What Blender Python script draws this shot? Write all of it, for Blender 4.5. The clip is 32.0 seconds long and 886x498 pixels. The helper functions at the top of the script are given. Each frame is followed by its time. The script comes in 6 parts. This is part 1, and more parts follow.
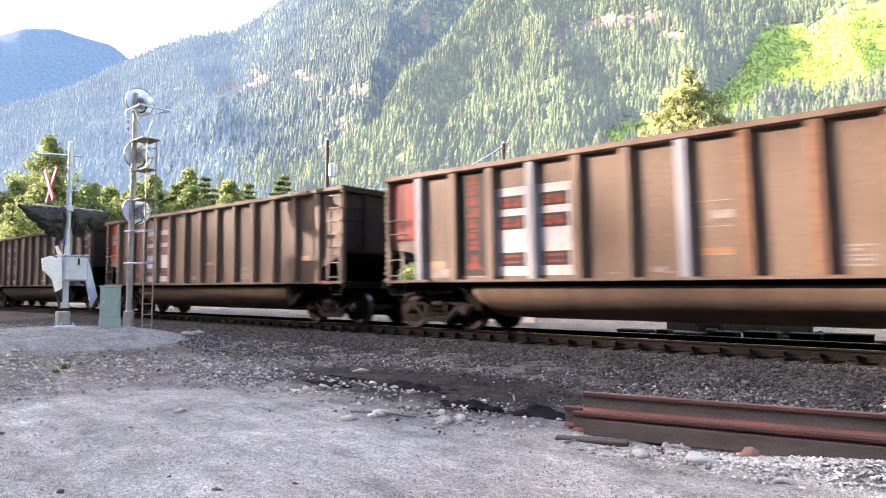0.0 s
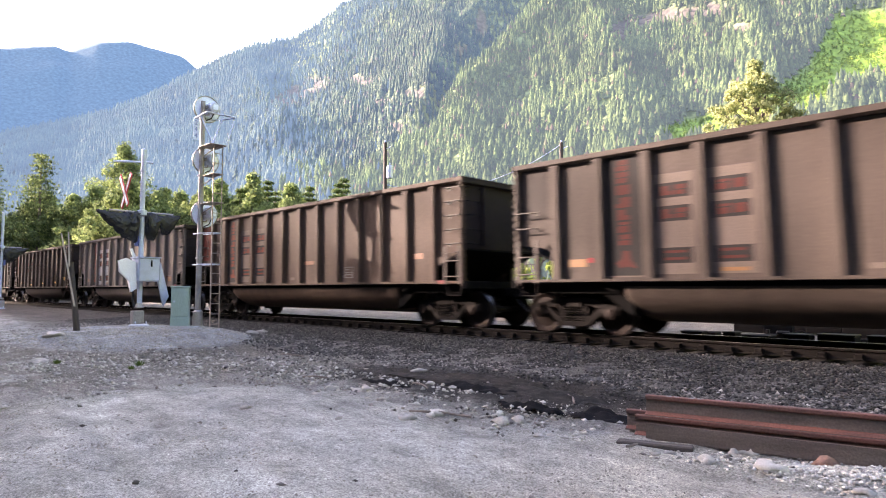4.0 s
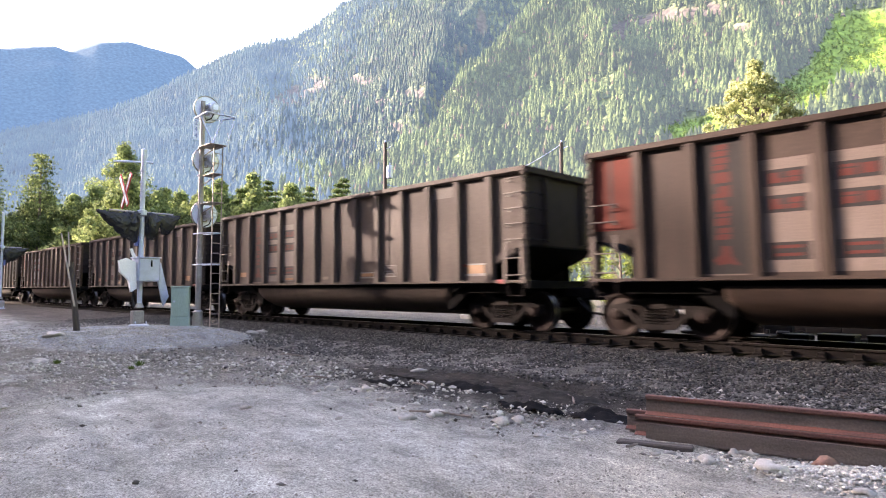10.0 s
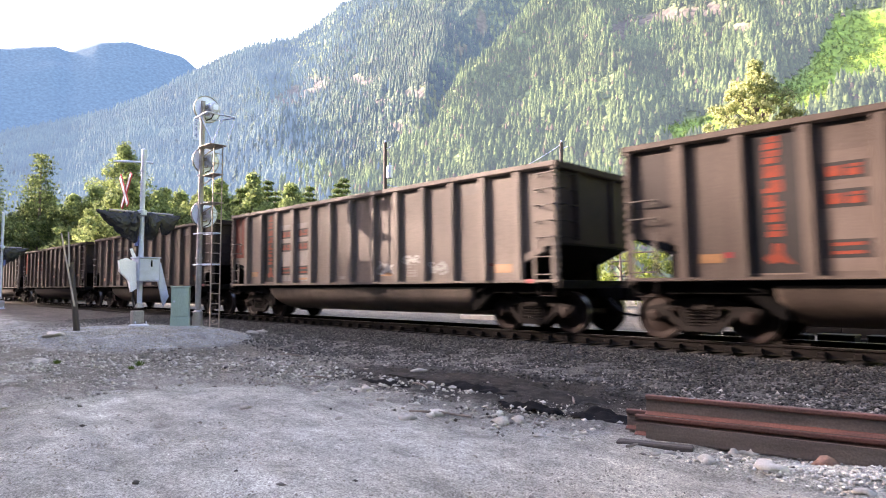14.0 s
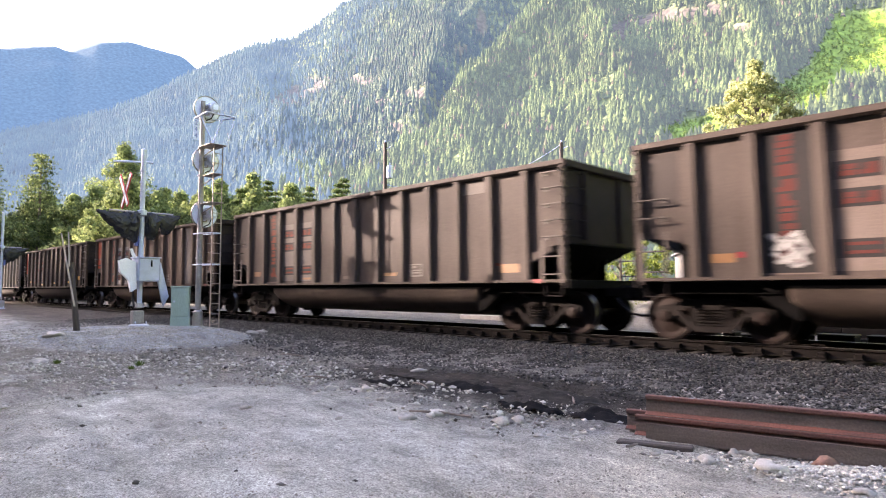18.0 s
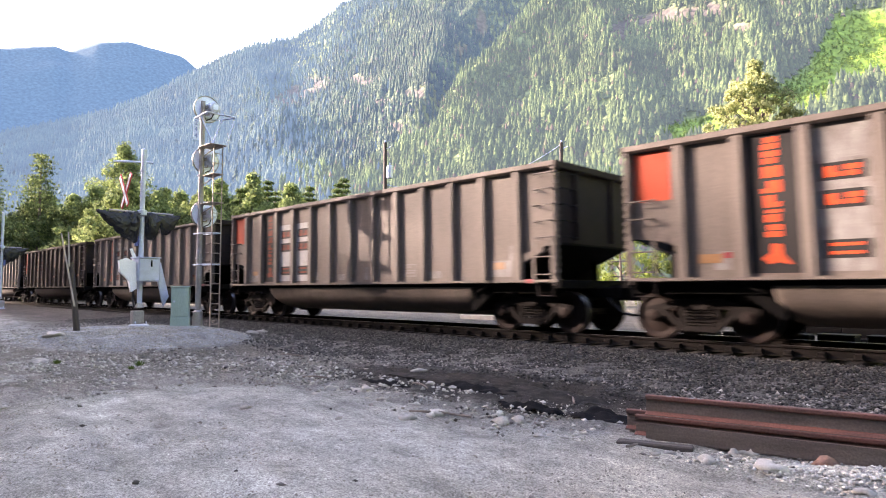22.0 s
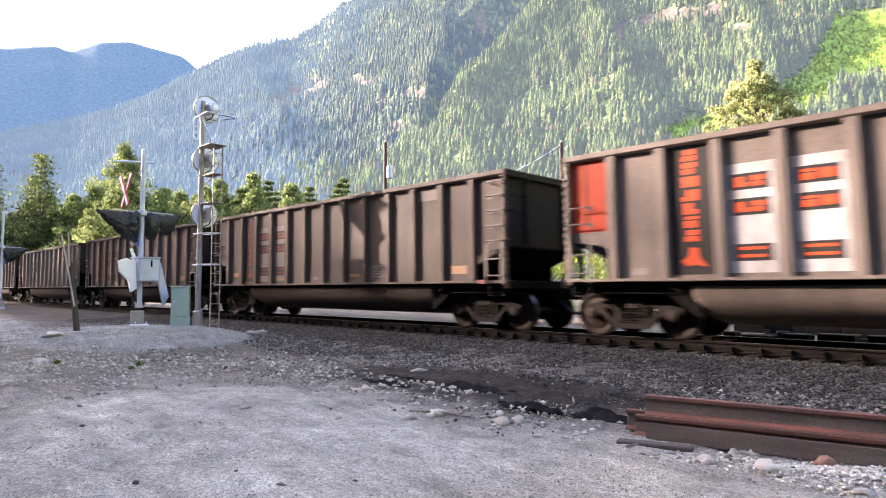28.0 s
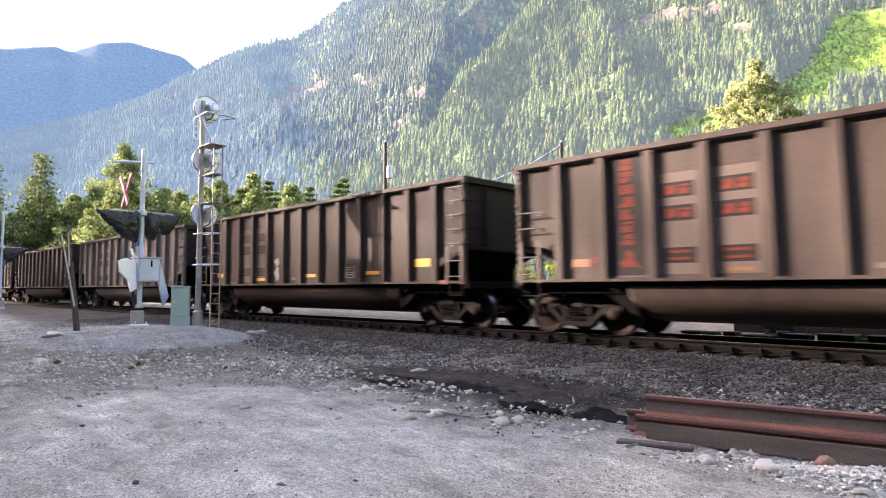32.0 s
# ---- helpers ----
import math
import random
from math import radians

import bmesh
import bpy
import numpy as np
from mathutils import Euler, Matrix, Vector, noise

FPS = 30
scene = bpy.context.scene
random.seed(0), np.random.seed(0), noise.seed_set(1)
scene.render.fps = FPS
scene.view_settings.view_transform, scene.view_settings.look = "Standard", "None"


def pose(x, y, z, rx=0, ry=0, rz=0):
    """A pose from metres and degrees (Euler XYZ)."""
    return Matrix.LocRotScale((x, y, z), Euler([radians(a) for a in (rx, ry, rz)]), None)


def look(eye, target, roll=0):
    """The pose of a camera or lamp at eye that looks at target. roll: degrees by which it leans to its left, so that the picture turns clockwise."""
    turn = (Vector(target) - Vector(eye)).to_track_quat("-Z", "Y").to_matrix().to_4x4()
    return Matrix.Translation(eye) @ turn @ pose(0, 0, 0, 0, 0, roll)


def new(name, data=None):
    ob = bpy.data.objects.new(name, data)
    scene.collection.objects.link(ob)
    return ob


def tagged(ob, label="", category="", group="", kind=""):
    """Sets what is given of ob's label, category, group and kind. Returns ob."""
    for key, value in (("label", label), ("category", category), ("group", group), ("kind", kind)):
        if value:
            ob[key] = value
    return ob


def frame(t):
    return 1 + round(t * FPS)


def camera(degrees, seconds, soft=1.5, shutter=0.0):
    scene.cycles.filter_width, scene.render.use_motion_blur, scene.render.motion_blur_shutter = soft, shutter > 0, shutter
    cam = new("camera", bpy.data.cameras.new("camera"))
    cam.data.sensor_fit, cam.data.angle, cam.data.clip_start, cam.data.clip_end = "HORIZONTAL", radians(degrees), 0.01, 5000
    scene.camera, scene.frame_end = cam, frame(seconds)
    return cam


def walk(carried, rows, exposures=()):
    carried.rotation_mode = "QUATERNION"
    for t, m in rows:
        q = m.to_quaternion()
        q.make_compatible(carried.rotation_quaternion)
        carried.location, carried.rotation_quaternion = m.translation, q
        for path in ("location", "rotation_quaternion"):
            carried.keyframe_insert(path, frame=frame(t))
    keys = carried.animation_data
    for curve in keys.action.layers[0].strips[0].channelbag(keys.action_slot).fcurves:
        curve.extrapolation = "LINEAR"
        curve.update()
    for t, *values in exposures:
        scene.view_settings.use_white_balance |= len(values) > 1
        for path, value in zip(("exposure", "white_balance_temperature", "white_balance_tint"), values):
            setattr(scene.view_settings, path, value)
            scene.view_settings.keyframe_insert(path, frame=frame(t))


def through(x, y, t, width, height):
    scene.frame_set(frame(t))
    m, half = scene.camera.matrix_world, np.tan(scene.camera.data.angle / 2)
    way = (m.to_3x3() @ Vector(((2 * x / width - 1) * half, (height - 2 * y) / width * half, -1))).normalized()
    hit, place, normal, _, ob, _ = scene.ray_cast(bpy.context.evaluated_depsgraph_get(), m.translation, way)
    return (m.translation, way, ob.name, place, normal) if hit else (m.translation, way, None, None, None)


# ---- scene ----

# The track runs along x; z = 0 is the rail head, y = 0 the track's middle. The train rolls towards +x.
cam = camera(70.0, 32.0, soft=1.05, shutter=0.65)
# the sensor is read from top to bottom in about a hundredth of a second
scene.cycles.rolling_shutter_type, scene.cycles.rolling_shutter_duration = "TOP", 0.46
EYE = (0.0, -12.7, 0.95)


def aim(yaw, tilt, roll):
    """The camera's pose: yaw in degrees to the left of +y, tilt up, roll as in look()."""
    a, b = radians(yaw), radians(tilt)
    way = Vector((-math.sin(a) * math.cos(b), math.cos(a) * math.cos(b), math.sin(b)))
    return look(EYE, Vector(EYE) + way, roll)


PAN = ((0.0, 5.2, -0.04, 0), (0.5, 3.39, -0.02, 0), (1.0, 1.9, -0.01, 0), (1.5, 0.47, 0, 0), (1.8, 0.02, 0, 0), (2.2, 0, 0, 0), (32.0, 0, 0, 0))
walk(cam, [(t, aim(45.0 - d, 3.7 + e, r)) for t, d, e, r in PAN], [(t, e, 7230, 30) for t, e in ((0.0, 3.5), (1.0, 3.43), (2.0, 3.34), (3.5, 3.26), (6.0, 3.2), (9.0, 3.22), (12.0, 3.3), (20.0, 3.26), (24.0, 3.16), (26.0, 3.26), (32.0, 3.26))])

# ---- light ----
SUN_AZ, SUN_EL = 242.0, 20.0
world = bpy.data.worlds.new("world")
scene.world = world
world.use_nodes = True
wn = world.node_tree.nodes
sky = wn.new("ShaderNodeTexSky")
sky.sky_type = "NISHITA"
sky.sun_disc = False
sky.sun_elevation, sky.sun_rotation = radians(SUN_EL), radians(SUN_AZ)
sky.dust_density, sky.air_density, sky.ozone_density = 2.0, 0.9, 0.7
wn["Background"].inputs["Strength"].default_value = 0.15
world.node_tree.links.new(sky.outputs["Color"], wn["Background"].inputs["Color"])
sun = new("sun", bpy.data.lights.new("sun", "SUN"))
sun.data.energy, sun.data.angle, sun.data.color = 4.2, radians(0.5), (1.0, 0.91, 0.78)
to_sun = Vector((math.sin(radians(SUN_AZ)) * math.cos(radians(SUN_EL)), math.cos(radians(SUN_AZ)) * math.cos(radians(SUN_EL)), math.sin(radians(SUN_EL))))
sun.matrix_world = look(to_sun * 60, (0, 0, 0))

# ---- materials ----
def material(name, color, rough=0.8, metal=0.0, dark=None, scale=3.0, amount=0.5, fine=40.0, bump=0.3, bump_dist=0.01, streak=None, island=0.0, random_part=0.0, spec=0.5):
    """A surface with two scales of variation: patches of the colour 'dark' and fine grain, with fine relief."""
    m = bpy.data.materials.new(name)
    m.use_nodes = True
    t = m.node_tree
    n, ln = t.nodes, t.links.new
    bsdf = n["Principled BSDF"]
    bsdf.inputs["Roughness"].default_value = rough
    bsdf.inputs["Metallic"].default_value = metal
    bsdf.inputs["Specular IOR Level"].default_value = spec
    geo = n.new("ShaderNodeTexCoord")
    mapping = n.new("ShaderNodeMapping")
    ln(geo.outputs["Object"], mapping.inputs["Vector"])
    if streak:
        mapping.inputs["Scale"].default_value = streak
    big, small = n.new("ShaderNodeTexNoise"), n.new("ShaderNodeTexNoise")
    big.inputs["Scale"].default_value, small.inputs["Scale"].default_value = scale, fine
    big.inputs["Detail"].default_value = 6
    big.inputs["Roughness"].default_value = 0.65
    ln(mapping.outputs[0], big.inputs["Vector"])
    ln(geo.outputs["Object"], small.inputs["Vector"])
    ramp = n.new("ShaderNodeValToRGB")
    ramp.color_ramp.elements[0].position, ramp.color_ramp.elements[1].position = 0.5 - 0.18, 0.5 + 0.18
    ln(big.outputs["Fac"], ramp.inputs["Fac"])
    dark = dark or tuple(c * 0.55 for c in color)
    mix = n.new("ShaderNodeMix")
    mix.data_type = "RGBA"
    mix.inputs["A"].default_value, mix.inputs["B"].default_value = (*dark, 1), (*color, 1)
    fac = n.new("ShaderNodeMapRange")
    fac.inputs["To Min"].default_value = 1 - amount
    ln(ramp.outputs["Color"], fac.inputs["Value"])
    ln(fac.outputs[0], mix.inputs["Factor"])
    grain = n.new("ShaderNodeHueSaturation")
    val = n.new("ShaderNodeMapRange")
    val.inputs["From Min"].default_value, val.inputs["From Max"].default_value = 0.3, 0.7
    val.inputs["To Min"].default_value, val.inputs["To Max"].default_value = 0.82, 1.18
    ln(small.outputs["Fac"], val.inputs["Value"])
    source = val.outputs[0]
    for share, node, out in ((island, "ShaderNodeNewGeometry", "Random Per Island"), (random_part, "ShaderNodeObjectInfo", "Random")):
        if share:
            src, rng, mul = n.new(node), n.new("ShaderNodeMapRange"), n.new("ShaderNodeMath")
            rng.inputs["To Min"].default_value, rng.inputs["To Max"].default_value = 1 - share, 1 + share
            mul.operation = "MULTIPLY"
            ln(src.outputs[out], rng.inputs["Value"])
            ln(rng.outputs[0], mul.inputs[0])
            ln(source, mul.inputs[1])
            source = mul.outputs[0]
    ln(source, grain.inputs["Value"])
    ln(mix.outputs["Result"], grain.inputs["Color"])
    ln(grain.outputs["Color"], bsdf.inputs["Base Color"])
    if bump:
        b = n.new("ShaderNodeBump")
        b.inputs["Strength"].default_value, b.inputs["Distance"].default_value = bump, bump_dist
        ln(small.outputs["Fac"], b.inputs["Height"])
        ln(b.outputs[0], bsdf.inputs["Normal"])
    return m


M = {}
M["body"] = [material("weathered_brown_paint_" + k, c, 0.6, 0.0, d, 2.0, 0.8, 30, 0.15, 0.004, streak=(1, 1, 0.14), random_part=0.07, spec=0.14)
             for k, c, d in (("a", (0.064, 0.0415, 0.030), (0.036, 0.0235, 0.0178)), ("b", (0.054, 0.0415, 0.0345), (0.032, 0.0245, 0.021)),
                             ("c", (0.108, 0.090, 0.078), (0.070, 0.0575, 0.0495)), ("d", (0.032, 0.0215, 0.0162), (0.0185, 0.0124, 0.0106)), ("e", (0.094, 0.069, 0.050), (0.060, 0.0425, 0.031)))]
M["truck"] = material("greasy_cast_steel", (0.014, 0.011, 0.01), 0.75, 0.2, (0.007, 0.006, 0.005), 6, 0.8, 60, 0.4, spec=0.12)
M["frame"] = material("dusty_cast_steel", (0.0115, 0.009, 0.008), 0.85, 0.0, (0.006, 0.005, 0.005), 5, 0.8, 60, 0.4, spec=0.12)
M["wheel"] = material("rusty_wheel_steel", (0.015, 0.0085, 0.0068), 0.65, 0.2, (0.012, 0.009, 0.008), 5, 0.8, 60, 0.3, spec=0.12)
M["tread"] = material("worn_bright_steel", (0.55, 0.53, 0.5), 0.3, 1.0, (0.4, 0.38, 0.36), 6, 0.5, 60, 0.1)
# black steel, taken darker still for the shadow under the cars' overhang
M["under"] = material("shade_blackened_steel", (0.005, 0.0045, 0.0045), 0.9, 0.0, (0.003, 0.003, 0.003), 3, 0.8, 50, 0.3, spec=0.06)
M["orange"] = material("faded_orange_paint", (0.27, 0.036, 0.014), 0.65, 0.0, (0.16, 0.026, 0.012), 1.5, 0.6, 40, 0.1, 0.003, streak=(1, 1, 0.3), spec=0.12)
M["red"] = material("faded_red_paint", (0.095, 0.019, 0.012), 0.7, 0.0, (0.06, 0.015, 0.010), 1.5, 0.6, 40, 0.1, 0.003, streak=(1, 1, 0.3), spec=0.12)
M["black"] = material("faded_black_paint", (0.011, 0.0105, 0.011), 0.65, 0.0, (0.024, 0.02, 0.018), 2, 0.6, 40, 0.1, 0.003, streak=(1, 1, 0.3), spec=0.12)
M["white"] = material("grimy_white_paint", (0.185, 0.178, 0.172), 0.65, 0.0, (0.062, 0.05, 0.043), 7, 0.95, 45, 0.1, 0.003, streak=(1, 1, 0.3), spec=0.12)
M["grimy"] = material("faint_grey_paint", (0.10, 0.08, 0.07), 0.6, 0.0, (0.063, 0.047, 0.038), 2, 0.7, 40, 0.1, 0.003, streak=(1, 1, 0.3), spec=0.12)
M["yellow"] = material("yellow_reflector_tape", (0.42, 0.2, 0.008), 0.4, 0.0, (0.6, 0.3, 0.02), 5, 0.5)
M["dull_yellow"] = material("dirty_yellow_tape", (0.13, 0.052, 0.007), 0.5, 0.0, (0.16, 0.08, 0.025), 5, 0.6)
M["rail"] = material("rail_steel_web", (0.013, 0.0115, 0.0105), 0.95, 0.0, (0.009, 0.008, 0.0075), 4, 0.7, 50, 0.3, spec=0.04)
M["rust"] = material("rusted_rail_steel", (0.165, 0.064, 0.045), 0.8, 0.1, (0.06, 0.04, 0.034), 9, 0.9, 55, 0.5, streak=(0.12, 1, 1), random_part=0.15, spec=0.25)
M["tie"] = material("creosoted_timber", (0.018, 0.015, 0.013), 0.85, 0.0, (0.009, 0.008, 0.007), 3, 0.8, 30, 0.5, streak=(1, 0.15, 1), random_part=0.3, spec=0.12)
M["lightred"] = material("faded_red_paint", (0.20, 0.052, 0.042), 0.65, 0.0, (0.13, 0.038, 0.032), 5, 0.7, 45, 0.1, 0.003, streak=(1, 1, 0.3), spec=0.12)
M["newsteel"] = material("pale_grey_painted_steel", (0.17, 0.185, 0.205), 0.6, 0.0, (0.10, 0.105, 0.112), 5, 0.7, 45, 0.1, 0.003, streak=(1, 1, 0.3), spec=0.14)
M["primer"] = material("rusty_tan_primer", (0.105, 0.062, 0.04), 0.75, 0.0, (0.07, 0.036, 0.022), 6, 0.85, 45, 0.12, 0.003, streak=(1, 1, 2.5), spec=0.12)
M["cleanwhite"] = material("scuffed_white_paint", (0.30, 0.30, 0.305), 0.6, 0.0, (0.15, 0.142, 0.135), 6, 0.9, 45, 0.1, 0.003, streak=(1, 1, 0.3), spec=0.12)
# galvanised grey with the blue of reflected sky tinted into the colour
M["galv"] = material("galvanised_steel", (0.46, 0.52, 0.65), 0.4, 0.25, (0.30, 0.33, 0.39), 5, 0.6, 60, 0.15)
M["greypaint"] = material("aged_grey_steel", (0.30, 0.29, 0.28), 0.55, 0.3, (0.16, 0.14, 0.13), 5, 0.7, 50, 0.2)
M["cabinet"] = material("grey_green_cabinet_paint", (0.27, 0.36, 0.32), 0.5, 0.0, (0.21, 0.28, 0.25), 3, 0.6, 60, 0.1)
M["plastic"] = material("black_bin_bag_film", (0.007, 0.008, 0.013), 0.42, 0.0, (0.004, 0.004, 0.006), 4, 0.6, 25, 0.08, spec=0.35)
M["crosswhite"] = material("white_board_paint", (0.75, 0.75, 0.75), 0.5, 0.0, (0.6, 0.6, 0.6), 4, 0.5)
M["crossred"] = material("red_board_paint", (0.45, 0.04, 0.045), 0.5, 0.0, (0.35, 0.03, 0.035), 4, 0.5)
M["timber"] = material("weathered_grey_timber", (0.16, 0.13, 0.105), 0.85, 0.0, (0.08, 0.065, 0.055), 3, 0.8, 40, 0.5, streak=(1, 1, 0.1))
M["concrete"] = material("concrete", (0.33, 0.32, 0.31), 0.85, 0.0, (0.22, 0.21, 0.2), 4, 0.6, 60, 0.3)
M["ballast"] = material("ballast_stone", (0.062, 0.059, 0.053), 0.85, 0.0, (0.011, 0.0105, 0.0098), 8, 0.7, 40, 0.4, island=0.8, spec=0.2)
M["stone"] = material("river_stone", (0.31, 0.30, 0.265), 0.85, 0.0, (0.19, 0.18, 0.16), 5, 0.8, 50, 0.4, random_part=0.25)
M["pebble"] = material("pale_pebbles", (0.31, 0.305, 0.27), 0.85, 0.0, (0.2, 0.195, 0.175), 8, 0.6, 50, 0.4, island=0.5)
M["debris"] = material("pale_stone_debris", (0.50, 0.485, 0.43), 0.9, 0.0, (0.26, 0.245, 0.21), 8, 0.7, 50, 0.4, island=0.55, spec=0.2)
M["dark_pebble"] = material("dark_verge_pebbles", (0.155, 0.142, 0.127), 0.85, 0.0, (0.1, 0.09, 0.08), 8, 0.6, 50, 0.4, island=0.85)
M["tar"] = material("dark_pole_timber", (0.045, 0.036, 0.03), 0.85, 0.0, (0.025, 0.02, 0.017), 3, 0.8, 40, 0.5, streak=(1, 1, 0.1))
M["cloth"] = material("black_woven_cloth", (0.005, 0.005, 0.006), 0.85, 0.0, (0.007, 0.007, 0.007), 9, 0.7, 80, 0.5, spec=0.03)
M["soiled"] = material("soiled_black_cloth", (0.0110, 0.0108, 0.0099), 0.95, 0.0, (0.04, 0.036, 0.032), 7, 0.9, 60, 0.8, 0.02, spec=0.05)
M["brownstone"] = material("red_brown_stone", (0.24, 0.12, 0.075), 0.85, 0.0, (0.14, 0.08, 0.06), 5, 0.8, 50, 0.4)
M["rim"] = material("dark_polished_steel", (0.16, 0.16, 0.17), 0.35, 0.9, (0.06, 0.05, 0.045), 5, 0.8, 60, 0.1)
# brown steel of the car ends, darkened because they face away from the sun
M["endshade"] = material("end_shaded_brown_steel", (0.023, 0.0165, 0.0152), 0.8, 0.0, (0.0125, 0.0094, 0.009), 2, 0.8, 40, 0.2, spec=0.12)
M["grab"] = material("worn_dark_bar_steel", (0.055, 0.042, 0.036), 0.5, 0.2, (0.03, 0.022, 0.018), 6, 0.7, 50, 0.1)
M["greyrust"] = material("grey_mill_scale_steel", (0.135, 0.112, 0.095), 0.75, 0.1, (0.065, 0.05, 0.043), 9, 0.9, 55, 0.4, streak=(0.12, 1, 1), spec=0.25)
M["bark"] = material("bark", (0.11, 0.09, 0.075), 0.9, 0.0, (0.05, 0.04, 0.035), 6, 0.7, 30, 0.6)


# ---- mesh tools ----
def mesh_of(bm, mat, name="mesh", smooth=False):
    me = bpy.data.meshes.new(name)
    bmesh.ops.recalc_face_normals(bm, faces=bm.faces)
    bm.to_mesh(me)
    bm.free()
    for m in (mat if isinstance(mat, (list, tuple)) else [mat]):
        me.materials.append(m)
    if smooth:
        me.shade_smooth()
    return me


def part(name, bm, mat, parent=None, label="", smooth=False):
    """Links a bmesh, or a finished mesh, as one mesh object under a thing or part."""
    me = bm if isinstance(bm, bpy.types.Mesh) else mesh_of(bm, mat, name, smooth)
    ob = new(name, me)
    if parent:
        ob.parent = parent
    return tagged(ob, label) if label else ob


def thing(name, m, label, category, group="", kind=""):
    ob = new(name)
    ob.empty_display_size = 0.2
    ob.matrix_basis = m
    return tagged(ob, label, category, group, kind)


def box(x0, x1, y0, y1, z0, z1, bevel=0.0, bm=None):
    bm = bm or bmesh.new()
    got = bmesh.ops.create_cube(bm, size=1, matrix=Matrix.LocRotScale(((x0 + x1) / 2, (y0 + y1) / 2, (z0 + z1) / 2), None, (x1 - x0, y1 - y0, z1 - z0)))
    if bevel:
        edges = list({e for v in got["verts"] for e in v.link_edges})
        bmesh.ops.bevel(bm, geom=edges, offset=bevel, segments=1, affect="EDGES", clamp_overlap=True)
    return bm


def prism(points, a, b, axis="y", bm=None):
    """A closed outline pulled from a to b along an axis; the outline's two numbers are the other two axes in order."""
    bm = bm or bmesh.new()
    at = {"x": lambda p, s: (s, p[0], p[1]), "y": lambda p, s: (p[0], s, p[1]), "z": lambda p, s: (p[0], p[1], s)}[axis]
    lo, hi = [bm.verts.new(at(p, a)) for p in points], [bm.verts.new(at(p, b)) for p in points]
    bm.faces.new(lo)
    bm.faces.new(hi[::-1])
    for i in range(len(points)):
        j = (i + 1) % len(points)
        bm.faces.new((lo[i], lo[j], hi[j], hi[i]))
    return bm


def rod(a, b, r, r2=None, sides=10, bm=None):
    bm = bm or bmesh.new()
    a, b = Vector(a), Vector(b)
    d = b - a
    m = Matrix.Translation((a + b) / 2) @ d.to_track_quat("Z", "Y").to_matrix().to_4x4()
    bmesh.ops.create_cone(bm, cap_ends=True, segments=sides, radius1=r, radius2=r if r2 is None else r2, depth=d.length, matrix=m)
    return bm


def pipe(points, r, sides=6, bm=None):
    bm = bm or bmesh.new()
    for a, b in zip(points, points[1:]):
        rod(a, b, r, None, sides, bm)
    return bm


def lathe(profile, axis="y", sides=24, bm=None, at=(0, 0, 0), capped=True):
    """A turned body: profile rows of (radius, place along the axis)."""
    bm = bm or bmesh.new()
    rings = []
    for r, s in profile:
        ring = []
        for i in range(sides):
            a = 2 * math.pi * i / sides
            c, d = r * math.cos(a), r * math.sin(a)
            p = {"x": (s, c, d), "y": (c, s, d), "z": (c, d, s)}[axis]
            ring.append(bm.verts.new(Vector(p) + Vector(at)))
        rings.append(ring)
    for p, q in zip(rings, rings[1:]):
        for i in range(sides):
            bm.faces.new((p[i], p[(i + 1) % sides], q[(i + 1) % sides], q[i]))
    if capped:
        bm.faces.new(rings[0])
        bm.faces.new(rings[-1])
    return bm


def soup(name, verts, faces, mat, smooth=False):
    """A mesh from arrays of corners and of triangles or quads."""
    me = bpy.data.meshes.new(name)
    k = faces.shape[1]
    me.vertices.add(len(verts))
    me.vertices.foreach_set("co", np.ascontiguousarray(verts, dtype=np.float32).ravel())
    me.loops.add(faces.size)
    me.loops.foreach_set("vertex_index", np.ascontiguousarray(faces, dtype=np.int32).ravel())
    me.polygons.add(len(faces))
    me.polygons.foreach_set("loop_start", np.arange(0, faces.size, k, dtype=np.int32))
    me.polygons.foreach_set("loop_total", np.full(len(faces), k, dtype=np.int32))
    for m in (mat if isinstance(mat, (list, tuple)) else [mat]):
        me.materials.append(m)
    me.update(calc_edges=True)
    me.validate()
    if smooth:
        me.shade_smooth()
    return me


def scatter(base_v, base_f, places, scales, turns, tilts=None):
    """Many copies of one small body in one soup."""
    n = len(places)
    c, s = np.cos(turns), np.sin(turns)
    v = base_v[None] * scales[:, None, :]
    x, y, z = v[..., 0].copy(), v[..., 1].copy(), v[..., 2].copy()
    if tilts is not None:
        ct, st = np.cos(tilts)[:, None], np.sin(tilts)[:, None]
        y, z = y * ct - z * st, y * st + z * ct
    out = np.stack([x * c[:, None] - y * s[:, None], x * s[:, None] + y * c[:, None], z], -1) + places[:, None, :]
    f = base_f[None] + (np.arange(n) * len(base_v))[:, None, None]
    return out.reshape(-1, 3), f.reshape(-1, base_f.shape[1])


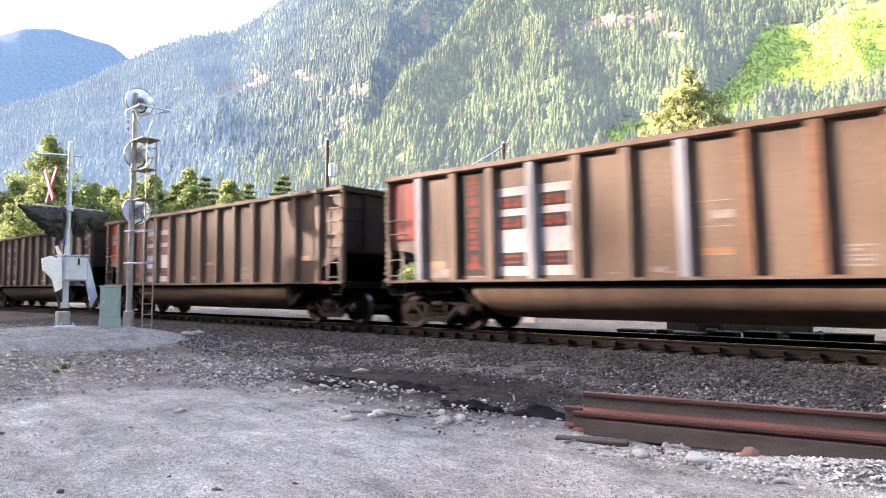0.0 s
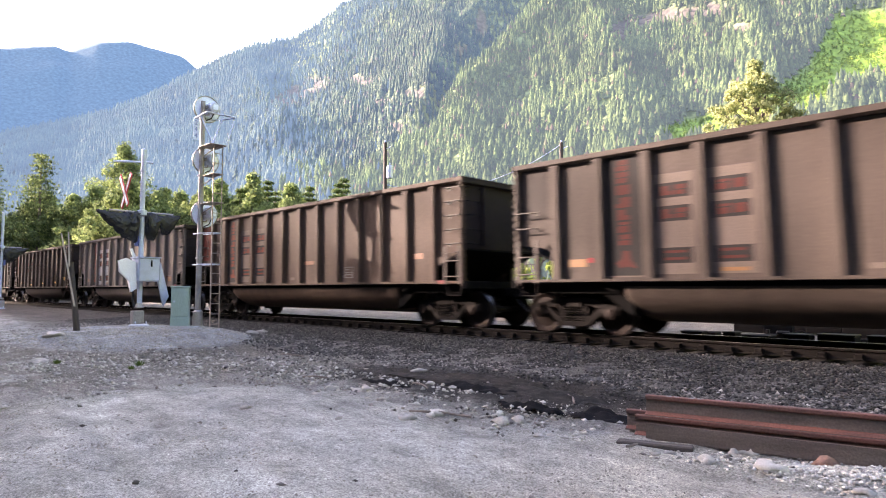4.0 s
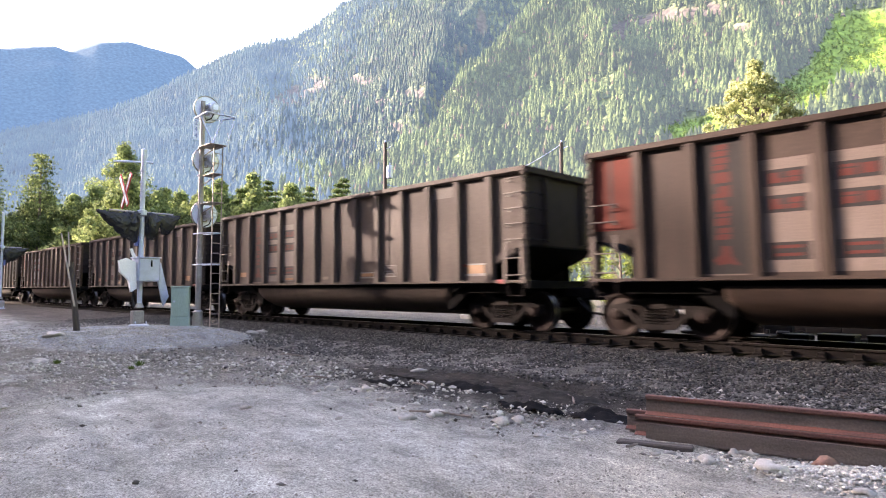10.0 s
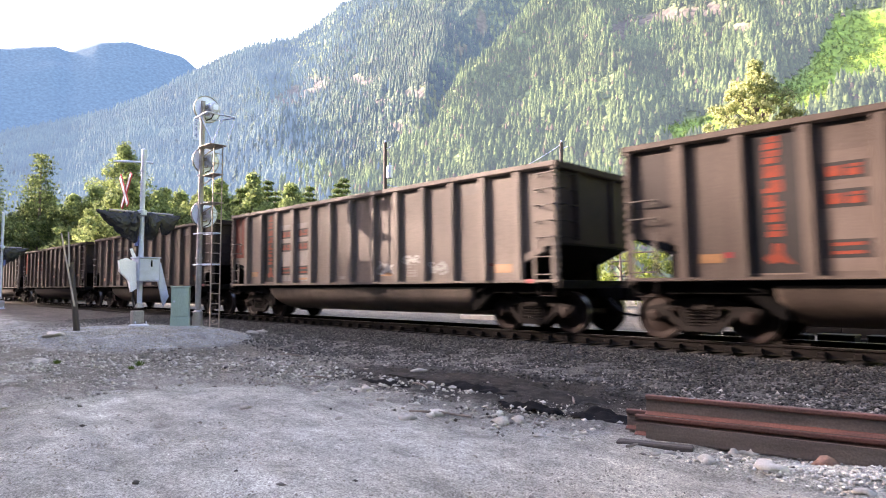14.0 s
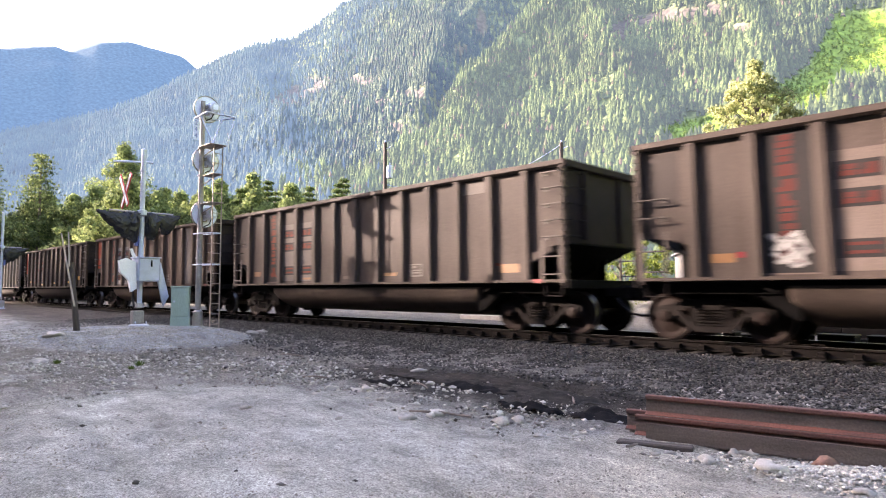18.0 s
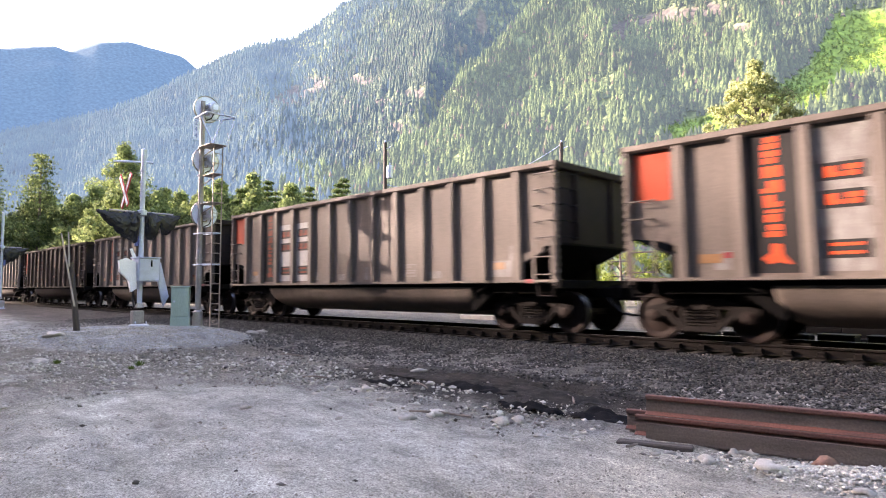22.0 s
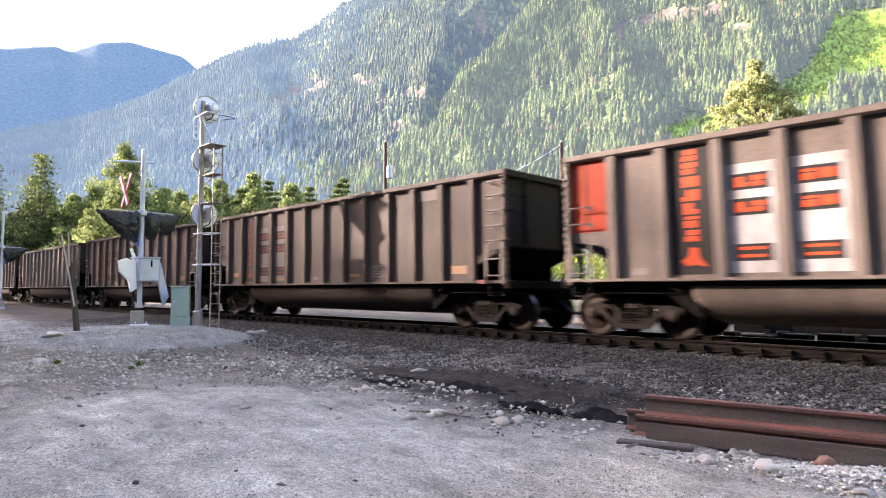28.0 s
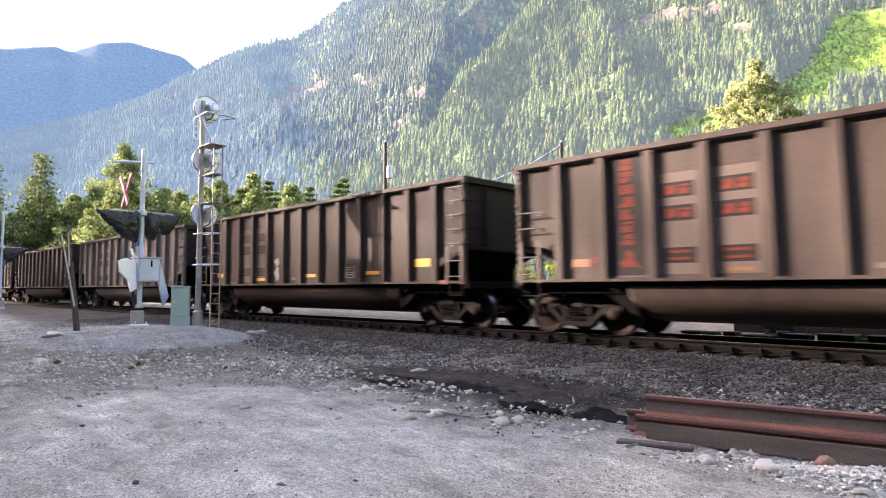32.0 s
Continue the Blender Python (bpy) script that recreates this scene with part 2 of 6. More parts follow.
def fbm(x, y, seed=0, octaves=4):
    """Smooth value noise over arrays, about -1 to 1."""
    rng = np.random.RandomState(seed)
    table = rng.rand(256, 256)
    total, amp, out = 0.0, 1.0, 0.0
    for _ in range(octaves):
        xi, yi = np.floor(x).astype(int), np.floor(y).astype(int)
        fx, fy = x - xi, y - yi
        fx, fy = fx * fx * (3 - 2 * fx), fy * fy * (3 - 2 * fy)
        a, b = table[xi % 256, yi % 256], table[(xi + 1) % 256, yi % 256]
        c, d = table[xi % 256, (yi + 1) % 256], table[(xi + 1) % 256, (yi + 1) % 256]
        out = out + amp * ((a * (1 - fx) + b * fx) * (1 - fy) + (c * (1 - fx) + d * fx) * fy)
        total += amp
        amp *= 0.5
        x, y = x * 2.03 + 17.3, y * 2.03 + 5.7
    return out / total * 2 - 1



# ---- ground ----
def bump_at(x, y, cx, cy, rx, ry):
    return np.exp(-(((x - cx) / rx) ** 2 + ((y - cy) / ry) ** 2))


def step(a, b, v):
    t = np.clip((v - a) / (b - a), 0, 1)
    return t * t * (3 - 2 * t)


def ground_z(x, y):
    """Height of the ground sheet; arrays in, arrays out."""
    x, y = np.asarray(x, float), np.asarray(y, float)
    z = -0.42 + 0.05 * fbm(x * 0.25, y * 0.25, 3, 3)
    # ballast bed of the track
    bed = step(-4.6, -1.5, y) * (1 - step(1.8, 3.2, y))
    z = z * (1 - bed) - (0.215 + 0.06 * step(-1.25, -1.05, y) * (1 - step(1.05, 1.25, y))) * bed
    # ground swells to the track by the crossing, far from the loose rails
    z = z + 0.12 * step(-14, -24, x) * step(-14, -6, y) * (1 - bed)
    # gravel mound that carries the crossing post, the cabinet and the signal mast
    m = np.clip(1.25 * bump_at(x, y, -16.6, -6.75, 3.1, 2.5), 0, 1)
    z = z + 0.33 * step(0.1, 0.8, m) * (1 - step(-3.4, -2.4, y))
    # heap of pebbles against the loose rails
    run = y + 7.24 - (x + 2.84) * 0.2456
    z = z + 0.075 * np.exp(-((run + 0.28) / 0.22) ** 2) * step(-1.9, -0.4, x) * (1 - step(6, 8, x))
    # beyond the track: a level yard
    z = z + 0.12 * step(3.2, 6, y)
    # unseen rise added behind the viewpoint to keep the low sun off the yard
    z = z + RISE * step(-45, -75, y)
    return z


RISE = 58.4


def axis_lines(fine_a, fine_b, fine, far, grow):
    out = list(np.arange(fine_a, fine_b, fine))
    for sign, start in ((1, fine_b), (-1, fine_a)):
        s, p = fine, start
        while abs(p) < far:
            s = min(s * grow, 250)
            p += sign * s
            out.append(p)
    return np.array(sorted(out))


def ground_material():
    m = bpy.data.materials.new("gravel_yard")
    m.use_nodes = True
    t = m.node_tree
    n, ln = t.nodes, t.links.new
    bsdf = n["Principled BSDF"]
    bsdf.inputs["Roughness"].default_value = 0.95
    bsdf.inputs["Specular IOR Level"].default_value = 0.2
    co = n.new("ShaderNodeTexCoord")
    sep = n.new("ShaderNodeSeparateXYZ")
    ln(co.outputs["Object"], sep.inputs[0])

    def noise_of(scale, detail=6, rough=0.6):
        k = n.new("ShaderNodeTexNoise")
        k.inputs["Scale"].default_value, k.inputs["Detail"].default_value, k.inputs["Roughness"].default_value = scale, detail, rough
        ln(co.outputs["Object"], k.inputs["Vector"])
        return k.outputs["Fac"]

    def scuff_of(scale, detail, rough):
        """Noise drawn out along the track."""
        k, mp = n.new("ShaderNodeTexNoise"), n.new("ShaderNodeMapping")
        mp.inputs["Scale"].default_value, mp.inputs["Rotation"].default_value = (0.3, 1.0, 1.0), (0, 0, 0.25)
        k.inputs["Scale"].default_value, k.inputs["Detail"].default_value, k.inputs["Roughness"].default_value = scale, detail, rough
        ln(co.outputs["Object"], mp.inputs["Vector"])
        ln(mp.outputs[0], k.inputs["Vector"])
        return k.outputs["Fac"]

    def ranged(src, a, b, c=0.0, d=1.0):
        k = n.new("ShaderNodeMapRange")
        for key, v in zip(("From Min", "From Max", "To Min", "To Max"), (a, b, c, d)):
            k.inputs[key].default_value = v
        ln(src, k.inputs["Value"])
        return k.outputs[0]

    def math_of(op, a, b):
        k = n.new("ShaderNodeMath")
        k.operation = op
        for i, v in enumerate((a, b)):
            if isinstance(v, (int, float)):
                k.inputs[i].default_value = v
            else:
                ln(v, k.inputs[i])
        return k.outputs[0]

    def mixed(fac, a, b):
        k = n.new("ShaderNodeMix")
        k.data_type = "RGBA"
        for key, v in (("Factor", fac), ("A", a), ("B", b)):
            if isinstance(v, tuple):
                k.inputs[key].default_value = (*v, 1)
            else:
                ln(v, k.inputs[key])
        return k.outputs["Result"]

    wob = math_of("MULTIPLY", ranged(noise_of(0.9, 4), 0, 1, -1, 1), 0.9)
    yw = math_of("ADD", sep.outputs["Y"], wob)
    grit = noise_of(75, 3, 0.7)
    patch = noise_of(1.3, 7, 0.62)
    road = mixed(ranged(patch, 0.35, 0.65), (0.43, 0.455, 0.44), (0.62, 0.65, 0.625))
    verge = mixed(ranged(patch, 0.35, 0.65), (0.07, 0.066, 0.057), (0.15, 0.143, 0.122))
    bed = mixed(ranged(noise_of(14, 5), 0.35, 0.65), (0.02, 0.019, 0.0175), (0.042, 0.04, 0.037))
    far = math_of("MAXIMUM", math_of("SUBTRACT", -11.5, sep.outputs["X"]), 0.0)
    lane = math_of("ADD", math_of("ADD", yw, math_of("MULTIPLY", sep.outputs["X"], -0.10)), math_of("MULTIPLY", far, -0.16))
    col = mixed(ranged(lane, -7.9, -5.8), road, verge)
    col = mixed(ranged(yw, -5.4, -4.6), col, bed)
    col = mixed(ranged(sep.outputs["Y"], 2.6, 3.6), col, (0.21, 0.195, 0.175))
    mx = math_of("MULTIPLY", math_of("ADD", sep.outputs["X"], 16.6), 0.31)
    my = math_of("MULTIPLY", math_of("ADD", sep.outputs["Y"], 6.8), 0.40)
    heap = ranged(math_of("ADD", math_of("ADD", math_of("MULTIPLY", mx, mx), math_of("MULTIPLY", my, my)), math_of("MULTIPLY", wob, 0.2)), 1.25, 0.95)
    col = mixed(heap, col, (0.35, 0.375, 0.39))
    # rough trodden ground between the road and the ballast, and all of it towards the crossing
    rough = math_of("MAXIMUM", math_of("ADD", yw, 8.1), math_of("MULTIPLY", math_of("ADD", math_of("ADD", sep.outputs["X"], 8.8), math_of("MULTIPLY", wob, 1.2)), -0.7))
    rough = math_of("MULTIPLY", ranged(rough, 0.0, 1.5, 0.0, 0.8), ranged(noise_of(2.2, 6, 0.7), 0.3, 0.62, 0.35, 1.0))
    west = ranged(sep.outputs["X"], -18.5, -20.5, 1.0, 0.25)
    rough = math_of("MULTIPLY", rough, west)
    col = mixed(math_of("MULTIPLY", rough, ranged(heap, 0, 1, 1, 0)), col, (0.225, 0.223, 0.212))
    # darker soil towards the crossing
    soil = math_of("MULTIPLY", ranged(noise_of(0.55, 5, 0.6), 0.36, 0.52), ranged(sep.outputs["X"], -6.5, -11.0, 0.0, 0.85))
    col = mixed(math_of("MULTIPLY", math_of("MULTIPLY", soil, west), ranged(heap, 0, 1, 1, 0)), col, (0.185, 0.172, 0.15))
    # oil-black spill beside the loose rails
    dx = math_of("MULTIPLY", math_of("ADD", sep.outputs["X"], 6.0), 0.34)
    dy = math_of("MULTIPLY", math_of("ADD", sep.outputs["Y"], 5.75), 0.85)
    r = math_of("ADD", math_of("MULTIPLY", dx, dx), math_of("MULTIPLY", dy, dy))
    spill = ranged(math_of("ADD", r, math_of("ADD", math_of("MULTIPLY", wob, 0.9), ranged(noise_of(7, 6, 0.7), 0, 1, -0.8, 0.8))), 1.75, 0.7)
    col = mixed(math_of("MULTIPLY", spill, 0.93), col, (0.024, 0.0215, 0.0195))
    # pale debris in front of the loose rails
    run = math_of("SUBTRACT", math_of("ADD", sep.outputs["Y"], 6.61), math_of("MULTIPLY", sep.outputs["X"], 0.2217))
    front = math_of("MULTIPLY", ranged(run, -0.15, 0.05, 0.9, 0.0), ranged(math_of("ADD", sep.outputs["X"], wob), -4.0, -2.4))
    col = mixed(front, col, (0.62, 0.605, 0.535))
    # grass past the yard
    green = mixed(ranged(noise_of(0.08, 6), 0.4, 0.6), (0.07, 0.10, 0.025), (0.12, 0.16, 0.04))
    col = mixed(ranged(sep.outputs["Y"], 55, 70), col, green)
    col = mixed(ranged(sep.outputs["Y"], -40, -44), col, (0.045, 0.055, 0.03))
    hsv = n.new("ShaderNodeHueSaturation")
    value = math_of("MULTIPLY", ranged(grit, 0.33, 0.67, 0.42, 1.5), math_of("MULTIPLY", ranged(noise_of(3.0, 6, 0.7), 0.3, 0.7, 0.72, 1.27), math_of("MULTIPLY", ranged(noise_of(28, 4, 0.75), 0.33, 0.67, 0.62, 1.32), ranged(scuff_of(2.4, 7, 0.75), 0.3, 0.7, 0.58, 1.26))))
    ln(value, hsv.inputs["Value"])
    ln(col, hsv.inputs["Color"])
    ln(hsv.outputs[0], bsdf.inputs["Base Color"])
    b = n.new("ShaderNodeBump")
    b.inputs["Strength"].default_value, b.inputs["Distance"].default_value = 1.0, 0.13
    ln(math_of("ADD", math_of("ADD", grit, noise_of(26, 4, 0.7)), math_of("MULTIPLY", noise_of(9, 6, 0.7), 2.0)), b.inputs["Height"])
    ln(b.outputs[0], bsdf.inputs["Normal"])
    return m


def build_ground():
    xs, ys = axis_lines(-32, 3, 0.14, 4800, 1.13), axis_lines(-13, -1, 0.09, 4800, 1.13)
    gx, gy = np.meshgrid(xs, ys, indexing="ij")
    z = ground_z(gx, gy)
    near = np.exp(-((gx + 10) / 30) ** 2) * (1 - step(-3.6, -2.4, gy))
    z = z + near * (0.036 * fbm(gx * 1.7, gy * 1.7, 5, 4) + 0.03 * fbm(gx * 4, gy * 6, 6, 2))
    a, b = gx.shape
    idx = np.arange(a * b).reshape(a, b)
    f = np.stack([idx[:-1, :-1], idx[1:, :-1], idx[1:, 1:], idx[:-1, 1:]], -1).reshape(-1, 4)
    me = soup("ground", np.stack([gx, gy, z], -1).reshape(-1, 3), f, ground_material(), True)
    tagged(new("ground", me), "pale grey gravel yard beside a dark ballast bed", "ground", kind="structure")


build_ground()


# ---- track ----
RAIL = [(-0.075, -0.185), (0.075, -0.185), (0.075, -0.172), (0.012, -0.150), (0.010, -0.045), (0.036, -0.036), (0.036, -0.006), (0.028, 0.0),
        (-0.028, 0.0), (-0.036, -0.006), (-0.036, -0.036), (-0.010, -0.045), (-0.012, -0.150), (-0.075, -0.172)]


def build_track():
    track = tagged(new("railway_track"), "steel running rails on black creosoted ties", "railway track", kind="structure")
    for y in (-0.755, 0.755):
        bm = prism([(p + y, q) for p, q in RAIL], -400, 120, "x")
        rail = part("running_rail", bm, [M["rail"], M["tread"]], track)
        for poly in rail.data.polygons:
            if poly.center.z > -0.003 and abs(poly.normal.z) > 0.9:
                poly.material_index = 1
    tie = mesh_of(box(-0.11, 0.11, -1.3, 1.3, -0.36, -0.187, 0.012), M["tie"], "tie")
    plate = mesh_of(box(-0.09, 0.09, -0.16, 0.16, -0.187, -0.168, 0.004), M["rail"], "tie_plate")
    clip_bm = box(-0.065, 0.065, 0.02, 0.14, -0.17, -0.075, 0.015)
    box(-0.075, 0.075, 0.1, 0.17, -0.17, -0.14, 0.01, clip_bm)
    rod((0.05, 0.1, -0.17), (0.05, 0.1, -0.125), 0.012, None, 6, clip_bm)
    rod((-0.05, 0.1, -0.17), (-0.05, 0.1, -0.125), 0.012, None, 6, clip_bm)
    clip = mesh_of(clip_bm, M["rail"], "clip")
    rng = random.Random(4)
    for i in range(110):
        x = 2.5 - 0.5 * i + rng.uniform(-0.03, 0.03)
        t = part("tie", tie, None, track)
        t.matrix_basis = pose(x, rng.uniform(-0.05, 0.05), rng.uniform(-0.006, 0), 0, 0, rng.uniform(-1.2, 1.2))
        if i < 60:
            for y, s in ((-0.755, 180), (0.755, 0)):
                part("tie_plate", plate, None, track).matrix_basis = pose(x, y, 0)
                part("rail_clip", clip, None, track).matrix_basis = pose(x, y, 0, 0, 0, 180)


build_track()


# ---- mountains ----
# Azimuth is in degrees to the left of +y, seen from the valley; each row: azimuth, slope angle of the skyline in degrees.
CREST = ((-110, 24), (-60, 30), (-20, 31), (8.8, 29.8), (15.1, 31.7), (23.8, 32.8), (33.6, 32.2), (41.0, 30.7), (45.0, 29.5), (49.4, 27.3), (52.5, 25.4), (54.6, 24.4), (56.6, 22.8), (58.6, 21.6),
         (62.0, 20.7), (64.4, 19.7), (66.5, 18.2), (73.0, 14.3), (76.8, 12.9), (80.4, 11.6), (100, 10), (120, 9))
FAR = ((40, 14), (60, 16), (64.3, 18.0), (66.5, 18.3), (67.8, 19.2), (69.3, 19.4), (71.9, 19.7), (73.9, 19.4), (76.1, 18.3), (77.1, 18.6), (78.5, 18.3), (80.7, 17.7), (95, 17), (110, 16))


def lookup(table, a):
    return np.interp(a, [r[0] for r in table], [r[1] for r in table])


def crest_r(a):
    """How far off the crest stands."""
    return np.interp(a, [-110, -20, 30, 60, 80, 120], [1600, 2300, 2500, 2700, 3000, 3200])


def slope_r(a, u):
    base = np.interp(a, [-110, -20, 30, 60, 90, 120], [250, 480, 560, 700, 850, 900])
    return base + u * (crest_r(a) - base)


def ravine(u):
    """Azimuth of the spur beside the main ravine."""
    return np.interp(u, [0.27, 0.30, 0.35, 0.41, 0.505, 0.585, 0.65, 0.95], [45.6, 45.2, 44.2, 42.1, 38.4, 35.8, 33.5, 25.0])


def slope_height(a, r):
    """Height of the great forested slope at azimuth a and distance r, both arrays."""
    top = crest_r(a)
    base = np.interp(a, [-110, -20, 30, 60, 90, 120], [250, 480, 560, 700, 850, 900])
    u = np.clip((r - base) / (top - base), 0, 1.3)
    x, y = -r * np.sin(np.radians(a)), r * np.cos(np.radians(a))
    peak = np.tan(np.radians(lookup(CREST, a))) * top
    h = peak * np.where(u < 1, 0.62 * u + 0.38 * u * u, 1 - 1.5 * (u - 1))
    # spurs and ravines that run down the slope, fading out towards the crest
    fade = np.clip((0.97 - u) * 6, 0, 1) * np.clip(u * 3, 0, 1)
    w = a * 0.9 + 9 * (1 - u) + 5 * fbm(a * 0.09, u * 1.7, 21, 3)
    spur = 1 - np.abs(np.sin(w * 0.27))
    h = h + (spur - 0.5) * 56 * fade
    h = h + 32 * fbm(w * 0.35, u * 2.5, 23, 4) * fade
    # the deep main ravine: a sharp spur on its sunny side, then a fall to the floor and a long shaded wall
    d = a - ravine(u)
    deep = np.interp(u, [0.27, 0.33, 0.42, 0.55, 0.7, 1.0], [0, 110, 230, 300, 320, 60])
    wide = np.interp(u, [0.27, 0.35, 0.44, 0.55, 0.65], [1.0, 1.9, 3.4, 5.5, 9.5])
    cut = np.where(d < 1.0, np.clip(d, 0, 1), np.clip(1 - (d - 1) / wide, 0, 1))
    h = h - deep * cut + 0.24 * deep * np.exp(-((d + 0.4) / np.where(d < -0.4, 3.0, 0.9)) ** 2)
    h = h + 35 * fbm(x / 200, y / 200, 22, 5) * fade
    return np.maximum(h, 0) - 1.5


def polar(a, r, z):
    t = np.radians(a)
    return np.stack([-r * np.sin(t), r * np.cos(t) - 12.7, z], -1)


def climb(a, u):
    """How steeply one looks up to the slope there, in degrees."""
    r = slope_r(a, u)
    return np.degrees(np.arctan2(slope_height(a, r), r))


def open_ground(a, u):
    """1 where the slope is a bright clearing, from 0 in the woods."""
    e = climb(a, u)
    mid = np.interp(a, [-10, 9.3, 12.5, 14.5, 18.6, 22.5, 26], [19.0, 17.5, 18.0, 15.6, 14.0, 13.4, 13.0])
    wide = np.interp(a, [-10, 9.3, 12.5, 14.5, 18.6, 22.5, 26, 28], [3.6, 3.4, 2.7, 1.7, 1.2, 1.2, 0.8, 0.3])
    c = np.exp(-((e - mid) / wide) ** 2) * np.clip((28 - a) / 3, 0, 1)
    c = c + 0.35 * np.exp(-(((a - 72) / 7) ** 2 + ((e - 8.5) / 1.2) ** 2))
    return np.clip(c * 2.2 + 0.55 * fbm(a * 0.8, e * 1.1, 31, 4) - 0.5, 0, 1)


def rocks(a, u):
    e = climb(a, u)
    spots = ((25.5, 22.6, 3.3, 0.7), (29.0, 21.9, 1.5, 0.7), (21.5, 22.5, 2.0, 0.5), (19.7, 20.9, 1.6, 0.4), (59.6, 16.3, 1.6, 0.45), (58.0, 17.2, 1.5, 0.45), (56.6, 18.1, 1.4, 0.5), (52.5, 18.4, 1.6, 0.6),
             (50.4, 16.6, 1.7, 0.5), (47.6, 17.4, 1.8, 0.5), (42.1, 16.6, 1.5, 0.4), (34.9, 16.6, 2.2, 0.4), (33.2, 15.7, 1.6, 0.35), (40.5, 13.6, 1.0, 0.4), (49.0, 14.6, 1.6, 0.4), (23.8, 18.0, 1.0, 0.5), (41.5, 23.2, 0.6, 1.2), (43.2, 21.0, 0.7, 0.8), (38.0, 16.4, 1.2, 0.4))
    c = sum(np.exp(-(((a - s[0]) / s[2]) ** 2 + ((e - s[1]) / s[3]) ** 2)) for s in spots)
    return np.clip(c * 2.6 + 1.1 * fbm(a * 1.3, e * 2.3, 33, 4) - 0.55, 0, 1)


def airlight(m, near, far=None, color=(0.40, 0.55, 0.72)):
    """Paints distance haze as a faint blue emission, which grows up the valley, towards -x."""
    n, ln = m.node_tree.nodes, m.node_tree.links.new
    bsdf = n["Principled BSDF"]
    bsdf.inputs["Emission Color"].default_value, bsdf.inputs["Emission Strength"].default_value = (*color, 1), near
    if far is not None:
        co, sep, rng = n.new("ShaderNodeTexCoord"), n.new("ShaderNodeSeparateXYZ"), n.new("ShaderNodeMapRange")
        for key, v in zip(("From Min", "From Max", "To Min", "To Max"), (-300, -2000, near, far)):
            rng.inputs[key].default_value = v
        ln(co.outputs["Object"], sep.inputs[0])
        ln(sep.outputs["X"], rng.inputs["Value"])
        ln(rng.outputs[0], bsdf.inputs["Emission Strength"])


def slope_material(name, woods, clear, rock, grain=(0.5, 1.3)):
    m = bpy.data.materials.new(name)
    m.use_nodes = True
    n, ln = m.node_tree.nodes, m.node_tree.links.new
    bsdf = n["Principled BSDF"]
    bsdf.inputs["Roughness"].default_value = 1.0
    bsdf.inputs["Specular IOR Level"].default_value = 0.1
    co, big, fine = n.new("ShaderNodeTexCoord"), n.new("ShaderNodeTexNoise"), n.new("ShaderNodeTexNoise")
    big.inputs["Scale"].default_value, big.inputs["Detail"].default_value = 0.004, 8
    fine.inputs["Scale"].default_value, fine.inputs["Detail"].default_value = 0.06, 5
    at = n.new("ShaderNodeAttribute")
    at.attribute_name = "cover"
    sep = n.new("ShaderNodeSeparateColor")
    ln(at.outputs["Color"], sep.inputs[0])
    ln(co.outputs["Object"], big.inputs["Vector"])
    ln(co.outputs["Object"], fine.inputs["Vector"])
    base = n.new("ShaderNodeMix")
    base.data_type = "RGBA"
    base.inputs["A"].default_value, base.inputs["B"].default_value = (*woods, 1), (*[c * 1.7 for c in woods], 1)
    ln(fine.outputs["Fac"], base.inputs["Factor"])
    last = base.outputs["Result"]
    # Blue lays a painted haze tint over the valley side
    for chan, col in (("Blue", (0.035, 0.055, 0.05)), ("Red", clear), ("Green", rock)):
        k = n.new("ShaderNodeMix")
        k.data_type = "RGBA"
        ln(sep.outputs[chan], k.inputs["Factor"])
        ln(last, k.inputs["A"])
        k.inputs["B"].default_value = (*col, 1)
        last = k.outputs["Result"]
    h = n.new("ShaderNodeHueSaturation")
    r = n.new("ShaderNodeMapRange")
    r.inputs["From Min"].default_value, r.inputs["From Max"].default_value = 0.3, 0.7
    r.inputs["To Min"].default_value, r.inputs["To Max"].default_value = grain
    ln(fine.outputs["Fac"], r.inputs["Value"])
    ln(r.outputs[0], h.inputs["Value"])
    ln(last, h.inputs["Color"])
    ln(h.outputs[0], bsdf.inputs["Base Color"])
    # haze of the air in front, put into the slope as emission
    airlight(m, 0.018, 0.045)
    return m


def sheet(name, azimuths, us, height, radius, mat, cover=None):
    a, u = np.meshgrid(azimuths, us, indexing="ij")
    r = radius(a, u)
    v = polar(a, r, height(a, r))
    i, j = a.shape
    idx = np.arange(i * j).reshape(i, j)
    f = np.stack([idx[:-1, :-1], idx[:-1, 1:], idx[1:, 1:], idx[1:, :-1]], -1).reshape(-1, 4)
    me = soup(name, v.reshape(-1, 3), f, mat, True)
    if cover:
        col = np.zeros((a.size, 4), np.float32)
        # third channel: share of the painted haze tint, growing with azimuth
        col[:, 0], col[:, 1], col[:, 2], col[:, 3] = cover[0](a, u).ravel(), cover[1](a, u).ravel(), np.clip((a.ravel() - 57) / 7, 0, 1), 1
        me.attributes.new("cover", "FLOAT_COLOR", "POINT").data.foreach_set("color", col.ravel())
    return me


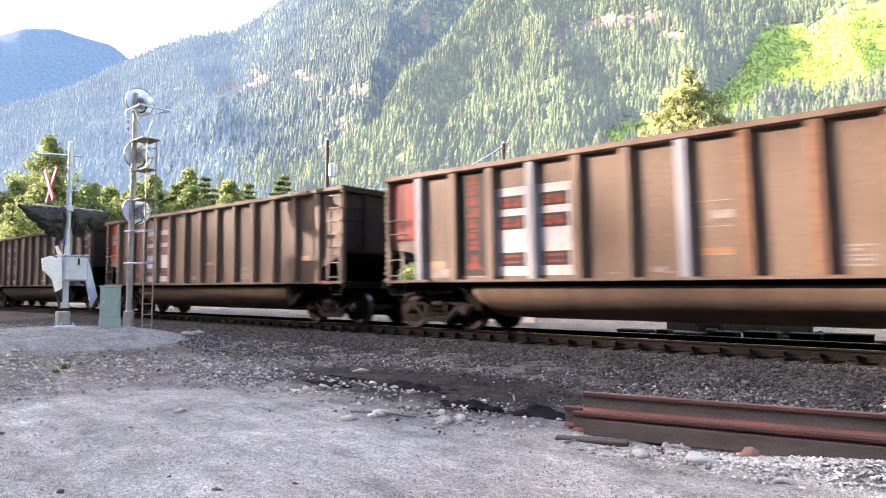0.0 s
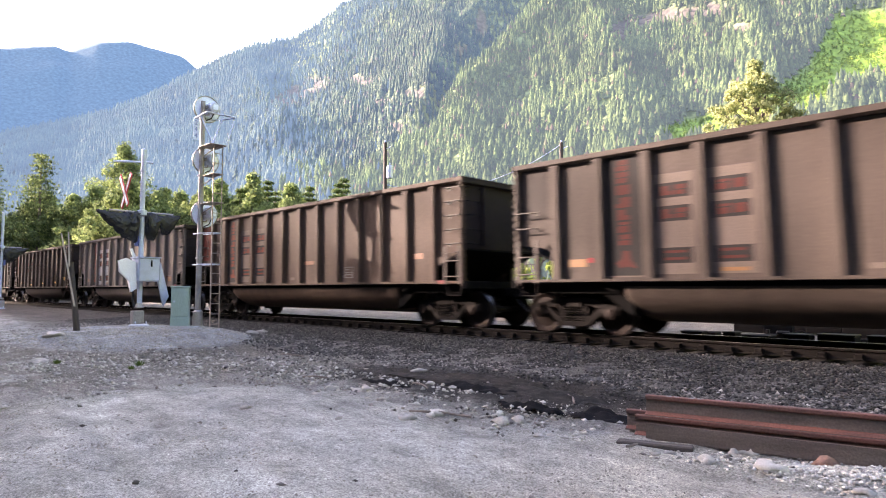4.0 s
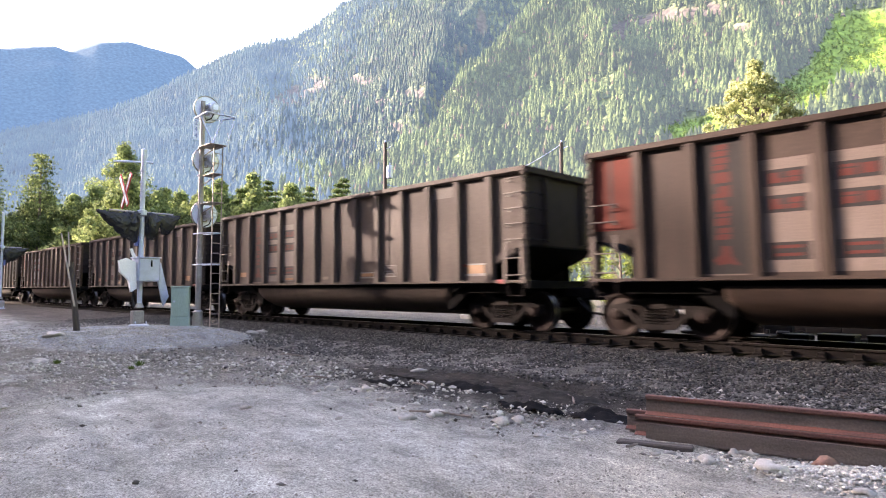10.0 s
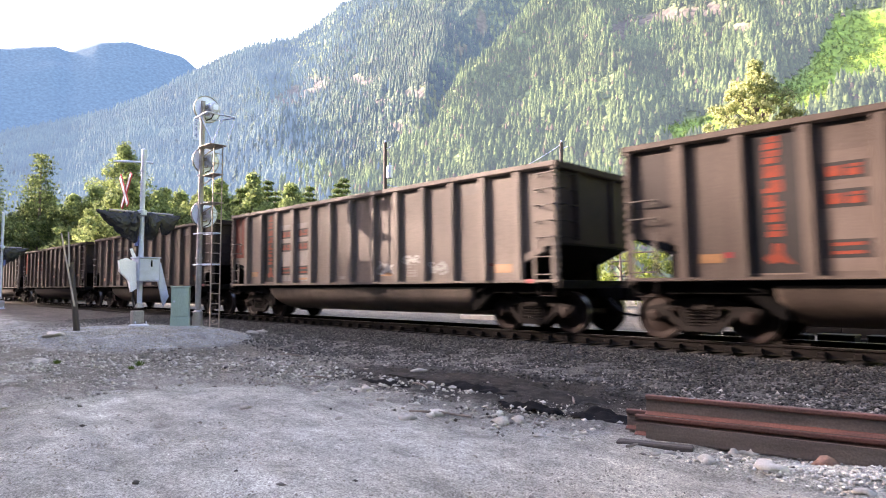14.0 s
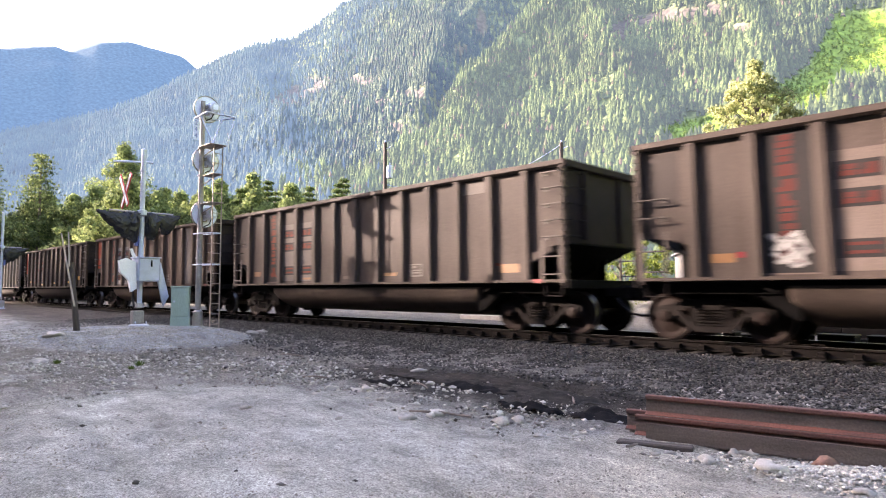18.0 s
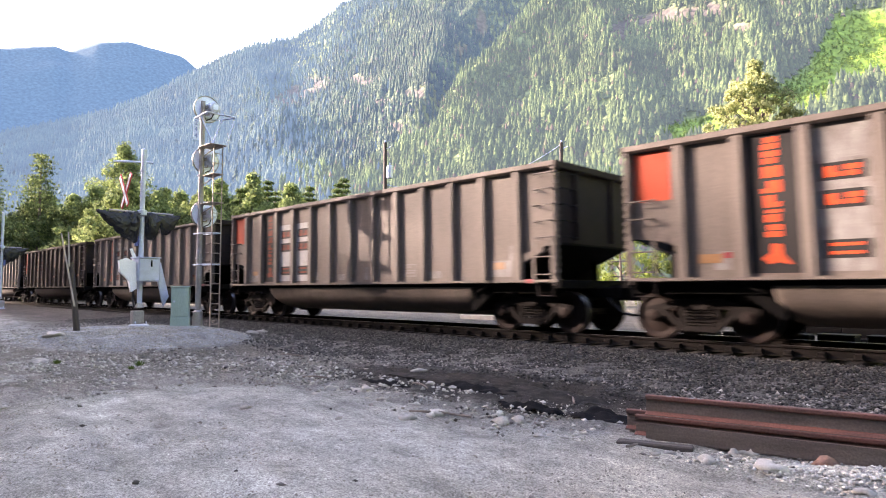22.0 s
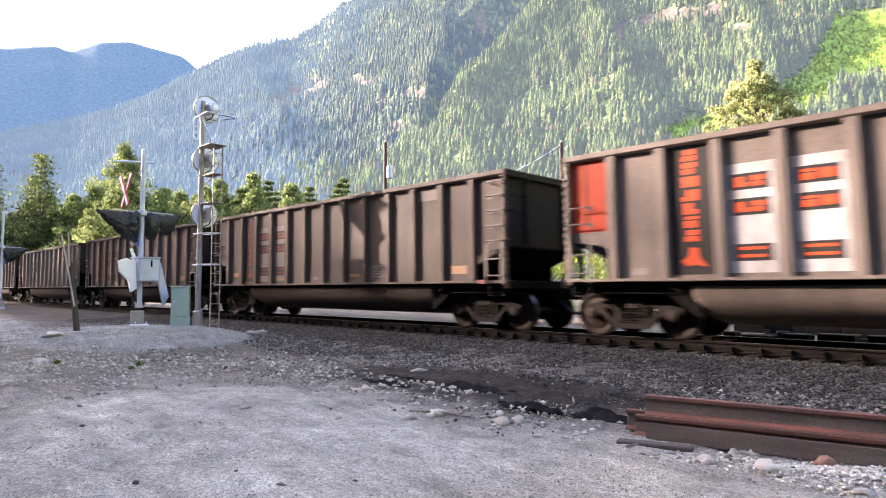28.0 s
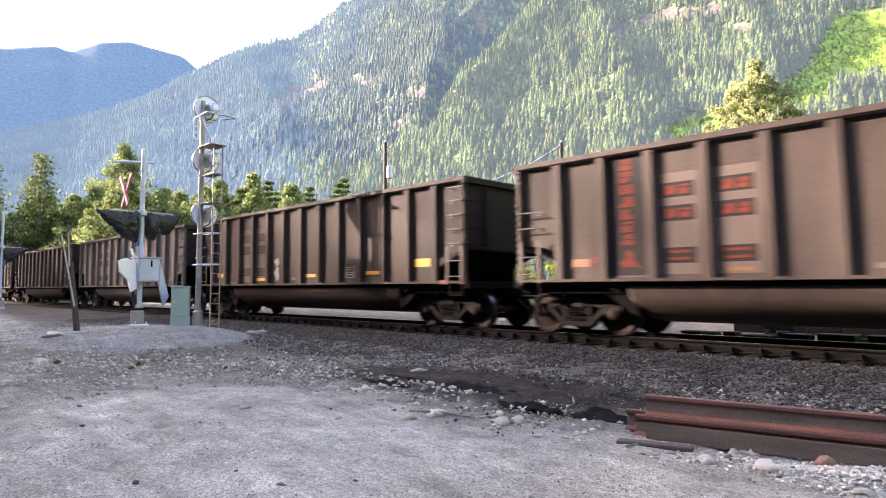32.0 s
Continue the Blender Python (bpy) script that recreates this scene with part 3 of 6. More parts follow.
def conifer(seed, tiers=4, sides=5):
    """A small ragged fir, one metre high: tiers of drooping boughs with an uneven rim."""
    rng = np.random.RandomState(seed)
    v, f = [], []
    for k in range(tiers):
        z0, z1 = 0.08 + 0.84 * k / tiers, 0.30 + 0.70 * (k + 1) / tiers
        rad = 0.2 * (1 - 0.76 * k / tiers)
        i0 = len(v)
        for s in range(sides):
            a = 2 * np.pi * (s + 0.5 * (k % 2)) / sides
            q = rad * rng.uniform(0.7, 1.2)
            v.append((q * np.cos(a), q * np.sin(a), z0 + rng.uniform(-0.04, 0.03)))
        v.append((0, 0, min(z1, 1.0)))
        f += [(i0 + s, i0 + (s + 1) % sides, i0 + sides) for s in range(sides)]
    return np.array(v), np.array(f)


def foliage(name, dark, light, odd=None, spread=1.0, through=0.0):
    m = bpy.data.materials.new(name)
    m.use_nodes = True
    n, ln = m.node_tree.nodes, m.node_tree.links.new
    bsdf = n["Principled BSDF"]
    bsdf.inputs["Roughness"].default_value = 0.9
    bsdf.inputs["Specular IOR Level"].default_value = 0.15
    g, ramp = n.new("ShaderNodeNewGeometry"), n.new("ShaderNodeValToRGB")
    e = ramp.color_ramp.elements
    e[0].color, e[1].color = (*dark, 1), (*light, 1)
    e[1].position = 0.93
    if odd:
        k = e.new(0.975)
        k.color = (*odd, 1)
    ln(g.outputs["Random Per Island"], ramp.inputs["Fac"])
    co, noi, h, r = n.new("ShaderNodeTexCoord"), n.new("ShaderNodeTexNoise"), n.new("ShaderNodeHueSaturation"), n.new("ShaderNodeMapRange")
    noi.inputs["Scale"].default_value, noi.inputs["Detail"].default_value = 0.007 * spread, 6
    ln(co.outputs["Object"], noi.inputs["Vector"])
    r.inputs["From Min"].default_value, r.inputs["From Max"].default_value = 0.3, 0.7
    r.inputs["To Min"].default_value, r.inputs["To Max"].default_value = 0.6, 1.4
    ln(noi.outputs["Fac"], r.inputs["Value"])
    ln(r.outputs[0], h.inputs["Value"])
    ln(ramp.outputs["Color"], h.inputs["Color"])
    ln(h.outputs[0], bsdf.inputs["Base Color"])
    if through:
        tr, mix = n.new("ShaderNodeBsdfTranslucent"), n.new("ShaderNodeMixShader")
        mix.inputs[0].default_value = through
        ln(h.outputs[0], tr.inputs["Color"])
        ln(bsdf.outputs[0], mix.inputs[1])
        ln(tr.outputs[0], mix.inputs[2])
        ln(mix.outputs[0], n["Material Output"].inputs["Surface"])
    return m


def build_mountains():
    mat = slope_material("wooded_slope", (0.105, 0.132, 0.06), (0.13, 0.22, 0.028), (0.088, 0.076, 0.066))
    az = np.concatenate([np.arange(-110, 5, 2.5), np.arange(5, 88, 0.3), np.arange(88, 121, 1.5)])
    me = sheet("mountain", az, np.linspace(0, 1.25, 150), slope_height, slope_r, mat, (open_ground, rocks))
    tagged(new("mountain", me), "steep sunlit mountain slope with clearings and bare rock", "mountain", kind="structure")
    # far range: haze is painted into both its bluish base colour and its emission
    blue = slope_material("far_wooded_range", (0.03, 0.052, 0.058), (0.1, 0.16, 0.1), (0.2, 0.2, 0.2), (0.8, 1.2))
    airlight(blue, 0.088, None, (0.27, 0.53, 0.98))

    def far_h(a, r):
        top = np.tan(np.radians(lookup(FAR, a))) * 4300
        u = (r - 3000) / 1300
        x, y = r * np.sin(np.radians(a)), r * np.cos(np.radians(a))
        return np.maximum(top * np.where(u < 1, u ** 0.8, 1 - (u - 1)), 0) + 60 * fbm(x / 300, y / 300, 41, 5) * np.clip(u, 0, 1) * np.clip(np.abs(1 - u) * 5, 0.2, 1)

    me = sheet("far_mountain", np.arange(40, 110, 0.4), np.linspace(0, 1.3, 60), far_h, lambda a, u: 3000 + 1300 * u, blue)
    tagged(new("far_mountain", me), "distant wooded mountain range, blue with painted haze", "mountain", kind="structure")

    # the woods: nearer trees are drawn with more tiers
    rng = np.random.RandomState(7)
    # valley-side firs: haze put in as strong blue emission
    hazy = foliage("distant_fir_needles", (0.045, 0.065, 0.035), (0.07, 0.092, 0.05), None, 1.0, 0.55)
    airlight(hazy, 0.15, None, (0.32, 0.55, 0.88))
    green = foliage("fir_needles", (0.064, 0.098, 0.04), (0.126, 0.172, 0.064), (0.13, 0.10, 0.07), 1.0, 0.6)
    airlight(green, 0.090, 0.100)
    # shade and haze beyond the ravine go into this darker, blue-glowing copy
    shady = foliage("shade_hazed_fir_needles", (0.048, 0.070, 0.038), (0.102, 0.132, 0.062), (0.13, 0.11, 0.08), 1.0, 0.3)
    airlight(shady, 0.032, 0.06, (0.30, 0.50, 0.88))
    n = 100000
    a = rng.uniform(4, 88, n)
    u = rng.uniform(0.0, 1.0, n) ** 0.8
    keep = (open_ground(a, u) < rng.uniform(0.15, 0.75, n)) & (rocks(a, u) < rng.uniform(0.3, 1.1, n)) & (fbm(a * 1.3, u * 26, 51, 3) > rng.uniform(-0.9, 0.25, n) - 0.6 * np.clip((u - 0.35) * 3, 0, 1))
    a, u = a[keep], u[keep]
    r = slope_r(a, u)
    p = polar(a, r, slope_height(a, r) - 1)
    size = (11.0 + 24.0 * rng.rand(len(a)) ** 1.4) * (1.22 - 0.42 * u) * (1 + 0.3 * fbm(a * 0.8, u * 12, 52, 2))
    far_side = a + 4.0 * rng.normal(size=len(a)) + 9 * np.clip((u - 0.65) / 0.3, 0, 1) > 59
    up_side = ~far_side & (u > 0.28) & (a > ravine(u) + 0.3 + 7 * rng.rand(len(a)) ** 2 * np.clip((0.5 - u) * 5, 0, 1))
    for name, mat_, where, label in (("mountain_forest", green, ~far_side & ~up_side, "dense sunlit conifer forest on the slope"), ("upper_forest", shady, up_side, "conifer forest beyond the deep ravine, shade and haze painted in"), ("distant_forest", hazy, far_side, "distant hazy conifer forest on the valley side")):
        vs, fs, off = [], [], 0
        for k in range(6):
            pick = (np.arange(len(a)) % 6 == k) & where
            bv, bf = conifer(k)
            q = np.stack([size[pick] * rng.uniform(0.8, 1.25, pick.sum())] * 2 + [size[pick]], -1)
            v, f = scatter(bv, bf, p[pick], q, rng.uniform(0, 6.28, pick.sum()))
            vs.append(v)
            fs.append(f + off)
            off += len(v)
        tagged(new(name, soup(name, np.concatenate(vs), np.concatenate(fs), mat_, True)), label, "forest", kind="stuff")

    # shrubs and young growth on the clearings
    n = 26000
    a, u = rng.uniform(3, 70, n * 2), rng.uniform(0.0, 0.75, n * 2)
    bright = (open_ground(a, u) > rng.uniform(0.1, 0.9, n * 2)) & (a < 34)
    keep = bright | ((u < 0.16) & (fbm(a * 0.6, u * 20, 71, 3) > rng.uniform(-0.2, 0.5, n * 2)))
    a, u, bright = a[keep], u[keep], bright[keep]
    r = slope_r(a, u)
    size = np.where(bright, rng.uniform(2.5, 8, len(a)), rng.uniform(7, 15, len(a)))
    bv, bf = conifer(9, 2, 5)
    v, f = scatter(bv, bf, polar(a, r, slope_height(a, r) - 0.8), np.stack([size * 1.9, size * 1.9, size], -1), rng.uniform(0, 6.28, len(a)))
    young = foliage("young_leaf_growth", (0.09, 0.155, 0.025), (0.15, 0.225, 0.04), (0.10, 0.13, 0.04), 0.6, 0.4)
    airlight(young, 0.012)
    tagged(new("clearing_shrubs", soup("clearing_shrubs", v, f, young)), "bright green shrubs and young growth on the clearing", "shrubs", kind="stuff")


build_mountains()


# ---- the train ----
PITCH = 16.18          # coupled length of a car
HALF = 7.28           # half the body's length
SIDE = 1.6             # half the body's width, to the outer face of the ribs
SILL, TOP = 1.14, 3.72  # heights above the rail of the side sill's lip and the top chord
RIBS = [-6.21 + 1.035 * i for i in range(13)]
SKIN = 1.48            # the side sheets' outer face


def car_meshes(paint):
    """The parts of one gondola in its own space (x along the car, rail head at z = 0), by name."""
    g = {}
    edges = [-HALF + 0.06] + RIBS + [HALF - 0.06]
    for i in range(14):
        a, b = edges[i], edges[i + 1]
        if i in (0, 13):  # end panels stop over the open platform, with a sloped foot
            s = 1 if i == 0 else -1
            outer, inner = (a, b) if i == 0 else (b, a)
            pts = [(inner, SILL + 0.56), (inner - s * 0.42, SILL + 0.72), (outer, SILL + 0.79), (outer, TOP - 0.10), (inner, TOP - 0.10)]
            g["panel%d" % i] = mesh_of(prism(pts, -SKIN, -SKIN + 0.02), paint, "side_panel")
        else:
            g["panel%d" % i] = mesh_of(box(a, b, -SKIN, -SKIN + 0.02, SILL + 0.02, TOP - 0.10), paint, "side_panel")
    pts = [(-HALF + 0.06, SILL + 0.92), (-6.5, SILL + 0.92), (-6.2, SILL + 0.02), (6.2, SILL + 0.02), (6.5, SILL + 0.92), (HALF - 0.06, SILL + 0.92), (HALF - 0.06, TOP - 0.10), (-HALF + 0.06, TOP - 0.10)]
    g["wall"] = mesh_of(prism(pts, SKIN - 0.02, SKIN), paint, "side_wall")
    # hat-shaped rib: tapers a little to its foot
    bm = bmesh.new()
    w, d = 0.085, SIDE - SKIN
    lo = [(-w - 0.03, 0), (-w, -d), (w, -d), (w + 0.03, 0)]
    prism(lo, SILL + 0.03, TOP - 0.13, "z", bm)
    bmesh.ops.translate(bm, verts=bm.verts, vec=(0, -SKIN, 0))
    g["rib"] = mesh_of(bm, paint, "rib")
    chord = [(-SIDE - 0.01, TOP), (-SIDE - 0.01, TOP - 0.10), (-SIDE + 0.03, TOP - 0.135), (-SKIN + 0.06, TOP - 0.135), (-SKIN + 0.06, TOP)]
    g["chord"] = mesh_of(prism(chord, -HALF, HALF, "x"), paint, "top_chord")
    g["end_chord"] = mesh_of(box(-0.08, 0.06, -SIDE, SIDE, TOP - 0.16, TOP + 0.004, 0.015), M["endshade"], "end_chord")
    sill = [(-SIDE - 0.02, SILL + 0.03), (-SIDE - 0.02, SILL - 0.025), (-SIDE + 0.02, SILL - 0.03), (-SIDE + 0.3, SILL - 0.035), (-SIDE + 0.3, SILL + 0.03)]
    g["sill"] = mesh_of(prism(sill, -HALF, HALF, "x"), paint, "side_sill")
    # near-black skirt below the lip, drawn for the shadow there
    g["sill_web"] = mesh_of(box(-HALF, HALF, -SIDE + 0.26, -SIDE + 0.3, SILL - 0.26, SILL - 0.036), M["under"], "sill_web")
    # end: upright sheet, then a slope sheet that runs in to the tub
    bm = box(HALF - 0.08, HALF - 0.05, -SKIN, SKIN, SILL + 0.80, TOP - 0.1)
    g["end_wall"] = mesh_of(bm, M["endshade"], "end_wall")
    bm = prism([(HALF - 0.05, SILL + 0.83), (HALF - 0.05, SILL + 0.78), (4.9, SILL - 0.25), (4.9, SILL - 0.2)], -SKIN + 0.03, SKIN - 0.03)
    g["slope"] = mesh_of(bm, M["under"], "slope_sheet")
    g["end_rib"] = mesh_of(box(HALF - 0.06, HALF + 0.03, -0.81, -0.69, SILL + 0.9, TOP - 0.15, 0.01), M["endshade"], "end_rib")
    bm = box(HALF - 0.10, HALF, -SIDE + 0.01, -SIDE + 0.12, SILL - 0.1, TOP - 0.12, 0.012)
    for k in range(17):  # bolt heads down the corner
        z = SILL + 0.02 + 0.148 * k
        box(HALF - 0.09, HALF - 0.01, -SIDE - 0.016, -SIDE + 0.012, z, z + 0.065, 0, bm)
        box(HALF - 0.002, HALF + 0.035, -SIDE + 0.02, -SIDE + 0.09, z, z + 0.065, 0, bm)
    g["corner_post"] = mesh_of(bm, paint, "corner_post")
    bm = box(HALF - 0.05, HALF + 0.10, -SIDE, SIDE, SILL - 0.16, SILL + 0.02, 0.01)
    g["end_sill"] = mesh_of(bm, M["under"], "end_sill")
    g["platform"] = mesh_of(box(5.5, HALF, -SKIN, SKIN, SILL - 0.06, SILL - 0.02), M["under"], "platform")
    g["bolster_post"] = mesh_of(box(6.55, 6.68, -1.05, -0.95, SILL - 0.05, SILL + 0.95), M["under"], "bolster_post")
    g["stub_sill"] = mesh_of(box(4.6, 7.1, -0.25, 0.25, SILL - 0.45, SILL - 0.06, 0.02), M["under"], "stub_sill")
    # tub: a rounded trough that hangs between the trucks, with sloped ends
    bm = bmesh.new()
    rings = []
    for x, drop in ((-4.72, 0.46), (-4.62, 0.60), (-4.45, 0.67), (4.45, 0.67), (4.62, 0.60), (4.72, 0.46)):
        ring = []
        for i in range(13):
            a = math.pi * i / 12
            c, s = math.cos(a), math.sin(a)
            yy = -1.44 * (abs(c) ** 0.78) * (1 if c >= 0 else -1)
            ring.append(bm.verts.new((x, yy, SILL - 0.12 - (drop + 0.05) * (abs(s) ** 0.9))))
        rings.append(ring)
    for p, q in zip(rings, rings[1:]):
        for i in range(12):
            bm.faces.new((p[i], p[i + 1], q[i + 1], q[i]))
    for ring in (rings[0], rings[-1]):
        bm.faces.new(ring)
    g["tub"] = mesh_of(bm, paint, "tub", True)
    bm = rod((-5.2, 0, 0.95), (5.2, 0, 0.95), 0.14)
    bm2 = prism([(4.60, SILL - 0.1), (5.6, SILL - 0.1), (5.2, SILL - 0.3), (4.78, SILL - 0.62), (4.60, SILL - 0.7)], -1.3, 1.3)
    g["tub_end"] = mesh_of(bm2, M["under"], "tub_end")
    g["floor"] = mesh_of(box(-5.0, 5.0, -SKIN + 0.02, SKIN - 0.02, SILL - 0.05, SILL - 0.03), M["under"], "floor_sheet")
    bm.free()
    # coupler with its yoke and knuckle
    bm = box(HALF - 0.3, 7.75, -0.12, 0.12, 0.78, 1.0, 0.03)
    box(7.7, 8.06, -0.2, 0.12, 0.72, 1.05, 0.05, bm)
    rod((7.95, 0.12, 0.72), (7.95, 0.12, 1.05), 0.11, None, 10, bm)
    g["coupler"] = mesh_of(bm, M["under"], "coupler")
    g["hose"] = mesh_of(pipe([(HALF, 0.35, 0.85), (7.45, 0.37, 0.62), (7.75, 0.3, 0.42), (8.05, 0.12, 0.4)], 0.025), M["plastic"], "brake_hose")
    # grab irons, each on two feet
    bm = pipe([(HALF - 0.52, -SKIN, 0), (HALF - 0.52, -SIDE - 0.05, 0), (HALF - 0.06, -SIDE - 0.05, 0), (HALF - 0.06, -SKIN, 0)], 0.016, 6)
    box(HALF - 0.58, HALF - 0.47, -SKIN - 0.02, -SKIN, -0.05, 0.04, 0, bm)
    g["grab"] = mesh_of(bm, M["grab"], "grab_iron")
    bm = pipe([(HALF - 0.05, -1.42, 0), (HALF + 0.08, -1.42, 0), (HALF + 0.08, -0.92, 0), (HALF - 0.05, -0.92, 0)], 0.014, 6)
    g["end_grab"] = mesh_of(bm, M["frame"], "grab_iron")
    bm = bmesh.new()
    for x in (HALF - 0.58, HALF - 0.10):
        box(x - 0.03, x + 0.03, -SIDE - 0.02, -SIDE + 0.0, SILL - 0.05, SILL + 0.88, 0, bm)
    for z in (1.28, 1.66):
        rod((HALF - 0.56, -SIDE - 0.02, z), (HALF - 0.09, -SIDE - 0.02, z), 0.015, None, 6, bm)
    g["step_ladder"] = mesh_of(bm, M["grab"], "step_ladder")
    bm = pipe([(HALF - 0.56, -SIDE + 0.05, SILL), (HALF - 0.52, -SIDE + 0.05, 0.82), (HALF - 0.13, -SIDE + 0.05, 0.82), (HALF - 0.10, -SIDE + 0.05, SILL)], 0.014, 6)
    g["stirrup"] = mesh_of(bm, M["frame"], "stirrup_step")
    return g


def truck_meshes():
    """One three-piece truck, its middle at x = 0: side frames, springs, wheelsets."""
    g = {}
    bm = bmesh.new()
    # the frame as bars round its three openings
    t0, t1 = -1.04, -0.92
    prism([(-0.85, 0.66), (-0.40, 0.78), (0.40, 0.78), (0.85, 0.66), (0.66, 0.555), (0.36, 0.64), (-0.36, 0.64), (-0.66, 0.555)], t0, t1, "y", bm)
    prism([(-0.42, 0.24), (-0.34, 0.18), (0.34, 0.18), (0.42, 0.24), (0.30, 0.28), (-0.30, 0.28)], t0 - 0.02, t1, "y", bm)
    for s in (1, -1):
        prism([(s * 1.08, 0.60), (s * 1.06, 0.40), (s * 0.72, 0.40), (s * 0.62, 0.54), (s * 0.85, 0.67)], t0, t1, "y", bm)
        prism([(s * 0.70, 0.52), (s * 0.42, 0.24), (s * 0.30, 0.28), (s * 0.60, 0.57)], t0, t1, "y", bm)
        prism([(s * 0.36, 0.28), (s * 0.26, 0.28), (s * 0.26, 0.64), (s * 0.36, 0.64)], t0, t1, "y", bm)
    g["side_frame"] = mesh_of(bm, M["frame"], "side_frame")
    coils = [(0.055 if k % 2 == 0 else 0.085, 0.27 + 0.03 * k) for k in range(11)]
    g["spring"] = mesh_of(lathe(coils, "z", 10, None, (0, -0.98, 0)), M["frame"], "spring")
    bm = box(-0.24, 0.24, -1.08, 1.08, 0.56, 0.80, 0.03)
    g["bolster"] = mesh_of(bm, M["truck"], "bolster")
    bm = bmesh.new()
    for y, s in ((-0.755, -1), (0.755, 1)):
        lathe([(0.1, y + s * 0.09), (0.13, y + s * 0.06), (0.33, y + s * 0.02), (0.40, y + s * 0.065), (0.455, y + s * 0.065), (0.457, y - s * 0.05), (0.485, y - s * 0.06), (0.485, y - s * 0.085), (0.40, y - s * 0.085), (0.33, y - s * 0.03), (0.12, y - s * 0.04)], "y", 28, bm)
    rod((0, -1.05, 0), (0, 1.05, 0), 0.075, None, 10, bm)
    for s in (-1, 1):
        lathe([(0.11, s * 0.90), (0.12, s * 1.0), (0.12, s * 1.07), (0.06, s * 1.09)], "y", 12, bm)
    g["wheelset"] = mesh_of(bm, [M["wheel"], M["rim"]], "wheelset")
    for p in g["wheelset"].polygons:
        if abs(p.normal.y) < 0.3 and 0.44 < math.hypot(p.center.x, p.center.z) < 0.475:
            p.material_index = 1
    return g


SHAPES = [car_meshes(p) for p in M["body"]]
TRUCK = truck_meshes()
CARS = {}
WHEELS = {}
# ribs that were renewed later: pale steel or rusty primer
RENEWED = {0: {0: "newsteel", 3: "newsteel", 6: "newsteel", 7: "primer", 8: "primer", 9: "primer", 10: "primer"}}
NEW_RIBS = {}
for rib_coat in ("newsteel", "primer"):
    NEW_RIBS[rib_coat] = SHAPES[0]["rib"].copy()
    NEW_RIBS[rib_coat].materials[0] = M[rib_coat]


def gondola(n, coat, label):
    g = SHAPES[coat]
    car = thing("gondola_car", pose(-PITCH * n, 0, 0), label, "railway gondola", "gondola cars of the train")
    panels = [part("side_panel", g["panel%d" % i], None, car) for i in range(14)]
    part("side_wall", g["wall"], None, car)
    turn = pose(0, 0, 0, 0, 0, 180)
    fresh = RENEWED.get(n, {})
    for k, x in enumerate(RIBS):
        part("rib", NEW_RIBS[fresh[k]] if k in fresh else g["rib"], None, car, "renewed rib" if k in fresh else "").matrix_basis = pose(x, 0, 0)
        part("rib", g["rib"], None, car).matrix_basis = turn @ pose(x, 0, 0)
    for name, key in (("top_chord", "chord"), ("side_sill", "sill"), ("sill_web", "sill_web"), ("end_wall", "end_wall"), ("slope_sheet", "slope"), ("end_rib", "end_rib"), ("end_sill", "end_sill"),
                      ("platform", "platform"), ("stub_sill", "stub_sill"), ("tub_end", "tub_end"), ("bolster_post", "bolster_post"), ("coupler", "coupler"), ("brake_hose", "hose"), ("corner_post", "corner_post"), ("step_ladder", "step_ladder"), ("stirrup_step", "stirrup")):
        part(name, g[key], None, car)
        part(name, g[key], None, car).matrix_basis = turn
    for s in (-1, 1):
        part("end_chord", g["end_chord"], None, car).matrix_basis = pose(s * HALF, 0, 0)
    mirror = Matrix.Diagonal((-1, 1, 1, 1))
    for name, key in (("step_ladder", "step_ladder"), ("stirrup_step", "stirrup"), ("corner_post", "corner_post"), ("end_rib", "end_rib"), ("bolster_post", "bolster_post")):
        part(name, g[key], None, car).matrix_basis = mirror
        part(name, g[key], None, car).matrix_basis = turn @ mirror
    for z in (2.08, 2.43, 2.78, 3.13, 3.47):
        part("grab_iron", g["grab"], None, car).matrix_basis = pose(0, 0, z)
        part("grab_iron", g["end_grab"], None, car).matrix_basis = pose(0, 0, z)
    for z in (2.28, 2.62):
        part("grab_iron", g["grab"], None, car).matrix_basis = mirror @ pose(0, 0, z)
    part("tub", g["tub"], None, car)
    part("floor_sheet", g["floor"], None, car)
    WHEELS[n] = []
    for s in (-1, 1):
        tr = part("truck_bolster", TRUCK["bolster"], None, car)
        tr.matrix_basis = pose(s * 6.17, 0, 0)
        for m in (Matrix(), turn):
            part("side_frame", TRUCK["side_frame"], None, tr).matrix_basis = m
            for x in (-0.17, 0.0, 0.17):
                part("spring", TRUCK["spring"], None, tr).matrix_basis = m @ pose(x, 0, 0)
        for x in (-0.89, 0.89):
            w = part("wheelset", TRUCK["wheelset"], None, tr)
            w.matrix_basis = pose(x, 0, 0.457)
            WHEELS[n].append((w, x))
    CARS[n] = car
    return car, panels


# ---- paint, stencils and reflectors on the cars ----
EDGES = [-HALF + 0.06] + RIBS + [HALF - 0.06]
LOOK = {}
PLATES = {}


def plate_mesh(w, h, mat):
    key = (round(w, 3), round(h, 3), mat.name)
    if key not in PLATES:
        PLATES[key] = mesh_of(box(-w / 2, w / 2, -0.004, 0, -h / 2, h / 2), mat, "paint_patch")
    return PLATES[key]


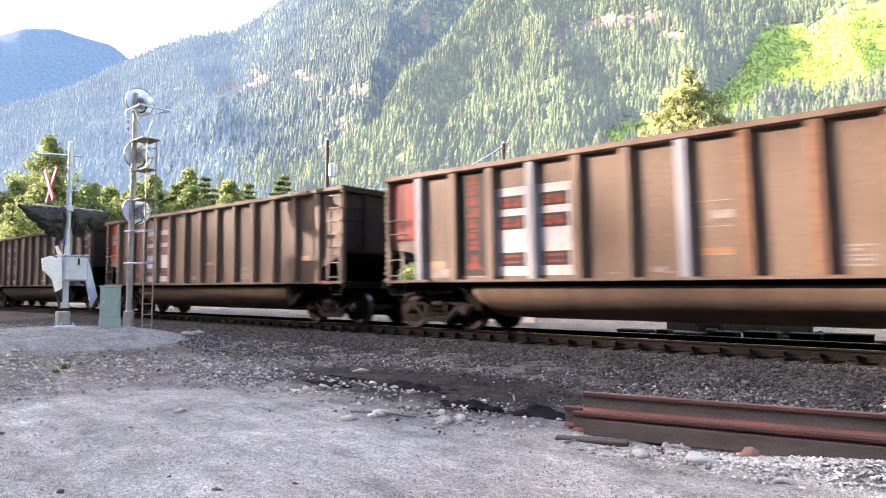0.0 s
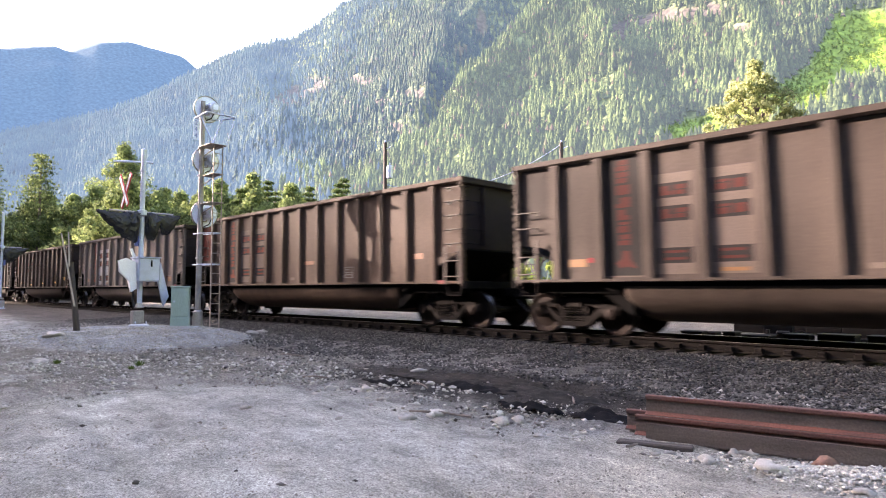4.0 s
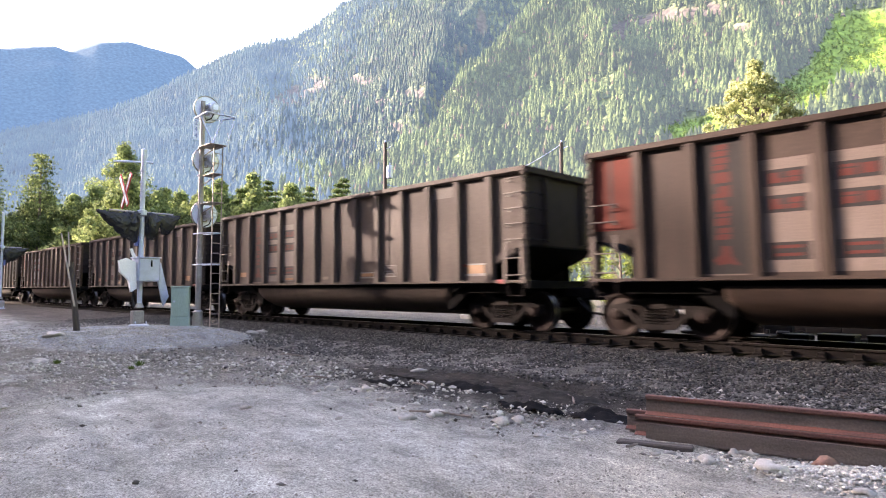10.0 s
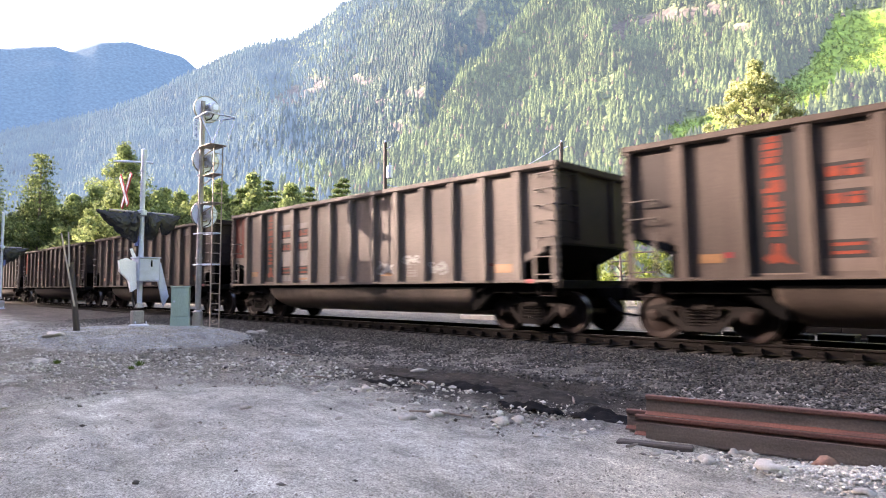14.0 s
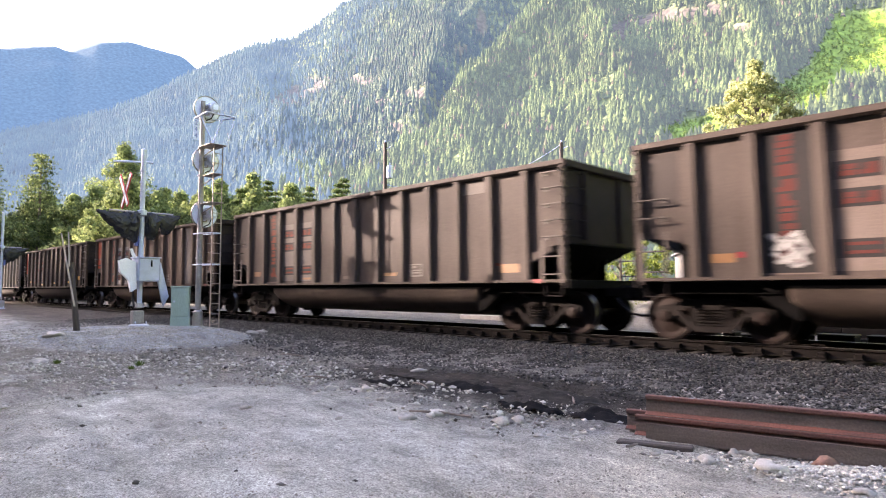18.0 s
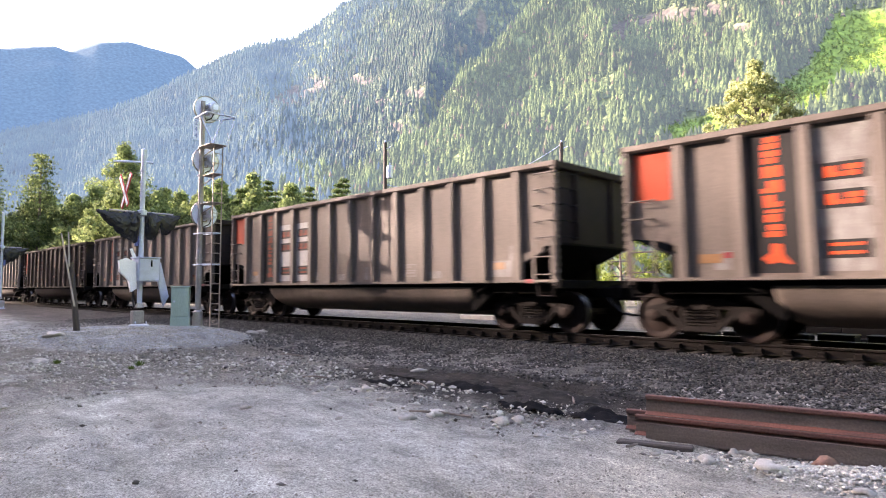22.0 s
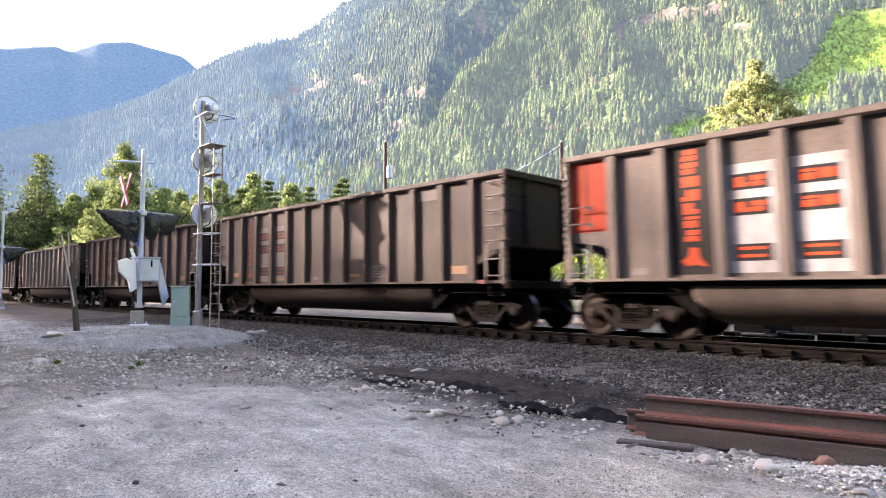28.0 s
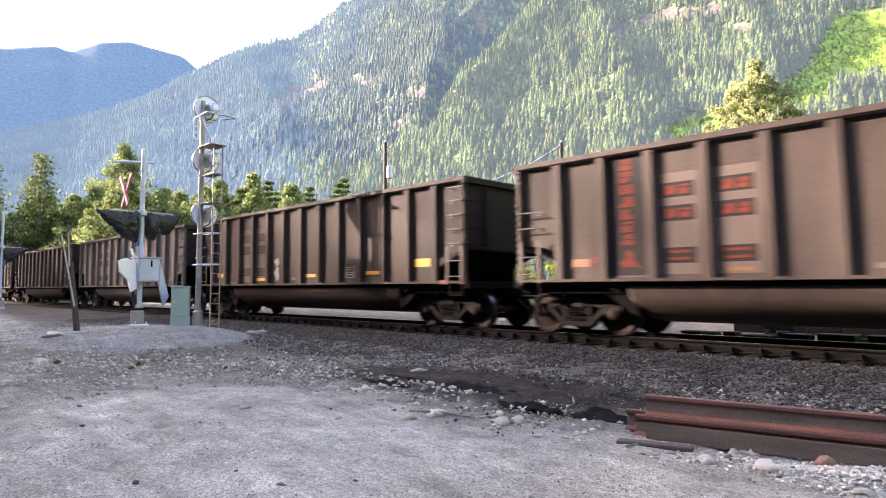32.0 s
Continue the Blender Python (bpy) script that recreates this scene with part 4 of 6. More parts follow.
def patch(panel, i, x0, x1, z0, z1, mat, name="paint_patch", lift=0.0):
    """A painted field on side panel i: x0 to x1 as shares of the clear width between the ribs, z above the rail."""
    a, b = EDGES[i] + (0.12 if i else 0.0), EDGES[i + 1] - (0.12 if i < 13 else 0.0)
    x0, x1 = a + (b - a) * x0, a + (b - a) * x1
    ob = part(name, plate_mesh(x1 - x0, z1 - z0, mat), None, panel)
    ob.matrix_basis = pose((x0 + x1) / 2, -SKIN - lift, (z0 + z1) / 2)
    return ob


SLOTS = (((0.0, 1.0, 0.04, 0.44), (0.15, 1.0, 0.52, 0.92)), ((0.0, 0.85, 0.05, 0.45), (0.0, 1.0, 0.53, 0.95)), ((0.05, 1.0, 0.1, 0.9),),
         ((0.0, 1.0, 0.05, 0.38), (0.3, 1.0, 0.38, 0.9)), ((0.0, 0.66, 0.06, 0.92), (0.66, 1.0, 0.06, 0.42)), ((0.0, 0.9, 0.06, 0.6), (0.1, 1.0, 0.7, 0.94)))


def emblem(panel, i, cx, z, mat):
    """A plain fan-shaped mark at the foot of the lettering."""
    key = "emblem" + mat.name
    if key not in STROKES:
        bm = prism([(-0.22, -0.06), (-0.08, 0.03), (-0.06, 0.19), (0.08, 0.17), (0.10, 0.0), (0.24, -0.17), (0.02, -0.12), (-0.1, -0.16)], -0.0035, 0)
        STROKES[key] = mesh_of(bm, mat, "emblem")
    ob = part("emblem", STROKES[key], None, panel)
    ob.matrix_basis = pose(EDGES[i] + (EDGES[i + 1] - EDGES[i]) * cx, -SKIN - 0.005, z)


def blob(seed, w, h):
    """Plain worn bars, set as one block, that stand for a painted letter."""
    bm = bmesh.new()
    for k, (x0, x1, z0, z1) in enumerate(SLOTS[seed % 6]):
        box((x0 - 0.5) * w, (x1 - 0.5) * w, -0.003 - 0.0004 * k, 0, (z0 - 0.5) * h, (z1 - 0.5) * h, 0, bm)
    return bm


STROKES = {}


def stroke(panel, i, cx, z, w, h, mat, seed, lift=0.005):
    key = (seed % 6, round(w, 2), round(h, 2), mat.name)
    if key not in STROKES:
        STROKES[key] = mesh_of(blob(seed % 6, w, h), mat, "lettering_stroke")
    ob = part("lettering_stroke", STROKES[key], None, panel)
    a, b = EDGES[i], EDGES[i + 1]
    ob.matrix_basis = pose(a + (b - a) * cx, -SKIN - lift, z)


def scribble(panel, i, cx, z, w, h, mat, seed, turns=5):
    """A sprayed scrawl: one looping band of paint."""
    rng = random.Random(seed)
    half = 0.055 if mat is M["blue"] else (0.028 if mat is M["spraywhite"] else 0.014)
    n = turns * 12
    pts = []
    for k in range(n):
        u = k / (n - 1)
        pts.append(Vector((w * (0.8 * (u - 0.5) + 0.16 * math.sin(u * turns * 9.2 + seed)), h * 0.42 * math.sin(u * turns * 6.3 + 0.7 * math.sin(u * 11 + seed)) * (0.6 + 0.4 * math.sin(seed + u * 7)) + rng.uniform(-0.02, 0.02) * h)))
    bm = bmesh.new()
    last = None
    for k in range(n):
        d = pts[min(k + 1, n - 1)] - pts[max(k - 1, 0)]
        d = Vector((-d.y, d.x)).normalized() * half * rng.uniform(0.75, 1.25)
        y = -0.004 - 0.0001 * k
        row = [bm.verts.new((pts[k].x + s * d.x, y, pts[k].y + s * d.y)) for s in (1, -1)]
        if last:
            bm.faces.new((last[0], last[1], row[1], row[0]))
        last = row
    ob = part("graffiti", bm, mat, panel, "sprayed scrawl")
    a, b = EDGES[i], EDGES[i + 1]
    ob.matrix_basis = pose(a + (b - a) * cx, -SKIN - 0.004, z)


def paint_car(n, panels, end="plain", strokes="orange", labels="white", tape="dull", faint=False, extras=()):
    """The common markings, each in the state that this car shows."""
    # end panel
    if end in ("orange", "red", "lightred"):
        patch(panels[0], 0, 0.02, 0.98, 2.12, 3.58, M[end], "end_field")
        patch(panels[0], 0, 0.42, 0.50, 2.3, 3.58, M["red"] if end == "orange" else M["ghost"], "end_stripe", 0.004)
    elif end in ("red_square", "orange_square"):
        patch(panels[0], 0, 0.12, 0.92, 2.62, 3.56, M[end.split("_")[0]], "end_field", 0.004)
        patch(panels[0], 0, 0.10, 0.94, 2.585, 2.618, M["grimy"], "end_field_edge", 0.003)
    elif end == "square":
        patch(panels[0], 0, 0.0, 0.98, 2.4, 3.56, M["grimy"], "end_field")
        patch(panels[0], 0, 0.12, 0.86, 2.48, 3.5, M["red"], "end_field", 0.004)
    else:
        patch(panels[0], 0, 0.12, 0.86, 2.48, 3.5, M["ghost"], "end_field")
    # black field with a column of lettering and a foot mark
    patch(panels[2], 2, 0.0, 1.0, 1.22, 3.56, M["black"], "name_field")
    if strokes:
        for k in range(7):
            stroke(panels[2], 2, 0.50, 3.40 - 0.245 * k, 0.25 + 0.05 * (k in (2, 3)), 0.235, M[strokes], k)
        emblem(panels[2], 2, 0.52, 1.53, M[strokes])
    patch(panels[2], 2, 0.0, 1.0, 1.20, 1.225, M["grimy"], "stripe", 0.004)
    # stencil fields: pale ground, dark plates with bars of writing
    tint = M[labels]
    for i in (3, 4):
        patch(panels[i], i, 0.0, 1.0, 1.24, 3.12, tint, "stencil_field")
        for z0, z1 in ((2.66, 2.94), (2.22, 2.51), (1.44, 1.73)):
            patch(panels[i], i, 0.10, 0.90, z0, z1, M["black"], "stencil_plate", 0.004)
            if strokes and labels != "ghost":
                zm = (z0 + z1) / 2
                if z0 > 2:
                    for cx in (0.37, 0.63):
                        stroke(panels[i], i, cx, zm, 0.21, 0.2, M[strokes], n + i + int(cx * 10), 0.009)
                else:
                    for dz in (-0.06, 0.07):
                        patch(panels[i], i, 0.22, 0.76, zm + dz - 0.025, zm + dz + 0.025, M[strokes], "writing_bar", 0.008)
    ob = part("end_reflector", plate_mesh(0.2, 0.09, M["redtape"]), None, panels[13], "red reflector tape")
    ob.matrix_basis = pose(HALF - 0.71, -SIDE - 0.022, SILL + 0.0)
    # small plates and tapes near the foot of the side
    patch(panels[6], 6, 0.35, 0.68, 1.27, 1.36, M["white"] if labels in ("white", "cleanwhite") else M["grimy"], "data_plate")
    for z0, z1, x0, x1 in ((1.30, 1.33, 0.2, 0.75), (1.60, 1.63, 0.2, 0.75), (1.45, 1.475, 0.2, 0.75), (1.3, 1.63, 0.2, 0.25), (1.3, 1.63, 0.70, 0.75), (1.38, 1.42, 0.3, 0.65), (1.53, 1.57, 0.3, 0.5)):
        patch(panels[9], 9, x0, x1, z0, z1, M["white"] if labels != "ghost" else M["pale"], "data_table")
    if tape == "yellow":
        for i, x0, x1, z0, z1 in ((1, 0.2, 0.75, 1.42, 1.56), (4, 0.1, 0.85, 1.27, 1.36), (7, 0.1, 0.85, 1.35, 1.45), (10, 0.1, 0.85, 1.38, 1.48), (12, 0.1, 0.85, 1.55, 1.76)):
            patch(panels[i], i, x0, x1, z0, z1, M["yellow"], "reflector", 0.005)
    elif tape == "dull":
        for i, x0, x1, z0, z1 in ((1, 0.2, 0.72, 1.42, 1.58), (4, 0.2, 0.8, 1.28, 1.345), (8, 0.15, 0.8, 1.33, 1.42), (12, 0.2, 0.85, 1.34, 1.54)):
            patch(panels[i], i, x0, x1, z0, z1, M["dull_yellow"], "reflector", 0.005)
        patch(panels[12], 12, 0.02, 0.16, 1.5, 1.57, M["red"], "reflector", 0.005)
        patch(panels[1], 1, 0.76, 0.92, 1.5, 1.6, M["redmark"], "red_mark", 0.005)
    elif tape == "faded":
        for i, x0, x1, z0, z1 in ((7, 0.1, 0.8, 1.75, 1.86), (12, 0.15, 0.6, 1.75, 1.9)):
            patch(panels[i], i, x0, x1, z0, z1, M["rusttape"], "reflector", 0.005)
    if faint:
        patch(panels[11], 11, 0.02, 0.98, 3.25, 3.52, M["pale"], "faded_field")
    for kind, i, *rest in extras:
        if kind == "white":
            patch(panels[i], i, *rest, M["white"], "white_patch", 0.003)
        elif kind == "sheet":
            patch(panels[i], i, 0.0, 1.0, 1.22, 3.55, M["pale"], "pale_field")
        elif kind == "scrawl":
            scribble(panels[i], i, 0.5, rest[0], rest[1], rest[2], M[rest[3]], n * 7 + i)
        elif kind == "oval":
            stroke(panels[i], i, 0.5, rest[0], rest[1], rest[2], M["white"], 1, 0.01)
        elif kind == "hopper":
            patch(panels[i], i, *rest, M["dull_yellow"], "reflector", 0.006)


M["redmark"] = material("red_spot_paint", (0.16, 0.015, 0.022), 0.6, 0.0, (0.12, 0.014, 0.018), 5, 0.5, spec=0.12)
M["redtape"] = material("red_reflector_tape", (0.075, 0.01, 0.011), 0.4, 0.0, (0.35, 0.02, 0.03), 5, 0.5)
M["faintpale"] = material("scuffed_brown_paint", (0.07, 0.055, 0.047), 0.6, 0.0, (0.045, 0.033, 0.027), 3, 0.8, 40, 0.1, 0.003, streak=(1, 1, 0.3), spec=0.12)
M["letter"] = material("worn_red_lettering", (0.13, 0.021, 0.009), 0.7, 0.0, (0.055, 0.017, 0.012), 5, 0.9, 30, 0.1, 0.003, spec=0.12)
M["ghost"] = material("faded_dark_paint", (0.032, 0.026, 0.0235), 0.6, 0.0, (0.024, 0.019, 0.017), 2, 0.7, 40, 0.1, 0.003, streak=(1, 1, 0.3), spec=0.12)
M["pale"] = material("pale_scuffed_paint", (0.10, 0.09, 0.083), 0.55, 0.0, (0.08, 0.066, 0.057), 3, 0.8, 40, 0.1, 0.003, streak=(1, 1, 0.3), spec=0.12)
M["rusttape"] = material("orange_faded_tape", (0.13, 0.045, 0.02), 0.6, 0.0, (0.2, 0.1, 0.06), 4, 0.7)
M["blue"] = material("blue_spray_paint", (0.10, 0.30, 0.42), 0.5, 0.0, (0.08, 0.2, 0.3), 4, 0.6)
M["spraywhite"] = material("white_spray_paint", (0.26, 0.26, 0.25), 0.6, 0.0, (0.12, 0.115, 0.11), 9, 0.9, spec=0.12)
M["darkspray"] = material("thin_dark_spray", (0.11, 0.07, 0.06), 0.5, 0.0, (0.08, 0.05, 0.05), 6, 0.7)

BITS = (("white", 5, 0.1, 0.3, 1.25, 1.5), ("white", 6, 0.3, 0.7, 1.24, 1.42), ("white", 7, 0.6, 0.9, 1.24, 1.6), ("white", 10, 0.05, 0.6, 1.24, 1.42))
TAIL = (("white", 12, 0.1, 0.9, 1.25, 1.62), ("white", 12, 0.78, 0.98, 1.6, 1.95), ("hopper", 12, 0.2, 0.62, 1.42, 1.58))
STYLE = {
    0: (4, "lightred", "orange", "cleanwhite", "none", False, (("white", 1, 0.0, 1.0, 1.22, 1.42), ("hopper", 1, 0.25, 0.75, 1.42, 1.6), ("white", 1, 0.0, 0.2, 1.42, 1.6), ("white", 7, 0.4, 0.88, 2.16, 2.3), ("white", 7, 0.0, 0.9, 2.46, 2.475),
                                                         ("white", 7, 0.05, 0.85, 2.02, 2.035), ("hopper", 7, 0.1, 0.82, 1.56, 1.66), ("white", 7, 0.1, 0.82, 1.535, 1.56), ("white", 5, 0.6, 0.9, 1.25, 1.27), ("white", 6, 0.6, 0.9, 1.25, 1.27), ("white", 2, 0.1, 0.9, 1.23, 1.25))),
    1: (4, "orange", "orange", "cleanwhite", "faded", False, (("oval", 0, 2.95, 0.55, 0.45), ("white", 6, 0.3, 0.7, 1.3, 1.4))),
    2: (1, "plain", "dullred", "grimy", "dull", True, ()),
    3: (3, "plain", "orange", "faintpale", "yellow", False, (("scrawl", 13, 3.2, 0.8, 0.35, "blue"), ("scrawl", 5, 1.5, 0.42, 0.5, "blue"), ("scrawl", 7, 1.62, 0.6, 0.6, "blue"), ("scrawl", 8, 1.55, 0.6, 0.5, "blue"))),
    4: (1, "plain", "dullred", "grimy", "dull", True, ()),
    6: (2, "plain", "orange", "cleanwhite", "dull", True, (("white", 12, 0.1, 0.9, 1.56, 1.62),)),
    7: (3, "red", "orange", "faintpale", "yellow", False, ()),
    8: (1, "plain", "dullred", "grimy", "dull", True, ()),
    9: (2, "square", "orange", "white", "none", False, BITS + TAIL + (("white", 1, 0.05, 0.95, 1.24, 1.62), ("hopper", 1, 0.12, 0.6, 1.4, 1.6), ("scrawl", 11, 1.9, 0.7, 0.6, "darkspray"))),
    10: (3, "red", "dullred", "grimy", "faded", False, ()),
    11: (1, "plain", "dullred", "pale", "dull", True, (("white", 12, 0.1, 0.9, 1.28, 1.34), ("white", 12, 0.1, 0.9, 1.54, 1.58), ("white", 8, 0.1, 0.85, 1.28, 1.32), ("white", 8, 0.1, 0.85, 1.42, 1.45))),
    12: (1, "plain", "dullred", "grimy", "dull", True, ()),
    13: (0, "square", "orange", "white", "none", False, BITS + TAIL + (("white", 1, 0.05, 0.95, 1.24, 1.62), ("hopper", 1, 0.12, 0.6, 1.4, 1.6))),
    14: (1, "plain", "orange", "faintpale", "dull", True, ()),
    15: (2, "red", "orange", "white", "dull", True, (("scrawl", 8, 1.55, 0.8, 0.45, "spraywhite"), ("scrawl", 10, 1.5, 0.7, 0.4, "spraywhite"), ("scrawl", 9, 1.75, 0.7, 0.25, "spraywhite"))),
    17: (3, "orange", "orange", "grimy", "faded", False, ()),
    18: (1, "plain", "dullred", "grimy", "dull", True, (("scrawl", 2, 1.7, 0.6, 0.5, "spraywhite"), ("scrawl", 2, 1.45, 0.5, 0.3, "spraywhite"))),
    19: (1, "plain", "orange", "pale", "dull", True, ()),
    20: (0, "orange", "orange", "white", "faded", False, (("sheet", 11),)),
    21: (3, "orange", "orange", "faintpale", "yellow", False, ()),
    22: (2, "orange_square", "bright", "white", "dull", True, (("white", 1, 0.55, 0.9, 1.3, 1.62), ("white", 3, 0.0, 1.0, 3.0, 3.52))),
    23: (2, "orange_square", "orange", "cleanwhite", "none", False, BITS + TAIL + (("white", 1, 0.0, 0.95, 1.24, 1.46), ("hopper", 1, 0.35, 0.75, 1.46, 1.6), ("white", 1, 0.0, 0.15, 1.46, 1.7))),
    24: (2, "plain", "orange", "white", "dull", True, ()),
    25: (3, "orange", "orange", "faintpale", "faded", False, ()),
    26: (2, "plain", "dullred", "white", "dull", True, ()),
    28: (2, "orange", "bright", "cleanwhite", "faded", False, (("white", 1, 0.3, 0.7, 1.24, 1.36),)),
    29: (1, "plain", "orange", "pale", "dull", True, ()),
    30: (1, "plain", "orange", "faintpale", "dull", False, ()),
    31: (2, "red_square", "dullred", "white", "none", False, BITS + TAIL),
    32: (1, "plain", "orange", "grimy", "dull", True, ()),
    33: (3, "plain", "dullred", "faintpale", "yellow", False, (("scrawl", 5, 1.5, 0.3, 0.6, "spraywhite"), ("scrawl", 5, 1.9, 0.3, 0.3, "spraywhite"))),
}
M["dullred"] = material("dull_red_paint", (0.055, 0.012, 0.009), 0.7, 0.0, (0.045, 0.016, 0.013), 3, 0.7, 40, 0.1, 0.003, spec=0.12)
M["bright"] = material("bright_orange_paint", (0.33, 0.043, 0.012), 0.6, 0.0, (0.40, 0.065, 0.022), 3, 0.5, 40, 0.1, 0.003, spec=0.12)
COATS = ("rusty brown", "grey-brown", "pale dusty tan", "dark red-brown", "faded tan-brown")
ENDS = {"orange": "orange end panel", "red": "red end panel", "lightred": "faded red end panel", "square": "white-edged red end panel", "red_square": "red end square", "orange_square": "orange end square", "plain": "plain end panel"}
PLAIN = ((1, "plain", "dullred", "grimy", "dull", True, ()), (0, "red", "orange", "grimy", "faded", False, ()), (2, "plain", "orange", "white", "dull", True, ()), (3, "red", "dullred", "ghost", "faded", False, ()))


def build_train():
    for n in range(-2, 38):
        coat, end, strokes, labels, tape, faint, extras = STYLE.get(n, PLAIN[n % 4])
        say = "%s ribbed bathtub gondola car with %s%s" % (COATS[coat], ENDS[end], ", yellow reflectors" if tape == "yellow" else "")
        strokes = "letter" if strokes == "orange" else strokes
        car, panels = gondola(n, coat, say)
        paint_car(n, panels, end, strokes, labels, tape, faint, extras)


build_train()


# ---- loose rails, stones and scraps in front of the track ----
def loose_rails():
    side = [(p, q + 0.185) for p, q in RAIL]
    way = 12.5
    for name_at, length, roll, label in (((-2.84, -7.24, -0.415), 12.0, 90, "rusty loose rail on its side in the gravel"),
                                         ((-3.0, -7.12, -0.405), 12.0, 0, "rusty loose rail lying upright beside the track"),
                                         ((-2.8, -6.97, -0.395), 12.0, 0, "rust-red loose rail lying upright in the stack"),
                                         ((-3.14, -7.03, -0.385), 0.9, 0, "short rusty rail stub under the stack"),
                                         ((-2.93, -7.045, -0.222), 12.0, 0, "rust-red loose rail on top of the stack")):
        bm = prism(side, 0, length, "x")
        if roll:
            bmesh.ops.rotate(bm, verts=bm.verts, cent=(0, 0, 0), matrix=Matrix.Rotation(radians(-90), 3, "X"))
            bmesh.ops.translate(bm, verts=bm.verts, vec=(0, 0, 0.078))
        bmesh.ops.bevel(bm, geom=[e for e in bm.edges if e.calc_length() > 5], offset=0.003, segments=1, affect="EDGES")
        ob = part("loose_rail", bm, [M["rust"], M["greyrust"]])
        for poly in ob.data.polygons:
            flat = abs(poly.normal.z) < 0.5 and abs(poly.normal.x) < 0.5
            poly.material_index = 1 if (flat and poly.center.z < 0.13 if not roll else poly.normal.y < -0.5) else 0
        ob.matrix_basis = pose(*name_at, 0, 0, way)
        if not roll and length > 5:
            for k in range(4):
                part("chalk_mark", box(0.0, 0.05 - 0.01 * (k % 2), -0.022, 0.018, 0.1852, 0.1862), M["spraywhite"], ob, "faded white chalk mark").location = (0.18 + 0.075 * k + 0.05 * (k // 2), 0, 0)
        tagged(ob, label, "rail", "stack of loose rails")
    for x, y, n in ((-2.85, -7.3, 0), (1.5, -6.2, 1), (6.0, -5.1, 2)):
        ob = part("dunnage_timber", box(-0.32, 0.32, -0.06, 0.06, -0.03, 0.045, 0.012), M["tar"])
        ob.matrix_basis = pose(-2.68, -7.40, -0.43, 0, 0, way + 8) if n == 0 else pose(x + 0.12, y + 0.2, -0.43, 0, 0, way + 75)
        tagged(ob, "dark weathered timber under the loose rails", "timber", "dunnage under the rails")


loose_rails()


def stone_mesh(seed, flat=0.6):
    rng = random.Random(seed)
    bm = bmesh.new()
    bmesh.ops.create_icosphere(bm, subdivisions=2, radius=0.5)
    off = Vector((rng.uniform(0, 50), 0, 0))
    for v in bm.verts:
        v.co *= 1 + 0.75 * noise.noise(v.co * 2.0 + off) + 0.45 * noise.noise(v.co * 4.3 + off)
        v.co.z *= flat
    return mesh_of(bm, M["stone"], "stone", True)


STONES = ((-7.87, -5.42, 0.21), (-6.92, -7.42, 0.12), (-6.9, -7.26, 0.14), (-7.26, -7.61, 0.12), (-6.19, -6.33, 0.11), (-6.68, -6.3, 0.11), (-6.42, -6.27, 0.08),
          (-6.15, -7.63, 0.11), (-5.14, -8.11, 0.13), (-5.08, -7.74, 0.19), (-4.21, -7.34, 0.11), (-4.3, -7.52, 0.15), (-3.64, -7.81, 0.08), (-3.58, -7.68, 0.06),
          (-4.56, -7.3, 0.09), (-2.29, -6.98, 0.18), (-1.73, -7.40, 0.19), (-1.45, -7.02, 0.17), (-2.17, -7.5, 0.13), (-2.56, -7.61, 0.08), (-2.01, -7.0, 0.13))
STONES_FAR = ((-2.06, -7.07, 0.1), (-2.49, -7.5, 0.09), (-17.0, -3.2, 0.3), (-16.4, -3.9, 0.26), (-13.85, -9.57, 0.28), (-16.32, -8.8, 0.36), (-27.5, -7.4, 0.4), (-9.18, -7.8, 0.12),
              (-6.85, -9.08, 0.09), (-5.61, -8.66, 0.07), (-5.76, -6.11, 0.08), (-9.22, -8.68, 0.12), (-1.05, -7.65, 0.11), (-2.11, -7.1, 0.08), (-1.75, -6.9, 0.08), (-7.0, -8.01, 0.1))


def stones():
    shapes = [stone_mesh(k, 0.36 + 0.07 * (k % 4)) for k in range(7)]
    rng = random.Random(8)
    for i, (x, y, s) in enumerate(STONES + STONES_FAR):
        z = float(ground_z(x, y))
        ob = new("stone", shapes[i % 7])
        ob.matrix_basis = pose(x, y, z + s * 0.06, 0, 0, rng.uniform(0, 360)) @ Matrix.Diagonal((s * 1.3, s * 1.1, s * (1.1 if s > 0.16 else 1.5), 1))
        if i == 17:
            ob.data = ob.data.copy()
            ob.data.materials[0] = M["brownstone"]
            tagged(ob, "red-brown stone on the pebble heap", "stone", "stones on the yard")
            continue
        tagged(ob, "rounded pale river stone lying in the gravel", "stone", "stones on the yard")


stones()


